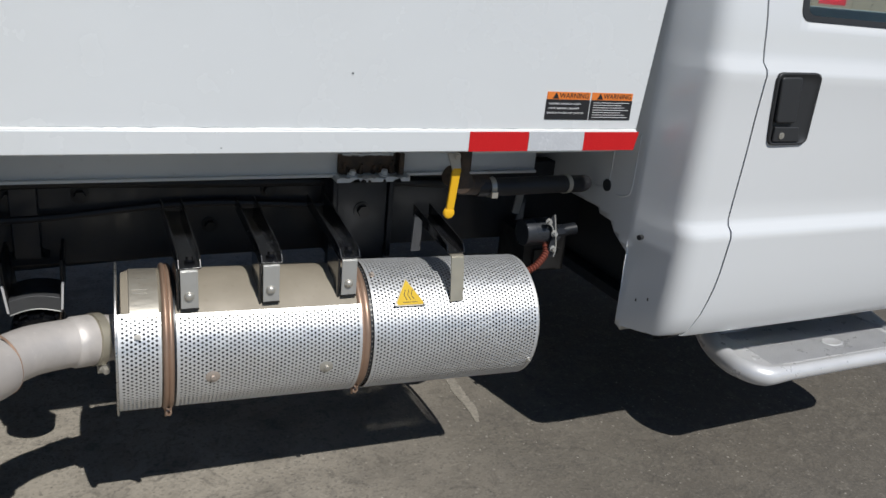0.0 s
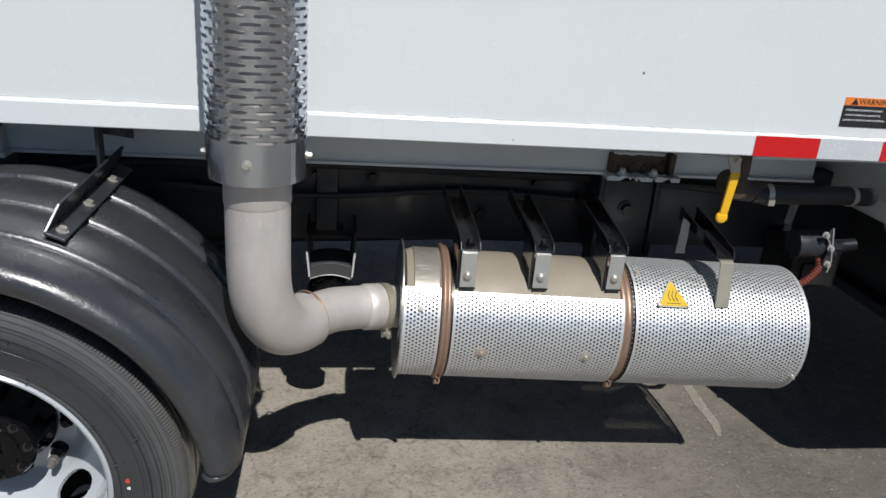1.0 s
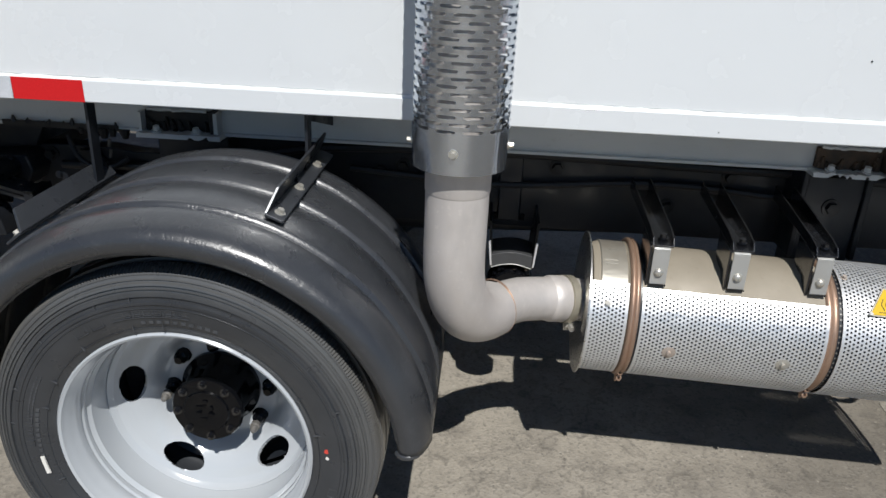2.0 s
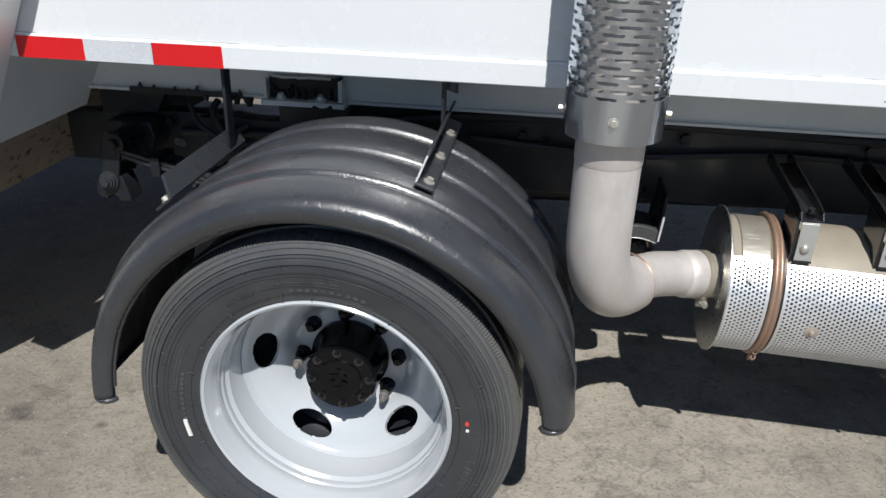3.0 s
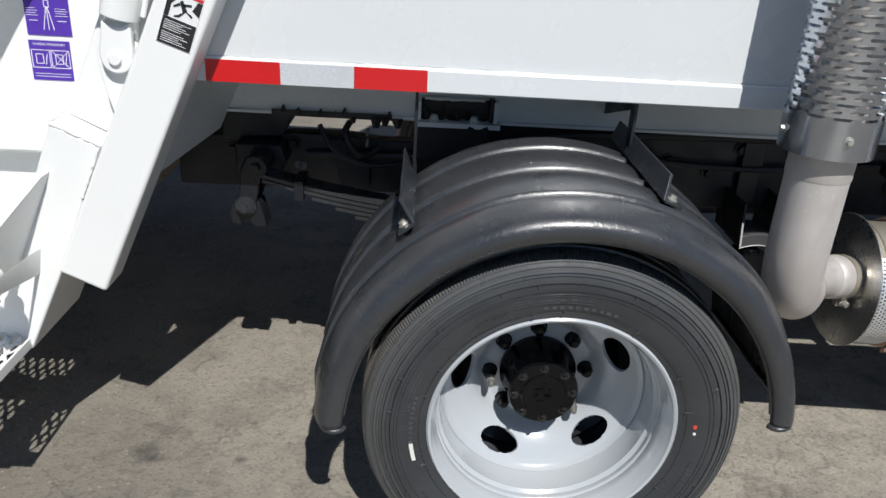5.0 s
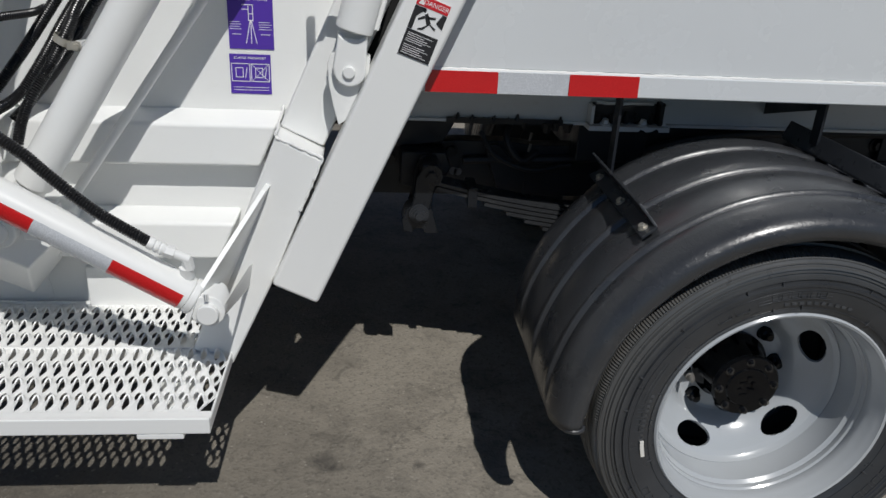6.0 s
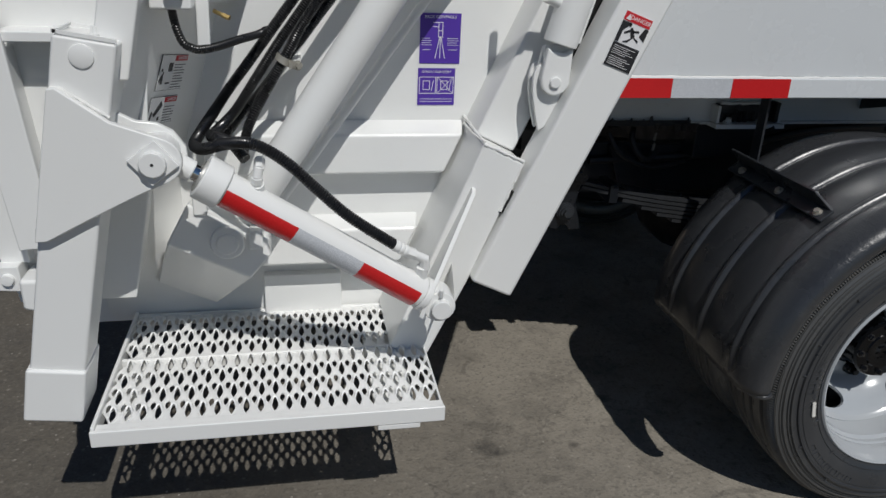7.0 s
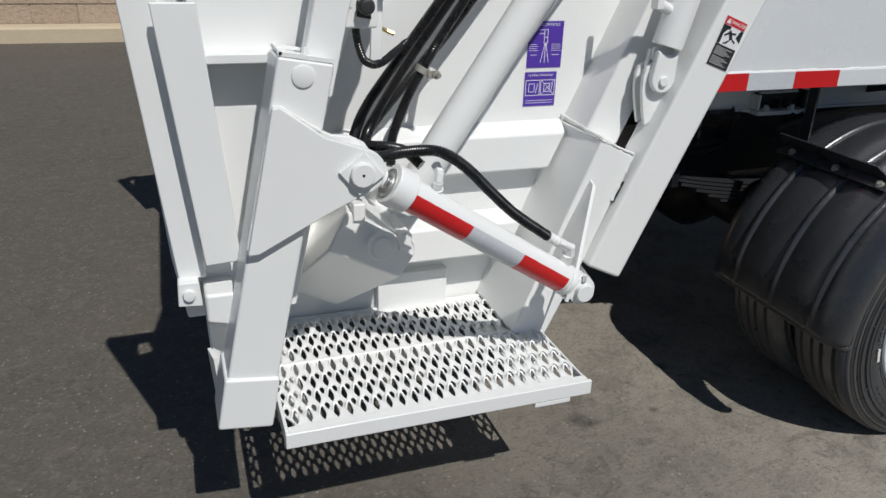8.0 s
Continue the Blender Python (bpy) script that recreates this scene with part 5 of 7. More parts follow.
# hangers
for n, x in enumerate((0.958, 1.130, 1.308, 1.574)):
    last = n == 3
    bm = B()
    y1, z1 = (0.30, 0.760) if not last else (0.235, 0.745)
    w = 0.022
    ya, za = (0.028, 0.721) if not last else (0.028, 0.716)
    slab(bm, [(x - w, ya, za), (x + w, ya, za), (x + w - 0.012, y1, z1), (x - w - 0.012, y1, z1)], 0.005)
    for s in (-1, 1):
        slab(bm, [(x + s * w, ya, za), (x + s * w - 0.012, y1, z1), (x + s * w - 0.012, y1, z1 + 0.034), (x + s * w, ya + 0.05, za + 0.028), (x + s * w, ya + 0.012, za + 0.018)], 0.004)
    if not last:
        side_ = [(0.033, za - 0.002), (0.125, za + 0.014), (0.125, za - 0.045), (0.113, za - 0.058), (0.095, za - 0.063), (0.074, za - 0.066), (0.056, za - 0.084), (0.033, za - 0.098)]
        slab(bm, [(x - w - 0.003, y_, z_) for y_, z_ in side_], 0.005)
    part("hanger", bm, BLACK_GLOSS, can, "black folded steel hanger bracket", bevel=0.0015)
    bm = B()
    if not last:
        xa, xb = x - w + 0.002, x + w - 0.006
        slab(bm, [(xa, 0.029, 0.631), (xb, 0.029, 0.631), (xb, 0.029, 0.716), (xa, 0.029, 0.716)], 0.004)
        slab(bm, [(xa, 0.029, 0.716), (xb, 0.029, 0.716), (xb, 0.075, 0.727), (xa, 0.075, 0.727)], 0.004)
    else:
        slab(bm, [(x - 0.02, -0.003, 0.602), (x + 0.014, -0.003, 0.602), (x + 0.018, 0.022, 0.708), (x - 0.016, 0.022, 0.708)], 0.004)
        slab(bm, [(x - 0.016, 0.022, 0.708), (x + 0.018, 0.022, 0.708), (x + 0.018, 0.07, 0.721), (x - 0.016, 0.07, 0.721)], 0.004)
        tab = B()
        slab(tab, [(x - 0.070, 0.15, 0.68), (x - 0.045, 0.15, 0.68), (x - 0.040, 0.16, 0.755), (x - 0.062, 0.16, 0.775)], 0.004)
        part("hanger_tab", tab, SADDLE, can, "grey steel tab behind the hanger")
    part("strap", bm, BAND_STEEL if last else STEEL_DULL, can, "bare steel strap on the hanger", bevel=0.0012)
    bm = B()
    if last:
        continue
    # dark strip painted as the shade under the strap's lower edge
    slab(bm, [(xa, 0.0265, 0.6305), (xb, 0.0265, 0.6305), (xb, 0.0265, 0.6275), (xa, 0.0265, 0.6275)], 0.004)
    part("strap_foot", bm, GREASY, can, "dark strip painted as the shade below the strap")
    bm = B()
    lathe(bm, [(0.001, -0.0075), (0.0055, -0.0068), (0.0085, -0.0045), (0.0105, -0.001), (0.0108, 0.0), (0.001, 0.001)], (x - 0.003, 0.0268, 0.659), (0, 1, 0), 22)
    part("strap_bolt", bm, ZINC, can)
    bm = B()
    bolt(bm, (x + 0.002, 0.056, 0.731), (0, -0.1, 1), 0.008, 0.010)
    part("hanger_bolt", bm, BLACK_GLOSS, can)

# ---- drain valve, hose and small gear behind the canister ----
bm = B()
rod(bm, (1.605, 0.10, 0.99), (1.605, 0.10, 0.90), 0.018, seg=16)
rod(bm, (1.60, 0.12, 0.862), (1.68, 0.135, 0.852), 0.026, seg=18)
rod(bm, (1.600, 0.085, 0.875), (1.600, 0.15, 0.875), 0.028, seg=18)
rod(bm, (1.66, 0.134, 0.853), (1.70, 0.137, 0.850), 0.029, seg=8)
valve = part("drain_valve", bm, RUST, truck, "rusty brown ball valve under the body")
bm = B()
slab(bm, [(1.540, 0.058, 0.955), (1.570, 0.058, 0.955), (1.577, 0.056, 0.915), (1.555, 0.056, 0.915)], 0.004)
bolt(bm, (1.563, 0.056, 0.948), (0, -1, 0), 0.007, 0.008)
part("lever", bm, ZINC, valve, "zinc lever root")
bm = B()
slab(bm, [(1.555, 0.056, 0.92), (1.577, 0.056, 0.92), (1.572, 0.066, 0.815), (1.552, 0.066, 0.815)], 0.009)
lathe(bm, [(0.002, -0.008), (0.013, -0.006), (0.0155, 0.0), (0.013, 0.006), (0.002, 0.008)], (1.561, 0.068, 0.806), (0, 1, 0), 20)
part("lever_grip", bm, YELLOW, valve, "yellow vinyl lever grip", bevel=0.003)
bm = B()
sweep(bm, resample(smooth_path([(1.66, 0.128, 0.850), (1.74, 0.13, 0.848), (1.83, 0.137, 0.848), (1.93, 0.146, 0.846), (2.0, 0.17, 0.838), (2.05, 0.22, 0.826)]), 0.02), 0.0235, 20)
hs = part("drain_hose", bm, HOSE, truck, "thick black rubber drain hose")
bm = B()
for c, dx in (((1.700, 0.129, 0.849), (1, 0.02, 0)), ((1.937, 0.148, 0.846), (0.96, 0.2, 0))):
    lathe(bm, [(0.0245, -0.007), (0.0265, -0.007), (0.0265, 0.007), (0.0245, 0.007)], c, dx, 28, close=True)
box(bm, 1.692, 1.708, 0.098, 0.108, 0.828, 0.844)
part("hose_clamp", bm, ZINC, hs, "bright worm-drive hose clamp")
bm = B()
rod(bm, (1.86, 0.21, 0.690), (1.945, 0.21, 0.692), 0.038, seg=24)
pump = part("sensor_module", bm, BRACKET, truck, "grey cylindrical module with a bracket", bevel=0.003)
bm = B()
prism(bm, [(1.922, 0.738), (1.932, 0.752), (1.938, 0.752), (1.944, 0.712), (1.962, 0.702), (1.962, 0.682), (1.952, 0.672), (1.954, 0.640), (1.944, 0.626), (1.930, 0.630), (1.928, 0.66), (1.934, 0.684), (1.930, 0.704)], 0.167, 0.173)
part("module_bracket", bm, BRACKET, pump, "dark clamp bracket", bevel=0.001)
bm = B()
sweep(bm, smooth_path([(1.932, 0.166, 0.752), (1.940, 0.166, 0.715), (1.944, 0.166, 0.690), (1.950, 0.166, 0.655), (1.946, 0.166, 0.628)], 6), 0.0022, 6)
sweep(bm, smooth_path([(1.915, 0.166, 0.728), (1.928, 0.166, 0.718), (1.936, 0.166, 0.702)], 4), 0.002, 6)
part("worn_edge", bm, STEEL_DULL, pump, "bright strips along the bracket edges")
bm = B()
for x, z in ((1.915, 0.733), (1.938, 0.697), (1.940, 0.652)):
    bolt(bm, (x, 0.167, z), (0, -1, 0), 0.0065, 0.012)
part("bracket_bolt", bm, STEEL_DULL, pump)
bm = B()
rod(bm, (1.955, 0.19, 0.692), (2.02, 0.19, 0.700), 0.018, seg=14)
rod(bm, (1.952, 0.185, 0.694), (1.975, 0.185, 0.696), 0.021, seg=8)
part("plug_connector", bm, SPRING, pump, "dark plug connector")
bm = B()
slab(bm, [(1.86, 0.26, 0.80), (1.885, 0.26, 0.80), (1.865, 0.25, 0.73), (1.845, 0.25, 0.735)], 0.005)
part("stay", bm, DARK_ZINC, pump)
bm = B()
box(bm, 1.90, 2.04, 0.25, 0.40, 0.55, 0.66)
box(bm, 1.93, 2.02, 0.24, 0.26, 0.56, 0.62)
part("tank_bracket", bm, GREASY, truck, "dark bracket below the cab")
bm = B()
sweep(bm, resample(smooth_path([(1.80, 0.20, 0.60), (1.83, 0.17, 0.585), (1.88, 0.16, 0.60), (1.925, 0.175, 0.635), (1.93, 0.19, 0.66)]), 0.0022), 0.0115, 12, 0.003)
part("wire_loom", bm, RED_WIRE, truck, "dull red convoluted wire loom")

# ---- cab ----
CABP = [(0.458, -0.072), (0.470, -0.098), (0.488, -0.117), (0.51, -0.128), (0.56, -0.138), (0.64, -0.1445), (0.72, -0.1465), (0.775, -0.1475), (0.790, -0.144), (0.804, -0.130), (0.822, -0.1255), (0.95, -0.1275),
        (1.08, -0.1285), (1.165, -0.1315), (1.185, -0.133), (1.197, -0.131), (1.215, -0.1185), (1.24, -0.1155), (1.29, -0.113), (1.32, -0.1105), (1.40, -0.100), (1.55, -0.075), (1.75, -0.035), (1.86, 0.01), (1.92, 0.08), (1.95, 0.2)]
RX = 2.085


def cab_y(z):
    for (z0, y0), (z1, y1) in zip(CABP, CABP[1:]):
        if z0 <= z <= z1:
            return y0 + (y1 - y0) * (z - z0) / (z1 - z0)
    return CABP[-1][1]


def door_edge(z):
    """x of the rear shut line of the door."""
    pts = [(0.44, 2.155), (0.475, 2.185), (0.52, 2.213), (0.58, 2.235), (0.66, 2.253), (0.78, 2.263), (0.83, 2.262), (1.0, 2.270), (1.19, 2.274), (1.21, 2.268), (1.36, 2.252), (1.5, 2.22), (1.95, 2.2)]
    for (z0, a), (z1, b) in zip(pts, pts[1:]):
        if z0 <= z <= z1:
            return a + (b - a) * (z - z0) / (z1 - z0)
    return 2.2


levels = sorted({z for z, _ in CABP} | {0.6, 0.692, 0.704, 0.715, 0.725, 0.735, 0.748, 0.765, 0.68, 0.87, 0.91, 1.0, 1.04, 1.12, 1.27, 1.36, 1.45, 1.65})


def corner_section(z):
    """Rear wall, rounded rear corner and quarter up to the door, as x, y points."""
    y = cab_y(z)
    tuck = 0.007 * min(1.0, max(0.0, (0.725 - z) / 0.04))
    out = [(RX, v_) for v_ in (0.9, 0.6, 0.42, 0.322, 0.181, 0.169, 0.114, 0.093, 0.060, 0.0315)] + [(RX + tuck, 0.030), (RX + 0.007 + tuck, 0.012)]
    # a flat slanted panel, then a tight bend into the side
    p0, p1, p2 = Vector((2.119, y + 0.046)), Vector((2.129, y + 0.002)), Vector((2.178, y))
    out += [tuple((1 - u) ** 2 * p0 + 2 * u * (1 - u) * p1 + u * u * p2) for u in [i / 8 for i in range(9)]]
    e = door_edge(z)
    x0 = out[-1][0]
    out += [(x0 + (e - 0.004 - x0) * i / 2, y) for i in (1, 2)]
    return out + [(e - 0.004, y + 0.03)]


# the rear wall rises towards the middle of the cab; the sill rolls under at the foot
FOOT = [0.765, 0.765, 0.765, 0.765, 0.765, 0.749, 0.745, 0.720, 0.701, 0.686, 0.470, 0.456, 0.480, 0.484, 0.488, 0.491, 0.493, 0.495, 0.496, 0.4965, 0.4965, 0.496, 0.495, 0.495]
verts, faces = [], []
for z in levels:
    verts += [(x, y, max(z, foot)) for (x, y), foot in zip(corner_section(z), FOOT)]
M = len(FOOT)


def cell(i, j, n):
    """Corners of one cell of the wall, without those that fall together."""
    ring, out = (i * n + j, i * n + j + 1, (i + 1) * n + j + 1, (i + 1) * n + j), []
    for q in ring:
        if not any((Vector(verts[q]) - Vector(verts[p])).length < 1e-6 for p in out):
            out.append(q)
    return out


for i in range(len(levels) - 1):
    for j in range(M - 1):
        ring = cell(i, j, M)
        if len(ring) > 2:
            faces.append(ring)
cab = part("cab", grid_mesh(verts, faces, "cab"), WHITE_CAB, truck, "white pickup-style truck cab with rounded rear corner", angle=50, thick=0.004, rim=False)
# door skin with its window opening
xs = [0.0, 0.03, 0.06, 0.1, 0.125, 0.15, 0.25, 0.35, 0.5, 0.65, 0.8, 0.9, 0.95, 1.05]
verts, faces = [], []
dz = [z for z in levels if z >= 0.469]
for z in dz:
    e = door_edge(z) + 0.004
    verts.append((e, cab_y(z) + 0.03, max(z, 0.490)))
    for s in xs:
        verts.append((e + s, cab_y(z), max(z, 0.490 - 0.011 * s)))
M = len(xs) + 1
for i in range(len(dz) - 1):
    for j in range(M - 1):
        if 5 <= j <= 11 and 1.32 <= (dz[i] + dz[i + 1]) / 2 <= 1.75:
            continue
        faces.append((i * M + j, i * M + j + 1, (i + 1) * M + j + 1, (i + 1) * M + j))
part("door", grid_mesh(verts, faces, "door"), WHITE_CAB, cab, "white cab door", angle=50, thick=0.004, rim=False)
# dark strip set behind the shut line to paint its shade
bm = B()
for z0, z1 in zip(levels, levels[1:]):
    slab(bm, [(door_edge(z0) - 0.012, cab_y(z0) + 0.014, z0), (door_edge(z0) + 0.012, cab_y(z0) + 0.014, z0), (door_edge(z1) + 0.012, cab_y(z1) + 0.014, z1), (door_edge(z1) - 0.012, cab_y(z1) + 0.014, z1)], 0.004)
part("door_seal", bm, SHADOW_GAP, cab, "dark strip added as shade in the shut line")
# front part, roof, sill and floor so that the cab is closed
bm = B()
prism(bm, [(3.32, 0.49), (3.62, 0.49), (3.62, 1.2), (3.32, 1.36)], -0.12, 1.92)
box(bm, 2.10, 3.32, 1.88, 1.92, 0.47, 1.9)
box(bm, 2.12, 3.3, 0.08, 1.8, 1.93, 1.95)
part("cab_structure", bm, WHITE_CAB, cab, "white roof, floor and front of the cab", bevel=0.01)
bm = B()
box(bm, 2.16, 3.32, 0.02, 1.8, 0.49, 0.52)
part("cab_floor", bm, BLACK_FRAME, cab, "dark underside of the cab")
bm = B()
prism(bm, [(2.2, 0.5), (2.9, 0.5), (2.85, 0.85), (2.42, 0.9), (2.36, 1.5), (2.2, 1.5)], 0.1, 0.75)
part("driver_seat", bm, HANDLE_PLASTIC, cab, "dark seat inside the cab", bevel=0.04)
bm = B()
gz = [(1.322, cab_y(1.322)), (1.45, cab_y(1.45)), (1.65, cab_y(1.65)), (1.75, cab_y(1.75))]
for (z0, y0), (z1, y1) in zip(gz, gz[1:]):
    slab(bm, [(2.335, y0 + 0.012, z0), (3.3, y0 + 0.012, z0), (3.3, y1 + 0.012, z1), (2.335, y1 + 0.012, z1)], 0.004)
win = part("window_glass", bm, GLASS, cab, "greenish tinted door glass")
win.visible_shadow = False
bm = B()
outer = rounded([(2.366, 1.316), (3.3, 1.312), (3.3, 1.75), (2.345, 1.75)], 0.03, 6)
inner = rounded([(2.386, 1.330), (3.28, 1.326), (3.28, 1.735), (2.366, 1.735)], 0.024, 6)
for lo_, hi_ in ((outer, inner),):
    a_ = [bm.verts.new((p.x, cab_y(p.y) - 0.004, p.y)) for p in lo_]
    b_ = [bm.verts.new((p.x, cab_y(p.y) - 0.004, p.y)) for p in hi_]
    c_ = [bm.verts.new((p.x, cab_y(p.y) + 0.010, p.y)) for p in hi_]
    d_ = [bm.verts.new((p.x, cab_y(p.y) + 0.002, p.y)) for p in lo_]
    for q in range(len(a_)):
        w = (q + 1) % len(a_)
        for ra, rb in ((a_, b_), (b_, c_), (d_, a_)):
            bm.faces.new((ra[q], ra[w], rb[w], rb[q]))
part("window_seal", bm, HANDLE_PLASTIC, cab, "black rubber window seal")
bm = B()
slab(bm, [(2.56, 0.02, 1.36), (2.66, 0.02, 1.36), (2.66, 0.03, 1.44), (2.56, 0.03, 1.44)], 0.002)
part("visor_label", bm, PRINT_RED, cab, "small red and white label inside the glass")
# door handle
yh = cab_y(1.1)


loop = rounded([(2.326, 1.012), (2.462, 1.015), (2.455, 1.199), (2.302, 1.196)], 0.022)
mid = Vector((2.385, 1.107))
bm = B()
loops = []
for k_, h in ((0.985, 0.004), (0.985, -0.006), (0.97, -0.0085), (0.945, -0.009), (0.92, -0.0078), (0.88, -0.0042), (0.70, -0.0036), (0.35, -0.0036)):
    loops.append([bm.verts.new((mid.x + (p.x - mid.x) * k_, cab_y(mid.y + (p.y - mid.y) * k_) + h, mid.y + (p.y - mid.y) * k_)) for p in loop])
for la, lb in zip(loops, loops[1:]):
    for q in range(len(loop)):
        w = (q + 1) % len(loop)
        bm.faces.new((la[q], la[w], lb[w], lb[q]))
bm.faces.new(loops[-1])
bm.faces.new(loops[0])
hd = part("door_handle", bm, HANDLE_PLASTIC, cab, "black plastic door handle pan with key lock", angle=60)
bm = B()
prism(bm, [(p.x, p.y) for p in rounded([(2.331, 1.072), (2.398, 1.072), (2.388, 1.186), (2.318, 1.184)], 0.010)], yh - 0.015, yh - 0.002)
part("handle_flap", bm, HANDLE_PLASTIC, hd, bevel=0.005)
bm = B()
prism(bm, [(2.338, 1.024), (2.430, 1.024), (2.418, 1.062), (2.336, 1.062)], yh - 0.0105, yh - 0.002)
part("lock_plate", bm, HANDLE_PLASTIC, hd, bevel=0.003)
bm = B()
rod(bm, (2.362, yh - 0.008, 1.040), (2.362, yh - 0.0125, 1.040), 0.0085, seg=18)
box(bm, 2.3605, 2.3635, yh - 0.0135, yh - 0.012, 1.036, 1.045)
part("key_lock", bm, ZINC, hd, "bright key lock")
bm = B()
for x, y, z in ((2.1015, -0.024, 0.560), (2.1105, -0.059, 0.576)):
    slab(bm, [(x - 0.0012, y, z), (x + 0.0006, y - 0.003, z), (x + 0.0006, y - 0.003, z + 0.008), (x - 0.0012, y, z + 0.008)], 0.0008)
tagged(part("paint_chip", bm, PRINT_BLACK, cab, "two dark nicks low on the corner", whole=True), kind="stuff")
# stamped features on the rear wall
bm = B()
for y0 in (0.15, 0.05):
    path = [(RX - 0.001, y0, 1.0), (RX - 0.001, y0, 0.86), (RX - 0.001, y0 + 0.02, 0.83), (RX - 0.001, y0 + 0.06, 0.82)]
    sweep(bm, smooth_path(path), 0.0032, 8)
part("stamped_rib", bm, WHITE_CAB, cab)
bm = B()
rod(bm, (RX - 0.001, 0.155, 0.836), (RX - 0.006, 0.155, 0.836), 0.017, seg=20)
rod(bm, (RX + 0.01, -0.01, 0.74), (RX - 0.002, -0.013, 0.74), 0.007, seg=14)
part("plug", bm, HANDLE_PLASTIC, cab, "black rubber plugs in the rear wall")
# running board
bm = B()
path = resample(smooth_path([(2.50, 0.19, 0.42), (2.468, 0.12, 0.375), (2.440, 0.04, 0.346), (2.428, -0.05, 0.336), (2.434, -0.098, 0.336), (2.462, -0.138, 0.334), (2.52, -0.152, 0.334), (2.8, -0.152, 0.334), (3.06, -0.152, 0.334), (3.12, -0.138, 0.334), (3.15, -0.10, 0.333), (3.16, 0.0, 0.340), (3.15, 0.12, 0.375)], 12), 0.012)
sweep(bm, path, [0.024 + 0.008 * max(0.0, min(1.0, (2.55 - p.x) / 0.09)) for p in path], 24)
board = part("running_board", bm, ALU, truck, "silver aluminium running board with a rounded tube edge", angle=50)
bm = B()
prism_pts = [(2.475, 0.14), (2.452, 0.04), (2.446, -0.06), (2.47, -0.125), (2.53, -0.142), (3.06, -0.142), (3.12, -0.12), (3.14, 0.0), (3.13, 0.14)]
lo_, hi_ = [[bm.verts.new((x, y, z)) for x, y in prism_pts] for z in (0.322, 0.349)]
bm.faces.new(hi_)
bm.faces.new(lo_[::-1])
for i in range(len(lo_)):
    j = (i + 1) % len(lo_)
    bm.faces.new((lo_[i], lo_[j], hi_[j], hi_[i]))
part("tread_plate", bm, ALU, board, "flat aluminium tread", bevel=0.004)
bm = B()
for i in range(98):
    x = 2.525 + i * 0.006
    box(bm, x, x + 0.0028, -0.128, 0.12, 0.3485, 0.3504)
tagged(part("tread", bm, ALU, board, "fine ribbed tread on the board", whole=True), kind="stuff")
bm = B()
rod(bm, (2.55, -0.137, 0.350), (3.06, -0.137, 0.350), 0.004, seg=8)
part("tread_lip", bm, ALU, board)
bm = B()
lathe(bm, [(0.001, 0.0), (0.020, 0.001), (0.026, 0.0025), (0.03, 0.0), (0.001, -0.002)], (0, 0, 0), (0, 0, 1), 32)
for v_ in bm.verts:
    v_.co = Vector((2.845 + v_.co.x * 1.35, -0.06 + v_.co.y * 0.85, 0.352 + v_.co.z))
part("badge", bm, ALU, board, "small oval cast badge")
bm = B()
slab(bm, [(2.49, 0.06, 0.365), (2.60, 0.06, 0.365), (2.56, 0.20, 0.50), (2.46, 0.20, 0.50)], 0.012)
part("board_bracket", bm, ALU, board, "bracket up to the cab floor")
board.location = (board.location.x + 0.047, board.location.y, board.location.z + 0.004)

# ---- slanted rear post of the body ----
U = Vector((0.408, 0.913))


def along(x, z, s):
    return (x + U.x * s, z + U.y * s)


bm = B()
prism(bm, [(-1.064, 0.563), (-0.966, 0.517), along(-0.966, 0.517, 1.9), along(-1.064, 0.563, 1.85)], -0.094, 0.004)
post = part("rear_post", bm, WHITE_GATE, truck, "slanted white steel rear post of the body", bevel=0.009)
f = Face((-0.806, -0.0945, 1.066), (0.063, 0, -0.0225), (0.055, 0, 0.104))
lab = f.patch("danger_label", PRINT_WHITE, post, [rect(0, 0.066, 0, 0.118)], 0.0006, label="white danger label with red header and black text panel")
f.patch("header", PRINT_RED, lab, [rect(0.001, 0.065, 0.0985, 0.117)], 0.0014)
f.words("DANGER", 0.0125, 0.0395, 0.1075, PRINT_WHITE, lab, 0.002)
f.patch("hazard_symbol", PRINT_WHITE, lab, [[(0.005, 0.101), (0.017, 0.101), (0.011, 0.1135)]], 0.002)
f.patch("text_panel", PRINT_BLACK, lab, [rect(0.001, 0.065, 0.001, 0.052)], 0.0014)
for i in range(10):
    f.patch("text_bar", PRINT_WHITE, lab, [rect(0.006, 0.056 - 0.008 * (i % 3), 0.006 + i * 0.0040 + 0.003 * (i > 4), 0.0070 + i * 0.0040 + 0.003 * (i > 4))], 0.002)
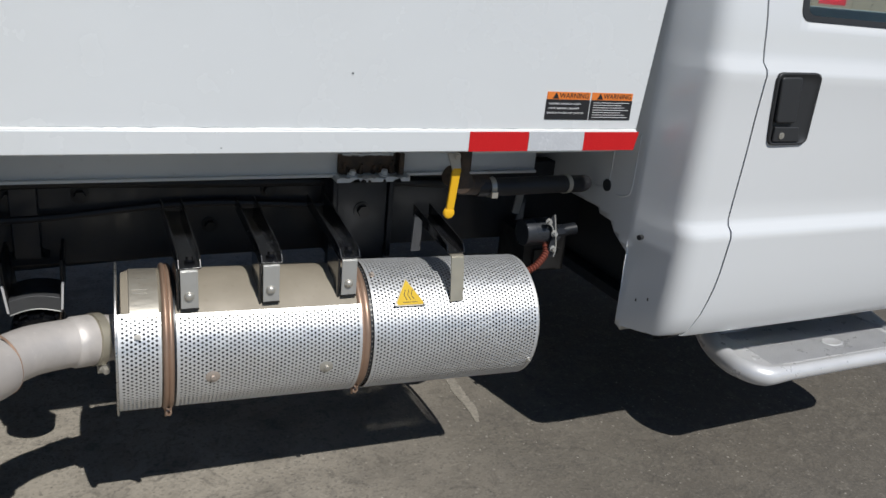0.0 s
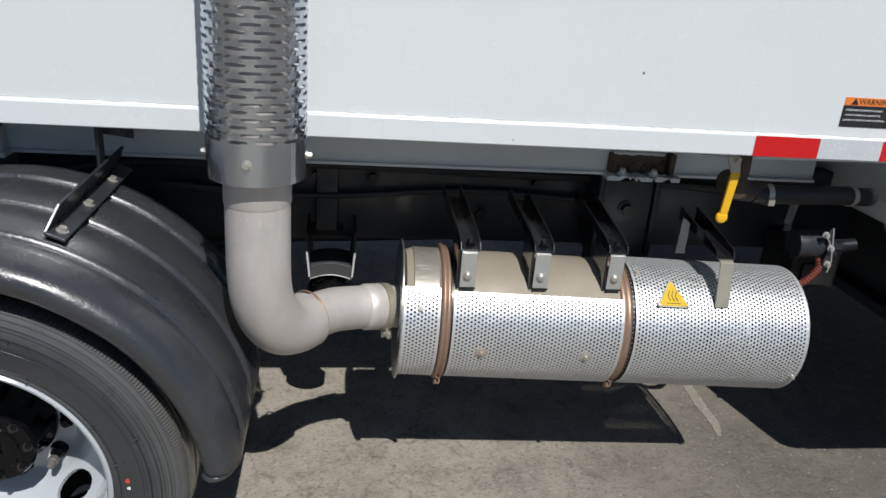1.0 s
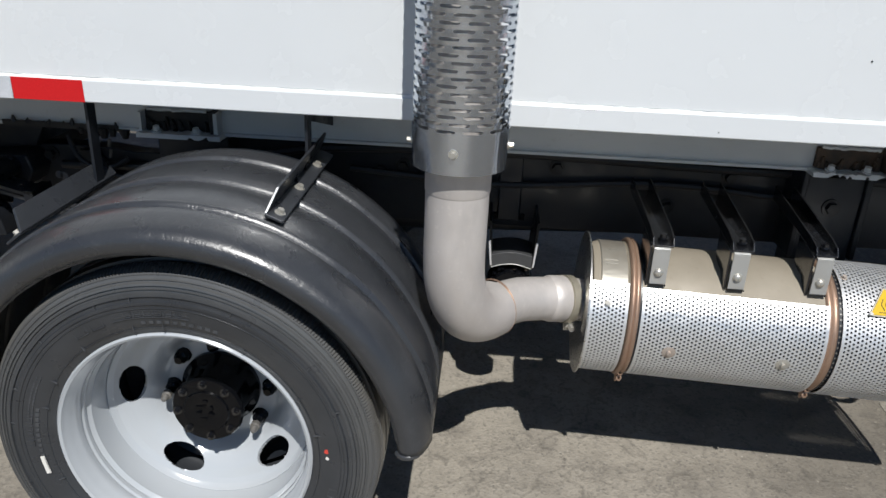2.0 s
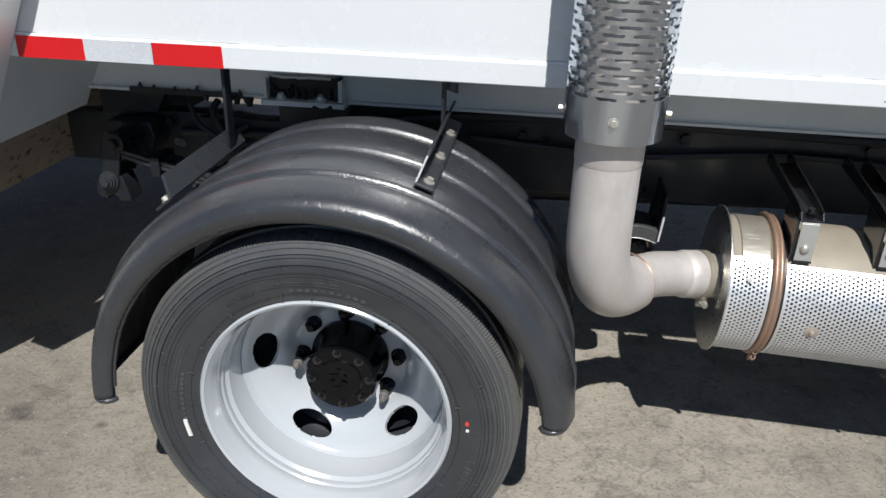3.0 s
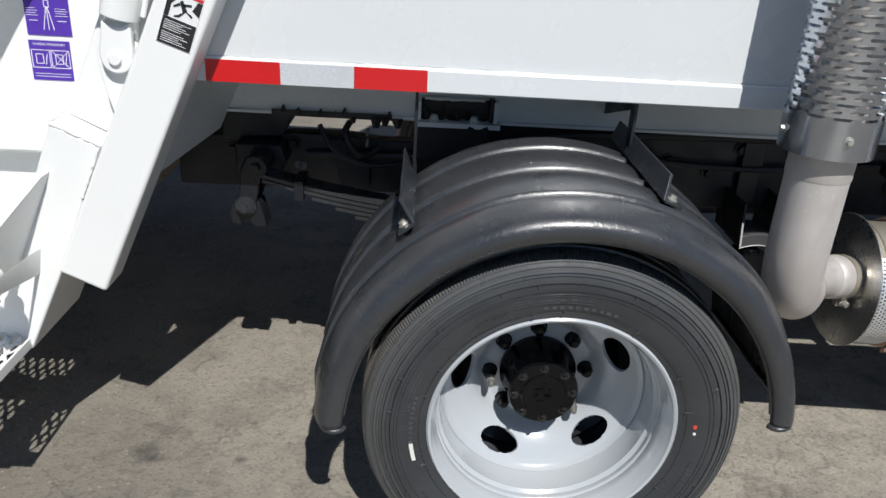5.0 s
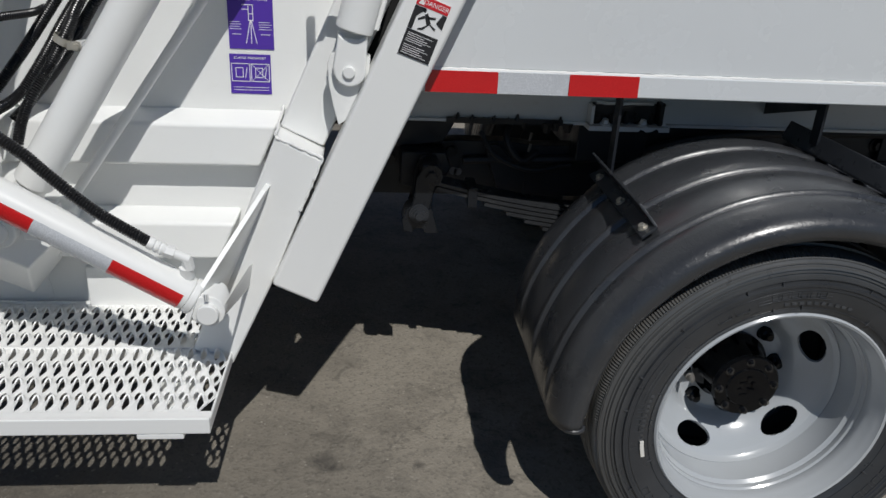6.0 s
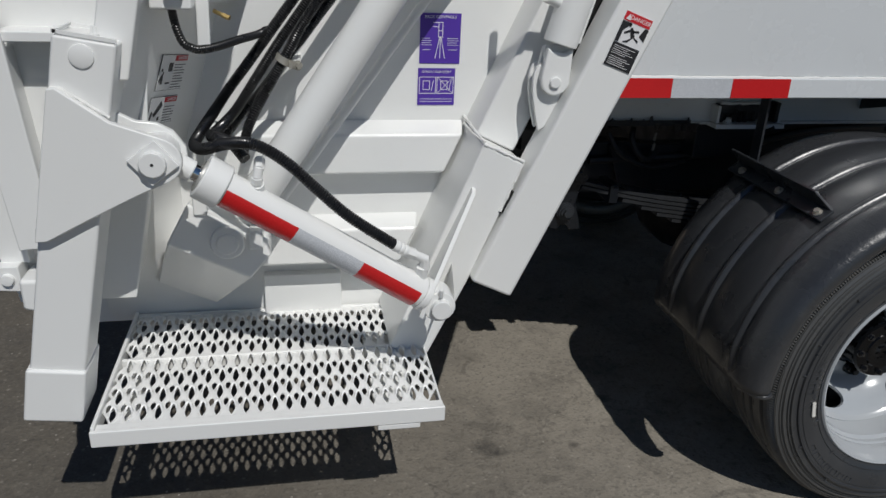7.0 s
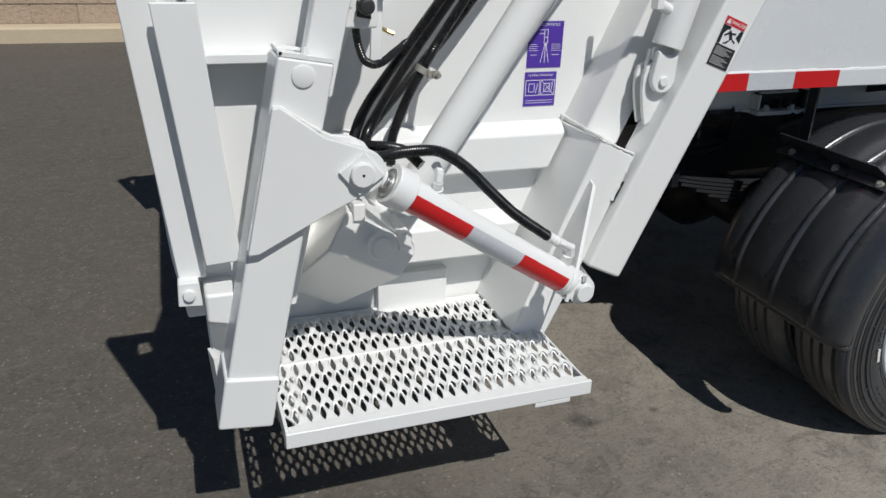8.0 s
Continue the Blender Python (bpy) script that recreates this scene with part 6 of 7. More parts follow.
f.patch("pictogram", PRINT_BLACK, lab, [rect(0.001, 0.010, 0.053, 0.097), [(0.010, 0.097), (0.024, 0.097), (0.010, 0.078)], [(0.056, 0.097), (0.065, 0.097), (0.065, 0.070), (0.050, 0.078)],
                                       [(0.024, 0.086), (0.029, 0.090), (0.041, 0.074), (0.034, 0.068)], [(0.034, 0.068), (0.041, 0.074), (0.030, 0.058), (0.026, 0.061)], [(0.026, 0.061), (0.030, 0.058), (0.020, 0.055), (0.020, 0.058)],
                                       [(0.037, 0.074), (0.041, 0.070), (0.052, 0.064), (0.053, 0.068)], [(0.030, 0.084), (0.033, 0.080), (0.047, 0.084), (0.046, 0.088)], [(0.024, 0.084), (0.027, 0.080), (0.016, 0.072), (0.014, 0.075)], [(0.018, 0.090), (0.024, 0.089), (0.025, 0.095), (0.019, 0.096)]], 0.0016)

# ---- tailgate ----
bm = B()
prism(bm, [(-1.98, 0.53), (-1.05, 0.56), (-0.86, 1.25), (-0.40, 2.2), (-1.66, 2.2), (-1.78, 1.8), (-1.92, 1.3)], 0.143, 1.65)
gate = part("tailgate", bm, WHITE_GATE, truck, "white welded steel tailgate hopper", bevel=0.004)
bm = B()
prism(bm, [(-1.98, 0.36), (-1.58, 0.36), (-1.056, 0.556), (-1.056, 0.60), (-1.98, 0.60)], 0.196, 1.64)
prism(bm, [(-1.98, 0.36), (-1.24, 0.36), (-1.15, 0.55), (-1.15, 0.60), (-1.98, 0.60)], 0.185, 0.195)
part("lower_panel", bm, WHITE_GATE, gate, "set-back white panel behind the step", bevel=0.003)
# upright box column next to the post, and its wider foot
bm = B()
L0 = (-1.047, 0.885)
prism(bm, [L0, (-0.954, 0.842), along(-0.954, 0.842, 1.45), along(*L0, 1.4)], 0.016, 0.15)
part("hinge_column", bm, WHITE_GATE, gate, "slanted white box column of the tailgate", bevel=0.007)
bm = B()
prism(bm, [L0, (-0.951, 0.838), (-1.068, 0.548), (-1.163, 0.345), (-1.25, 0.385)], -0.066, 0.19)
part("column_foot", bm, WHITE_GATE, gate, "wider foot of the column", bevel=0.006)
bm = B()
random.seed(12)
for (xa, ya, za), (xb, yb, zb) in (((-1.05, 0.14, 0.90), (-1.046, -0.064, 0.888)), ((-1.045, -0.064, 0.884), (-0.952, -0.064, 0.842)), ((-0.952, -0.064, 0.842), (-1.0, -0.066, 0.725))):
    a, b = Vector((xa, ya, za)), Vector((xb, yb, zb))
    n = 16
    sweep(bm, [a.lerp(b, i / n) + Vector([random.uniform(-0.0014, 0.0014) for _ in range(3)]) for i in range(n + 1)], [0.0032 + random.uniform(-0.0010, 0.0012) for _ in range(n + 1)], 8)
part("weld_bead", bm, WELD, gate, "lumpy painted weld")
# black strip put in for the shade of the gap beside the post
bm = B()
prism(bm, [along(-0.958, 0.80, -0.3), along(-0.925, 0.80, -0.3), along(-0.925, 0.80, 1.3), along(-0.958, 0.80, 1.3)], -0.028, 0.0)
part("seal", bm, SHADOW_GAP, gate, "black strip that darkens the hinge gap")
# added filler that stops sunlight leaking through the hinge gap
bm = B()
prism(bm, [along(-0.985, 0.80, 0.1), along(-0.885, 0.80, 0.1), along(-0.885, 0.80, 1.4), along(-0.985, 0.80, 1.4)], 0.03, 0.20)
part("inner_seal", bm, SHADOW_GAP, gate, "black filler added to block light behind the hinge gap")
# dark inlays painted as the shade of the open seam
bm = B()
prism(bm, [(-0.976, 0.770), (-0.968, 0.774), (-0.992, 0.722), (-1.001, 0.722)], -0.0672, -0.05)
prism(bm, [(-0.956, 0.795), (-0.952, 0.80), (-0.962, 0.780), (-0.966, 0.780)], -0.0672, -0.05)
part("seam_gap", bm, SHADOW_GAP, gate, "dark inlays painted as the open seam of foot and post")
# side ribs pressed out of the panel
bm = B()


def rib(bm, z0, z1, out, top, bot, x0, x1):
    pts = [(0.143, z1), (0.143 - out, z1 - top), (0.143 - out, z0 + bot), (0.143, z0)]
    def right(z):
        return x1 + (z - 0.89) * 0.447
    a = [bm.verts.new((x0, y, z)) for y, z in pts]
    b = [bm.verts.new((right(z), y, z)) for y, z in pts]
    bm.faces.new(a)
    bm.faces.new(b[::-1])
    for i in range(3):
        bm.faces.new((a[i], b[i], b[i + 1], a[i + 1]))
    bm.faces.new((a[3], b[3], b[0], a[0]))


rib(bm, 0.765, 0.893, 0.055, 0.026, 0.006, -1.66, -1.05)
part("side_rib", bm, WHITE_GATE, gate, "horizontal pressed rib", bevel=0.008)
bm = B()
rib(bm, 0.535, 0.657, 0.055, 0.026, 0.006, -1.70, -1.05)
part("side_rib", bm, WHITE_GATE, gate, "lower pressed rib behind the step", bevel=0.008)
bm = B()
box(bm, -1.547, -1.350, 0.158, 0.19, 0.36, 0.484)
part("kick_plate", bm, WHITE_GATE, gate, "short white kick plate above the step", bevel=0.004)
# slanted inner wall of the hopper opening
bm = B()


def wall_x(y, z):
    """The hopper wall leans forwards as it rises."""
    return -1.709 + 0.36 * y + 0.31 * (z - 1.0)


LOW = (Vector((-1.64, 0.187)), Vector((-1.93, 0.182)))
verts, faces = [], []
zs = [2.0, 1.5, 1.1, 0.86] + [0.86 - 0.48 * i / 14 for i in range(1, 15)]
for z in zs:
    s = max(0.0, (0.86 - z) / 0.48)
    s = s * s * (3 - 2 * s)
    zw = max(z, 0.70)
    a, b = Vector((wall_x(0.15, zw), 0.15)).lerp(LOW[0], s), Vector((wall_x(-0.225, zw), -0.225)).lerp(LOW[1], s)
    for i in range(13):
        p = a.lerp(b, i / 12)
        verts.append((p.x, p.y, z))
for j in range(len(zs) - 1):
    for i in range(12):
        faces.append((j * 13 + i, j * 13 + i + 1, (j + 1) * 13 + i + 1, (j + 1) * 13 + i))
part("hopper_wall", grid_mesh(verts, faces, "hopper_wall"), WHITE_GATE, gate, "white inner wall of the hopper, flaring back to the step", thick=0.008)
bm = B()
prism(bm, [(-1.905, 0.70), (-1.905, 0.57), (-1.81, 0.57), (-1.76, 0.80), (-1.63, 2.19), (-1.715, 2.19), (-1.79, 1.8), (-1.905, 1.36)], -0.0835, 0.15)
# its front sheet reaches past it as a thin flange with a lifting hole
skin = [[bm.verts.new((x, y, z)) for x, z in ((-2.09, 1.32), (-2.05, 0.70), (-2.03, 0.56), (-1.80, 0.56), (-1.75, 0.80), (-1.62, 2.2), (-1.72, 2.2), (-1.80, 1.8), (-1.94, 1.32),
                                              (-2.005, 1.225), (-2.019, 1.124), (-1.974, 1.141), (-1.972, 1.234))] for y in (-0.094, -0.084)]
for i, q in enumerate(skin):
    for loop in ((0, 1, 10, 9), (1, 2, 3, 4, 11, 10), (4, 5, 6, 7, 8, 12, 11), (8, 0, 9, 12)):
        bm.faces.new([q[j] for j in (loop if i else loop[::-1])])
for ring in ((0, 1, 2, 3, 4, 5, 6, 7, 8), (12, 11, 10, 9)):
    for i, j in zip(ring, ring[1:] + ring[:1]):
        bm.faces.new((skin[0][i], skin[0][j], skin[1][j], skin[1][i]))
bmesh.ops.recalc_face_normals(bm, faces=bm.faces)
part("rear_wall", bm, WHITE_GATE, gate, "white rear side wall of the hopper", bevel=0.004)
bm = B()
prism(bm, [(-2.098, 1.30), (-2.03, 1.30), (-1.985, 0.665), (-2.040, 0.665)], -0.125, -0.08)
part("edge_strip", bm, WHITE_GATE, gate, "flat white strip along the rear edge", bevel=0.003)
# the same wall and strip on the far side, with a slit between them
bm = B()
prism(bm, [(-2.05, 1.29), (-2.03, 0.64), (-1.80, 0.56), (-1.75, 0.80), (-1.80, 1.8), (-1.92, 1.32)], 1.65, 1.80)
part("rear_wall", bm, WHITE_GATE, gate, "white rear side wall of the hopper", bevel=0.004)
bm = B()
prism(bm, [(-2.145, 1.22), (-2.04, 1.29), (-2.04, 1.25), (-2.090, 1.19), (-2.075, 0.70), (-2.03, 0.66), (-2.03, 0.60), (-2.107, 0.557)], 1.79, 1.82)
part("edge_strip", bm, WHITE_GATE, gate, "flat white strip along the rear edge", bevel=0.003)
bm = B()
prism(bm, [(-2.036, 1.212), (-1.958, 1.212), (-1.915, 0.715), (-1.985, 0.710)], -0.172, -0.158)
prism(bm, [(-2.021, 1.09), (-1.956, 1.09), (-1.925, 0.73), (-1.978, 0.73)], -0.158, -0.094)
part("latch_plate", bm, WHITE_GATE, gate, "tall flat white latch plate", bevel=0.003)
bm = B()
box(bm, -1.962, -1.80, -0.165, -0.09, 1.103, 1.122)
part("shelf_rib", bm, WHITE_GATE, gate, "short horizontal stiffener", bevel=0.003)
bm = B()
prism(bm, [(-2.046, 0.616), (-2.043, 0.668), (-2.002, 0.668), (-1.998, 0.612)], -0.15, -0.09)
part("hinge_lug", bm, WHITE_GATE, gate, "small hinge lug", bevel=0.003)
bm = B()
lathe(bm, [(0.001, -0.006), (0.011, -0.005), (0.013, 0.0), (0.013, 0.01)], (-2.023, -0.153, 0.641), (0, 1, 0), 20)
part("lug_bolt", bm, WHITE_GATE, gate)
bm = B()
prism(bm, [(-1.994, 0.588), (-1.994, 0.652), (-1.932, 0.652), (-1.936, 0.574)], -0.185, -0.09)
part("bump_stop", bm, WHITE_GATE, gate, "rounded white stop block", bevel=0.008)
bm = B()
slab(bm, [(-1.992, -0.10, 0.56), (-1.94, -0.06, 0.56), (-1.93, -0.06, 0.345), (-1.985, -0.12, 0.352)], 0.008)
slab(bm, [(-1.995, -0.11, 0.49), (-1.985, -0.16, 0.49), (-1.975, -0.16, 0.352), (-1.985, -0.11, 0.352)], 0.008)
part("step_hanger", bm, WHITE_GATE, gate, "white plate that carries the step")
# bearing housing in the hopper side
bm = B()
front = [bm.verts.new(p) for p in ((-1.680, -0.09, 0.770), (-1.520, -0.078, 0.668), (-1.514, -0.066, 0.640), (-1.560, -0.090, 0.594), (-1.727, -0.10, 0.685))]
back = [bm.verts.new(p) for p in ((-1.640, 0.165, 0.770), (-1.520, 0.165, 0.668), (-1.520, 0.165, 0.60), (-1.663, 0.135, 0.424), (-1.80, 0.135, 0.49))]
bm.faces.new(front)
bm.faces.new(back[::-1])
for q in range(5):
    w = (q + 1) % 5
    bm.faces.new((front[w], front[q], back[q], back[w]))
hous = part("bearing_housing", bm, WHITE_GATE, gate, "white bearing housing with a half-round cap", bevel=0.006)
bm = B()
rod(bm, (-1.603, -0.102, 0.682), (-1.603, 0.10, 0.682), 0.036, seg=28)
rod(bm, (-1.603, -0.108, 0.682), (-1.603, -0.09, 0.682), 0.024, seg=20)
box(bm, -1.560, -1.530, -0.088, 0.05, 0.660, 0.70)
box(bm, -1.668, -1.640, -0.096, 0.05, 0.745, 0.785)
part("bearing_cap", bm, WHITE_GATE, hous, bevel=0.004)

# purple operating labels
f = Face((-1.163, 0.1425, 1.024), (1, 0, 0), (0, 0, 1))
lab = f.patch("control_label", PURPLE, gate, [rect(0, 0.096, 0, 0.114)], 0.001, label="purple label with white diagram of the pack controls")
f.words("PACK CONTROLS", 0.0092, 0.048, 0.1055, PRINT_WHITE, lab)
f.patch("diagram", PRINT_WHITE, lab, [[(0.046, 0.06), (0.0475, 0.06), (0.0375, 0.012), (0.036, 0.012)], [(0.0475, 0.06), (0.049, 0.06), (0.049, 0.012), (0.0475, 0.012)], [(0.049, 0.06), (0.0505, 0.06), (0.0605, 0.012), (0.059, 0.012)],
                                      rect(0.043, 0.054, 0.06, 0.0615), rect(0.043, 0.0445, 0.0615, 0.092), rect(0.0525, 0.054, 0.0615, 0.092), rect(0.03, 0.054, 0.0925, 0.094), rect(0.03, 0.045, 0.083, 0.0845), rect(0.043, 0.054, 0.074, 0.0755),
                                      rect(0.008, 0.026, 0.031, 0.0322), rect(0.068, 0.088, 0.031, 0.0322)], 0.0018)
for i in range(4):
    f.patch("text_bar", PRINT_WHITE, lab, [rect(0.003, 0.028 - 0.004 * (i % 2), 0.042 + i * 0.005, 0.0429 + i * 0.005)], 0.0018)
    f.patch("text_bar", PRINT_WHITE, lab, [rect(0.065, 0.092 - 0.003 * (i % 2), 0.042 + i * 0.005, 0.0429 + i * 0.005)], 0.0018)
f = Face((-1.165, 0.1425, 0.926), (1, 0, 0), (0, 0, 1))
lab = f.patch("transport_label", PURPLE, gate, [rect(0, 0.089, 0, 0.087)], 0.001, label="purple label with two white transport diagrams")
f.words("DURING TRANSPORT", 0.0072, 0.0445, 0.0785, PRINT_WHITE, lab)
fr = []
for u0 in (0.003, 0.0455):
    fr += [rect(u0, u0 + 0.0405, 0.027, 0.0285), rect(u0, u0 + 0.0405, 0.0655, 0.067), rect(u0, u0 + 0.0015, 0.027, 0.067), rect(u0 + 0.039, u0 + 0.0405, 0.027, 0.067)]
    fr += [rect(u0 + 0.009, u0 + 0.026, 0.036, 0.0375), rect(u0 + 0.009, u0 + 0.0105, 0.036, 0.058), rect(u0 + 0.0245, u0 + 0.026, 0.036, 0.058), rect(u0 + 0.009, u0 + 0.026, 0.0565, 0.058), [(u0 + 0.029, 0.034), (u0 + 0.0305, 0.034), (u0 + 0.035, 0.058), (u0 + 0.0335, 0.058)]]
fr += [[(0.0465, 0.028), (0.048, 0.028), (0.085, 0.066), (0.0835, 0.066)], [(0.085, 0.028), (0.0835, 0.028), (0.0465, 0.066), (0.048, 0.066)]]
f.patch("diagram", PRINT_WHITE, lab, fr, 0.0018)
for i in range(2):
    f.patch("text_bar", PRINT_WHITE, lab, [rect(0.006, 0.083, 0.008 + i * 0.006, 0.0090 + i * 0.006)], 0.0018)
# danger labels on the hopper wall
across, upward = (0.36 * 0.107 - 0.31 * 0.015, 0.107, -0.015), (0.31 * 0.074 - 0.36 * 0.006, -0.006, 0.074)
for y, z, H_ in ((-0.055, 0.997, 0.075), (-0.063, 0.929, 0.059)):
    f = Face((wall_x(y, z) + 0.003, y - 0.002, z), across, upward)
    lab = f.patch("danger_label", PRINT_BLACK, gate, [rect(0, 0.113, 0, H_)], 0.0022, label="white danger label with red header")
    f.patch("label_face", PRINT_WHITE, lab, [rect(0.001, 0.056, 0.001, H_ - 0.001), rect(0.057, 0.112, 0.001, H_ - 0.001)], 0.0028)
    f.patch("header", PRINT_RED, lab, [rect(0.058, 0.111, H_ - 0.013, H_ - 0.002)], 0.0034)
    f.words("DANGER", 0.0098, 0.088, H_ - 0.0075, PRINT_WHITE, lab, 0.004)
    n = int((H_ - 0.018) / 0.006)
    for i in range(n):
        f.patch("text_bar", PRINT_BLACK, lab, [rect(0.061, 0.107 - 0.011 * (i % 3 == 1), 0.005 + i * 0.006, 0.0064 + i * 0.006)], 0.0034)
    if H_ > 0.07:
        shapes = [rect(0.036, 0.052, 0.040, 0.058), rect(0.034, 0.050, 0.014, 0.017), [(0.006, 0.018), (0.020, 0.036), (0.017, 0.040), (0.003, 0.022)], [(0.012, 0.014), (0.020, 0.014), (0.018, 0.030), (0.012, 0.034)], rect(0.008, 0.013, 0.040, 0.046)]
    else:
        shapes = [[(0.018, 0.022), (0.026, 0.016), (0.052, 0.040), (0.044, 0.050)], [(0.004, 0.010), (0.010, 0.008), (0.016, 0.026), (0.010, 0.030)], rect(0.040, 0.048, 0.008, 0.016)]
    f.patch("pictogram", PRINT_BLACK, lab, shapes, 0.0034)

# ---- lift cylinder beside the post ----
LA = Vector((-0.889, -0.048, 1.098))
LD = Vector((0.27, 0, 1.0)).normalized()
bm = B()
rod(bm, LA, LA + LD * 1.15, 0.037, seg=36)
lift = part("lift_cylinder", bm, WHITE_GATE, truck, "white hydraulic tailgate lift cylinder", bevel=0.003)
bm = B()
poly = [(-0.919, 1.094), (-0.908, 1.086), (-0.880, 1.082), (-0.862, 1.092), (-0.864, 1.03)] + [(-0.8965 + 0.032 * math.cos(radians(a)), 1.022 + 0.032 * math.sin(radians(a))) for a in range(-10, -171, -20)] + [(-0.930, 1.03)]
prism(bm, poly, -0.066, -0.047)
prism(bm, poly, -0.033, -0.015)
box(bm, -0.921, -0.861, -0.0468, -0.0332, 1.066, 1.097)
part("clevis", bm, WHITE_GATE, lift, bevel=0.005)
bm = B()
rod(bm, (-0.898, -0.073, 1.020), (-0.898, 0.0, 1.020), 0.0125, seg=24)
part("clevis_pin", bm, WHITE_GATE, lift, bevel=0.003)
lug_ = [(-0.900, 1.062), (-0.918, 1.060), (-0.934, 1.050), (-0.941, 1.032), (-0.940, 0.995), (-0.930, 0.945), (-0.920, 0.908), (-0.905, 0.918), (-0.880, 0.975), (-0.858, 1.02), (-0.856, 1.045), (-0.875, 1.058)]
bm = B()
prism(bm, lug_, -0.046, -0.034)
prism(bm, lug_, -0.014, -0.002)
part("lug_plate", bm, WHITE_GATE, lift, "white pivot lug plates", bevel=0.002)
bm = B()
rod(bm, LA + Vector((-0.01, -0.005, 0.085)), LA + Vector((-0.058, -0.015, 0.105)), 0.013, seg=14)
rod(bm, LA + Vector((-0.052, -0.015, 0.09)), LA + Vector((-0.052, -0.015, 0.125)), 0.016, seg=6)
rod(bm, LA + Vector((-0.052, -0.015, 0.125)), LA + Vector((-0.052, -0.015, 0.26)), 0.010, seg=14)
part("port_fitting", bm, WHITE_GATE, lift, "painted port fitting")
bm = B()
a, b = Vector((-0.846, -0.04, 1.10)), Vector((-0.56, -0.04, 2.15))
rod(bm, a, b, 0.006, seg=10)
part("steel_line", bm, WHITE_GATE, lift, "thin painted steel line")

# ---- long packer cylinder and line behind the hoses ----
bm = B()
T0, T1 = Vector((-1.535, -0.055, 0.775)), Vector((-0.66, -0.055, 2.11))
rod(bm, T0, T1, 0.0385, seg=40)
packer = part("packer_cylinder", bm, WHITE_GATE, truck, "long white hydraulic packer cylinder", bevel=0.003)
bm = B()
rod(bm, (-1.508, 0.055, 0.70), (-0.53, 0.055, 2.05), 0.0105, seg=16)
part("steel_line", bm, WHITE_GATE, packer, "slim white steel hydraulic line")
bm = B()
rod(bm, T0 - (T1 - T0).normalized() * 0.03, T0 + (T1 - T0).normalized() * 0.01, 0.03, seg=24)
part("cylinder_eye", bm, WHITE_GATE, packer)

# ---- step platform ----
PX0, PX1 = -1.868, -1.162


def bar(name, *sides):
    bm = B()
    box(bm, *sides)
    return part(name, bm, WHITE_GATE, step, bevel=0.003)


bm = B()
box(bm, PX0, PX1, -0.328, -0.318, 0.352, 0.388)
box(bm, PX0, PX1, -0.319, -0.291, 0.3765, 0.3815)
step = part("step_platform", bm, WHITE_GATE, truck, "white serrated grip-strut rear riding step", bevel=0.003)
bar("side_bar", PX0, PX0 + 0.008, -0.318, 0.175, 0.352, 0.392)
bar("side_bar", PX1 - 0.006, PX1, -0.318, 0.165, 0.352, 0.379)
bar("middle_bar", PX0 + 0.008, PX1 - 0.006, -0.053, -0.043, 0.352, 0.3835)
bar("back_bar", PX0 + 0.008, PX1 - 0.006, 0.165, 0.176, 0.352, 0.3835)
bar("step_bearer", -1.305, -1.214, -0.3265, 0.08, 0.338, 0.352)
bar("step_bearer", -1.84, -1.80, -0.30, 0.08, 0.33, 0.352)


def grating(name, y0, rows):
    """Rhombic openings in staggered rows whose far rims curl upwards into teeth."""
    a, b, flat = 0.01465, 0.0305, 0.3785
    cols = int((PX1 - PX0 - 0.014) / (2 * a))
    x0 = (PX0 + PX1) / 2 - cols * a + a
    verts, faces = [], []

    def put(x, y, z):
        verts.append((min(max(x, PX0 + 0.008), PX1 - 0.006), y, z))
        return len(verts) - 1

    for j in range(rows):
        for i in range(cols + (j % 2)):
            cx, cy = x0 + 2 * a * i - (a if j % 2 else 0), y0 + b * (j + 1)
            o, n = [], []
            for q in range(16):
                t = 2 * math.pi * q / 16
                c, s = math.cos(t), math.sin(t)
                k_ = 1 / (abs(c) + abs(s))
                o.append(put(cx + a * c * k_, cy + b * s * k_, flat))
                if j % 2:
                    # small drops between the toothed rows
                    wide, deep, lift = (0.40 * c, 0.46 * s, -0.003) if s > -0.1 else (0.40 * c * abs(c) ** 1.1, 0.62 * s, -0.002)
                else:
                    wide, deep, lift = (0.46 * c, 0.50 * s, 0.0125 * max(s, 0)) if s > -0.1 else (0.46 * c * abs(c) ** 1.3, 0.78 * s, -0.001 * -s)
                n.append(put(cx + a * wide, cy + b * deep, flat + lift))
            for q in range(16):
                w = (q + 1) % 16
                faces.append((o[q], o[w], n[w], n[q]))
            # solid sheet along the borders of the panel
            for row, s in ((0, -1), (rows - 1, 1)):
                if j == row and i < cols + (j % 2) - 1:
                    faces.append((put(cx, cy + s * b, flat), put(cx + 2 * a, cy + s * b, flat), put(cx + a, cy, flat)))
    bm = B()
    bm.from_mesh(grid_mesh(verts, faces, name))
    bmesh.ops.remove_doubles(bm, verts=bm.verts, dist=2e-5)
    return bm


for y0, rows in ((-0.2935, 7), (-0.0465, 6)):
    part("grip_grating", grating("grip_grating", y0, rows), WHITE_GATE, step, "white open diamond grip grating with curled teeth", angle=70, thick=0.0036, whole=True)

# ---- swing arm at the rear corner ----
bm = B()
prism(bm, [(-1.985, 0.43), (-1.884, 0.43), (-1.737, 1.118), (-1.837, 1.134)], -0.28, -0.175)
arm = part("swing_arm", bm, WHITE_GATE, truck, "white square-tube swing arm standing beside the step", bevel=0.006)
bm = B()
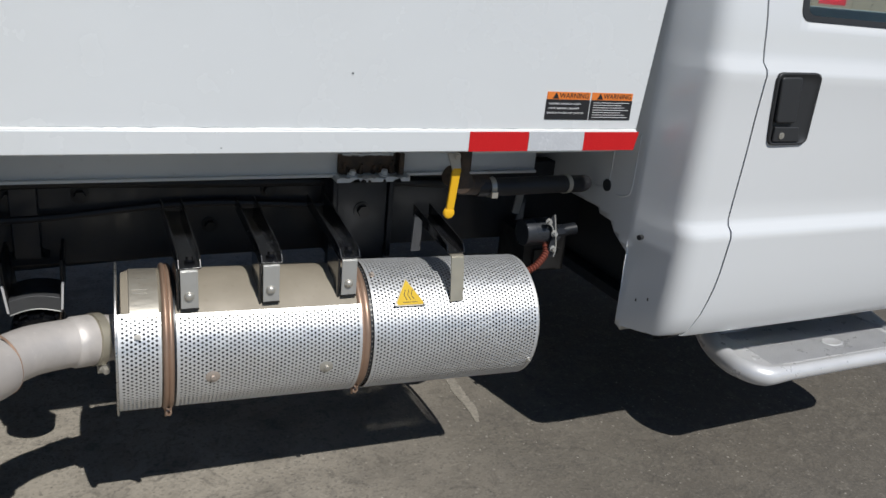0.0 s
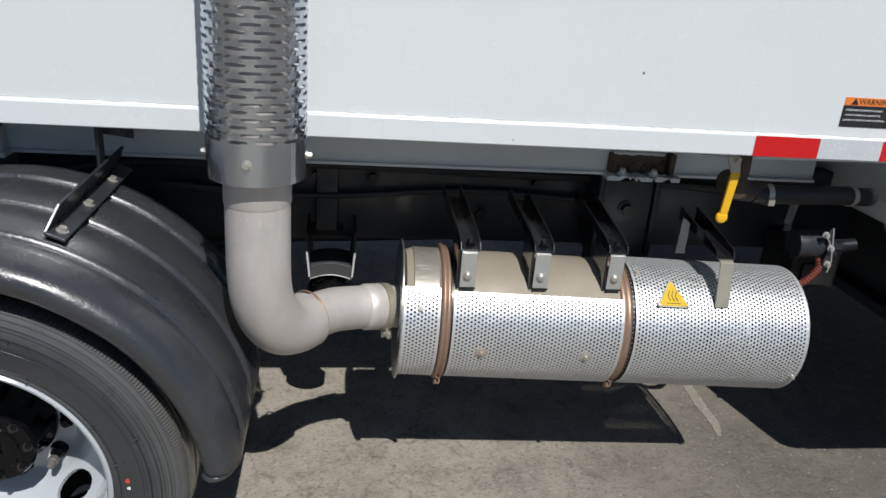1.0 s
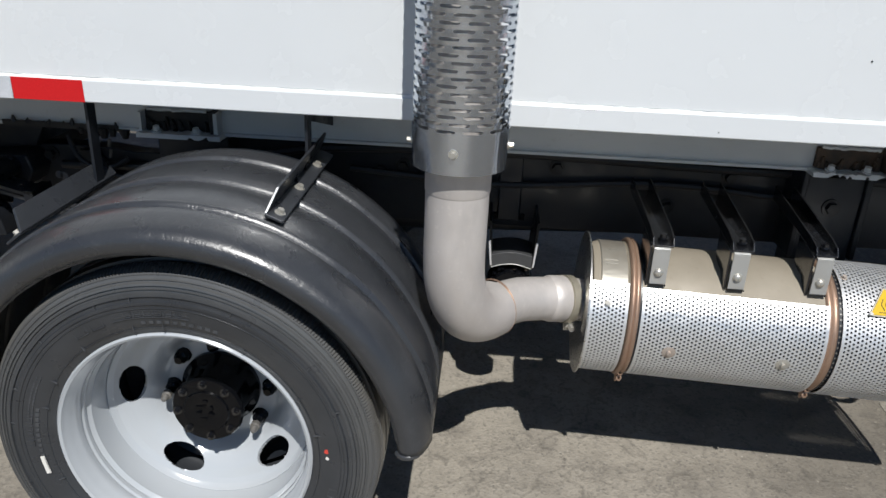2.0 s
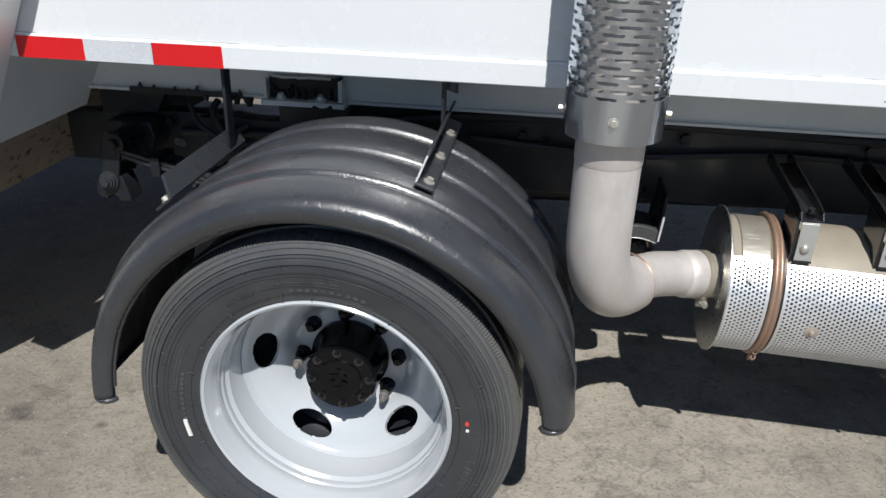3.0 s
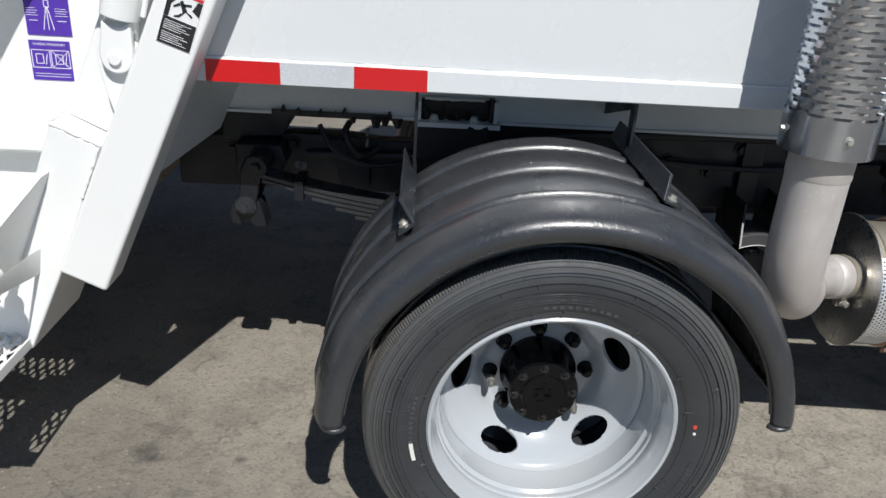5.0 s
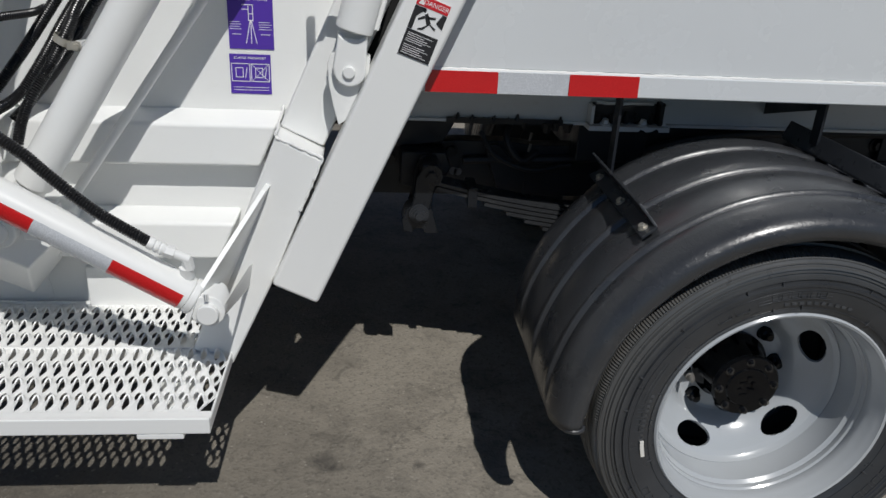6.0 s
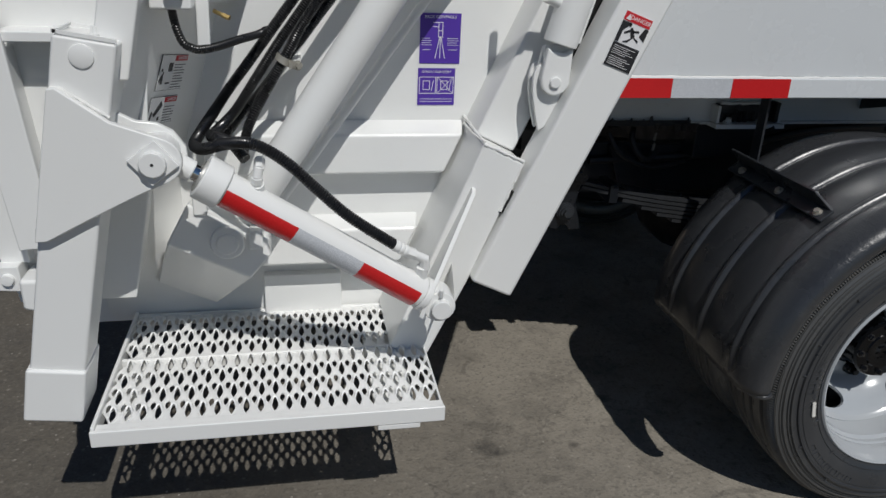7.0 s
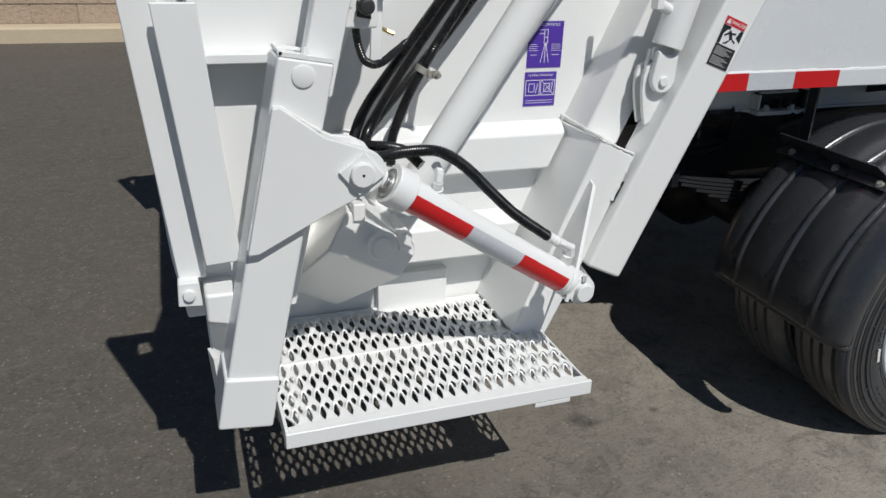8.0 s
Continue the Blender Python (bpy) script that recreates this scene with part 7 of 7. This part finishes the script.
prism(bm, [(-1.996, 0.397), (-1.887, 0.384), (-1.866, 0.499), (-1.974, 0.512)], -0.287, -0.168)
part("arm_foot", bm, WHITE_GATE, arm, "capped lower end of the arm", bevel=0.006)
bm = B()
for pts_ in ([(-1.836, 1.136), (-1.738, 1.120), (-1.738, 1.126), (-1.836, 1.142)],):
    prism(bm, pts_, -0.279, -0.274)
    prism(bm, pts_, -0.181, -0.176)
slab(bm, [(-1.834, -0.279, 1.139), (-1.834, -0.176, 1.139), (-1.829, -0.176, 1.138), (-1.829, -0.279, 1.138)], 0.006)
part("tube_edge", bm, WHITE_GATE, arm, "raised edges of the open tube end", whole=True)
bm = B()
bolt(bm, (-1.781, -0.235, 1.126), (0.1, 0, 1), 0.006, 0.016)
part("cap_bolt", bm, WHITE_GATE, arm, "small painted bolt on the cap")
for pts_ in ([(-1.850, 1.046), (-1.836, 1.047), (-1.762, 0.996)], [(-1.908, 0.779), (-1.803, 0.822)], [(-1.910, 0.785), (-1.852, 1.044)]):
    bm = B()
    line = resample([(x, -0.2825, z) for x, z in pts_], 0.006)
    sweep(bm, [p + Vector([random.uniform(-0.0008, 0.0008) for _ in range(3)]) for p in line], [0.0030 + random.uniform(-0.0008, 0.001) for _ in line], 7)
    part("weld_bead", bm, WELD, arm, "painted weld bead")
bm = B()
lathe(bm, [(0.001, -0.0052), (0.0178, -0.0052), (0.0198, -0.0042), (0.0202, -0.002), (0.0202, 0.01)], (-1.7945, -0.279, 1.099), (0, 1, 0), 28)
part("arm_pin", bm, WHITE_GATE, arm, "round painted pin head")
bm = B()
tip = [(-1.697 + 0.048 * math.cos(radians(a)), 0.922 + 0.044 * math.sin(radians(a))) for a in range(75, -61, -15)]
prism(bm, [(-1.912, 0.776), (-1.853, 1.048), (-1.84, 1.05), (-1.762, 0.992)] + tip + [(-1.727, 0.861), (-1.803, 0.823), (-1.89, 0.777)], -0.298, -0.283)
part("gusset_plate", bm, WHITE_GATE, arm, "large white triangular gusset plate", bevel=0.003)
bm = B()
prism(bm, [(-1.912, 0.776), (-1.853, 1.0), (-1.78, 1.0), (-1.757, 0.987), (-1.735, 0.976), (-1.70, 0.972), (-1.672, 0.957), (-1.652, 0.928), (-1.650, 0.908), (-1.727, 0.861), (-1.803, 0.823)], -0.222, -0.208)
part("gusset_plate", bm, WHITE_GATE, arm, "rear gusset plate", bevel=0.003)
bm = B()
s = 0.040
c = Vector((-1.697, 0.921))
sq = [(c.x + s * math.cos(radians(a)) * 1.1, c.y + s * math.sin(radians(a)) * 1.05) for a in (83, -7, -97, -187)]
prism(bm, sq, -0.306, -0.298)
part("pin_plate", bm, WHITE_GATE, arm, "square retaining plate", bevel=0.002)
bm = B()
rod(bm, (-1.697, -0.318, 0.921), (-1.697, -0.16, 0.921), 0.0235, seg=12)
part("pivot_pin", bm, WHITE_GATE, arm, "pivot pin with dark centre", bevel=0.003)
bm = B()
rod(bm, (-1.697, -0.3187, 0.922), (-1.697, -0.3175, 0.922), 0.0028, seg=10)
part("grease_hole", bm, PRINT_BLACK, arm)
bm = B()
prism(bm, [(-1.80, 1.05), (-1.735, 1.05), (-1.46, 2.25), (-1.54, 2.25)], -0.235, -0.19)
part("upper_link", bm, WHITE_GATE, arm, "white link bar rising from the arm", bevel=0.004)
# plate added out of view to cast shade on the hopper wall
bm = B()
prism(bm, [(-1.70, 1.43), (-1.545, 1.43), (-1.530, 1.50), (-1.497, 1.57), (-1.480, 1.66), (-1.38, 2.25), (-1.55, 2.25)], -0.29, -0.278)
part("side_shield", bm, WHITE_GATE, gate, "unseen white plate added to shade the hopper wall", bevel=0.003)

# ---- striped cylinder between arm and column ----
A = Vector((-1.697, -0.243, 0.922))
C = Vector((-1.169, -0.218, 0.583))
D = (C - A).normalized()


def on(x):
    return A + D * ((x - A.x) / D.x)


bm = B()
rod(bm, on(-1.61), on(-1.205), 0.0345, seg=48)
slide = part("slide_cylinder", bm, WHITE_GATE, truck, "white hydraulic cylinder with red and white reflective tape", bevel=0.003)
bm = B()
rod(bm, on(-1.628), on(-1.588), 0.044, seg=40)
rod(bm, on(-1.205), on(-1.192), 0.037, seg=40)
part("gland", bm, WHITE_GATE, slide, "thick cylinder end gland", bevel=0.004)
bm = B()
lathe(bm, [(0.014, 0.0), (0.014, -0.003), (0.020, -0.0035), (0.021, -0.0012), (0.028, -0.0012), (0.029, -0.003), (0.0315, -0.003), (0.032, 0.0)], on(-1.628), D, 36, close=True)
part("wiper_ring", bm, STEEL_DULL, slide, "grey wiper seal round the rod")
bm = B()
rod(bm, on(-1.668), on(-1.628), 0.0155, seg=24)
part("rod", bm, CHROME, slide, "bare chromed piston rod")
bm = B()
rod(bm, on(-1.70), on(-1.641), 0.0205, seg=24)
rod(bm, (-1.697, -0.282, 0.922), (-1.697, -0.19, 0.922), 0.036, seg=28)
part("rod_eye", bm, WHITE_GATE, slide, bevel=0.003)
bm = B()
rod(bm, (-1.167, -0.247, 0.582), (-1.167, -0.185, 0.582), 0.034, seg=28)
rod(bm, on(-1.2), on(-1.175), 0.028, seg=20)
part("base_eye", bm, WHITE_GATE, slide, bevel=0.003)
bm = B()
rod(bm, (-1.165, -0.262, 0.580), (-1.165, -0.15, 0.580), 0.0215, seg=24)
rod(bm, (-1.166, -0.252, 0.607), (-1.166, -0.252, 0.625), 0.005, seg=8)
part("base_pin", bm, WHITE_GATE, slide, "pin head with grease nipple", bevel=0.003)
# reflective tape round the lower front of the barrel
n0 = Vector((0, -1, 0)) - D * Vector((0, -1, 0)).dot(D)
n0.normalize()
n1 = D.cross(n0)
if n1.z < 0:
    n1 = -n1
for xa, xb, m_ in ((-1.586, -1.459, TAPE_RED), (-1.459, -1.334, TAPE_WHITE), (-1.334, -1.214, TAPE_RED)):
    bm = B()
    p, q = on(xa), on(xb)
    R = 0.0352
    n = 12
    for i in range(n):
        t0, t1 = radians(-66 + 84 * i / n), radians(-66 + 84 * (i + 1) / n)
        pts = [o + R * (math.cos(t) * n0 + math.sin(t) * n1) for o, t in ((p, t0), (q, t0), (q, t1), (p, t1))]
        bm.faces.new([bm.verts.new(v_) for v_ in pts])
    bmesh.ops.remove_doubles(bm, verts=bm.verts, dist=1e-5)
    part("reflective_tape", bm, m_, slide, "red reflective tape" if m_ is TAPE_RED else "silver-white reflective tape", angle=60)
# port fittings
bm = B()
p = on(-1.545) + n1 * 0.033
rod(bm, p, p + Vector((0.0, -0.005, 0.008)), 0.0145, 0.0135, seg=18)
rod(bm, p + Vector((0.0, -0.005, 0.008)), p + Vector((0.001, -0.009, 0.022)), 0.0115, seg=6)
rod(bm, p + Vector((0.001, -0.009, 0.02)), p + Vector((0.005, -0.006, 0.040)), 0.0088, seg=14)
rod(bm, p + Vector((0.005, -0.008, 0.036)), p + Vector((0.006, 0.022, 0.047)), 0.0108, seg=6)
p2 = on(-1.222) + n1 * 0.033
rod(bm, p2, p2 + Vector((0.0, -0.008, 0.026)), 0.013, seg=16)
rod(bm, p2 + Vector((0.006, -0.008, 0.02)), p2 + Vector((0.002, -0.012, 0.048)), 0.0115, seg=6)
rod(bm, p2 + Vector((0.008, -0.012, 0.042)), p2 + Vector((-0.022, -0.016, 0.058)), 0.0095, seg=14)
rod(bm, p2 + Vector((-0.018, -0.016, 0.056)), p2 + Vector((-0.034, -0.018, 0.064)), 0.0125, seg=6)
part("port_fitting", bm, WHITE_GATE, slide, "painted hydraulic elbow fittings", bevel=0.001)
PORT = p2 + Vector((-0.034, -0.018, 0.064))
bm = B()
fdir = Vector((-0.028, -0.004, 0.018))
lathe(bm, [(0.0115, 0.0), (0.0125, 0.003), (0.0125, 0.007), (0.0105, 0.009), (0.0105, 0.011), (0.0122, 0.013), (0.0122, 0.017), (0.0105, 0.019), (0.0105, 0.021), (0.0122, 0.023), (0.0122, 0.027), (0.0112, 0.0335)], PORT, fdir, 18)
part("hose_ferrule", bm, WHITE_GATE, slide, "white-painted crimped hose ferrule")
# triangular ears that hold the base pin
bm = B()
slab(bm, [(-1.063, -0.060, 0.785), (-1.070, -0.092, 0.780), (-1.190, -0.250, 0.610), (-1.207, -0.250, 0.560), (-1.168, -0.060, 0.545)], 0.010)
slab(bm, [(-1.105, -0.060, 0.60), (-1.112, -0.085, 0.60), (-1.135, -0.235, 0.592), (-1.142, -0.235, 0.562), (-1.115, -0.060, 0.545)], 0.010)
part("cylinder_ear", bm, WHITE_GATE, gate, "triangular white mounting ears", bevel=0.003)

# ---- hydraulic hoses ----


def hose(points, r=0.0142, label="black corrugated hydraulic hose sleeve"):
    bm = B()
    sweep(bm, resample(smooth_path(points, 14), 0.0013), r, 14, r * 0.17)
    return part("hydraulic_hose", bm, LOOM, truck, label, angle=50)


hose([(-1.09, 0.05, 1.65), (-1.28, 0.055, 1.39), (-1.471, 0.06, 1.137), (-1.547, 0.06, 1.036), (-1.587, 0.055, 0.985), (-1.620, 0.035, 0.940), (-1.648, -0.02, 0.904), (-1.655, -0.08, 0.893), (-1.632, -0.135, 0.899), (-1.585, -0.195, 0.925), (-1.537, -0.240, 0.938), (-1.499, -0.246, 0.923), (-1.458, -0.246, 0.891), (-1.417, -0.247, 0.850), (-1.353, -0.247, 0.790), PORT + Vector((-0.026, -0.003, 0.017))], 0.0122)
hose([(-1.05, 0.08, 1.65), (-1.25, 0.08, 1.39), (-1.438, 0.08, 1.136), (-1.48, 0.08, 1.079), (-1.532, 0.08, 1.002), (-1.582, 0.06, 0.930), (-1.612, 0.01, 0.906), (-1.622, -0.06, 0.906), (-1.608, -0.12, 0.918), (-1.575, -0.17, 0.920), (-1.548, -0.20, 0.896)], 0.0118)
hose([(-1.06, 0.035, 1.65), (-1.25, 0.035, 1.38), (-1.42, 0.035, 1.135), (-1.456, 0.040, 1.074), (-1.505, 0.035, 0.991), (-1.538, 0.01, 0.937), (-1.557, -0.005, 0.893), (-1.565, -0.03, 0.845)], 0.0118)
hose([(-1.0, 0.062, 1.65), (-1.215, 0.06, 1.37), (-1.40, 0.062, 1.13), (-1.452, 0.085, 1.062), (-1.51, 0.10, 0.985), (-1.57, 0.095, 0.915), (-1.61, 0.07, 0.87)], 0.0115)
hose([(-1.668, -0.135, 1.185), (-1.666, -0.135, 1.160), (-1.661, -0.135, 1.129), (-1.651, -0.135, 1.102), (-1.637, -0.130, 1.092), (-1.623, -0.120, 1.088), (-1.595, -0.085, 1.089), (-1.557, -0.020, 1.094), (-1.523, 0.040, 1.097), (-1.505, 0.06, 1.105)], 0.0085, "black corrugated loom from the control box")
bm = B()
cdir = Vector((0.35, 0.05, 0.9)).normalized()
rings = []
for h_ in (-0.0075, 0.0075):
    for rr in (1.0, 1.09):
        rings.append([bm.verts.new(Vector((-1.4735, 0.038, 1.046)) + cdir * h_ + Vector((0.0135 * rr * math.cos(t), 0.0135 * rr * math.sin(t), -0.008 * math.cos(t) * rr))) for t in [2 * math.pi * q / 28 for q in range(28)]])
for ra, rb in ((0, 1), (1, 3), (3, 2), (2, 0)):
    for q in range(28):
        w = (q + 1) % 28
        bm.faces.new((rings[ra][q], rings[ra][w], rings[rb][w], rings[rb][q]))
box(bm, -1.462, -1.438, 0.026, 0.034, 1.028, 1.044)
bolt(bm, (-1.444, 0.026, 1.036), (0.3, -1, 0), 0.007, 0.014)
part("hose_clamp", bm, ZINC, truck, "bright metal hose clamp")
bm = B()
box(bm, -1.452, -1.436, 0.034, 0.143, 1.029, 1.043)
part("clamp_stay", bm, WHITE_GATE, truck)

# ---- control box ----
bm = B()
box(bm, -1.702, -1.628, -0.160, -0.04, 1.163, 1.42)
ctl = part("control_box", bm, WHITE_GATE, truck, "white control box with a black knob", bevel=0.005)
bm = B()
lathe(bm, [(0.001, -0.03), (0.012, -0.029), (0.016, -0.022), (0.016, -0.012), (0.011, -0.008), (0.011, 0.0)], (-1.655, -0.160, 1.205), (0, 1, 0), 24)
prism(bm, [(-1.670, 1.185), (-1.642, 1.18), (-1.642, 1.215), (-1.670, 1.215)], -0.165, -0.159)
part("knob", bm, HANDLE_PLASTIC, ctl, "black rubber push knob", bevel=0.002)
f = Face((-1.700, -0.1605, 1.172), (1, 0, 0), (0, 0, 1))
f.patch("text_plate", PRINT_WHITE, ctl, [rect(0.0, 0.022, 0.03, 0.12)], 0.001)
for i in range(3):
    f.patch("text_bar", PRINT_BLACK, ctl, [rect(0.004 + i * 0.005, 0.006 + i * 0.005, 0.036, 0.11)], 0.0018)
bm = B()
for x, z in ((-1.584, 1.146),):
    rod(bm, (x, -0.065, z), (x + 0.014, -0.07, z - 0.005), 0.0052, seg=6)
    rod(bm, (x, -0.065, z), (x - 0.016, -0.06, z + 0.007), 0.004, seg=10)
part("brass_fitting", bm, BRASS, truck, "small brass hose fittings")
bm = B()
prism(bm, [(-1.630, 1.088), (-1.606, 1.088), (-1.596, 1.45), (-1.620, 1.45)], -0.105, -0.095)
part("guard_bar", bm, WHITE_GATE, gate, "narrow white upright beside the box", bevel=0.003)

bm = B()
lo_, hi_ = [[bm.verts.new((x, y, z)) for x, y in ((-1.66, 0.150), (-1.541, 0.150), (-1.573, 0.014), (-1.605, -0.06), (-1.66, -0.06))] for z in (1.166, 1.175)]
bm.faces.new(hi_)
bm.faces.new(lo_[::-1])
for i in range(5):
    bm.faces.new((lo_[i], lo_[(i + 1) % 5], hi_[(i + 1) % 5], hi_[i]))
part("fitting_shelf", bm, WHITE_GATE, gate, "small white shelf that carries the brass fittings", bevel=0.002)

# ---- marks on the ground ----
bm = B()
random.seed(3)
path = smooth_path([(1.892, 0.70), (1.886, 0.628), (1.875, 0.50), (1.876, 0.405), (1.859, 0.325)], 10)
for i, (p, q) in enumerate(zip(path, path[1:])):
    w = 0.006 + 0.013 * math.sin(math.pi * (i + 1.5) / (len(path) + 1)) * random.uniform(0.7, 1.2)
    slab(bm, [(p[0] - w, p[1], 0.0012), (p[0] + w, p[1], 0.0012), (q[0] + w, q[1], 0.0012), (q[0] - w, q[1], 0.0012)], 0.0012)
m_ = Mat("chalky_scuff", (0.31, 0.282, 0.235), 0.9)
m_.tint(m_.ramp(m_.noise(60, 5), 0.36, 0.58, 0, 1), (0.22, 0.20, 0.168))
tagged(part("ground_scuff", bm, m_.m, None, whole=True), "pale chalky scuff on the asphalt", "scuff", kind="structure")

# ---- blocks of the wall, last ----
bm = B()
box(bm, 0.006, 0.484, 0.0, 0.05, 0.006, 0.239)
bmesh.ops.subdivide_edges(bm, edges=bm.edges, cuts=1)
for v_ in bm.verts:
    if v_.co.y < 0.01:
        edge = v_.co.x < 0.02 or v_.co.x > 0.47 or v_.co.z < 0.02 or v_.co.z > 0.225
        v_.co.y = 0.022 if edge else 0.004
blk = bpy.data.meshes.new("block")
bm.to_mesh(blk)
bm.free()
blk.materials.append(BLOCK)
rest_v, rest_f = [], []
for row in range(8):
    for colm in range(73):
        x = -21.58 + colm * 0.49 + (0.245 if row % 2 else 0)
        z = 0.15 + row * 0.245
        if -9.0 <= x <= 4.0:
            ob = new("block", blk)
            ob.parent = wall
            ob.location = (x, 8.338, z)
        else:
            n = len(rest_v)
            rest_v += [(x + vx.co.x, 8.338 + vx.co.y, z + vx.co.z) for vx in blk.vertices]
            rest_f += [[n + i for i in p.vertices] for p in blk.polygons]
rest = part("far_blocks", grid_mesh(rest_v, rest_f, "far_blocks"), BLOCK, wall)
tagged(rest, kind="stuff")
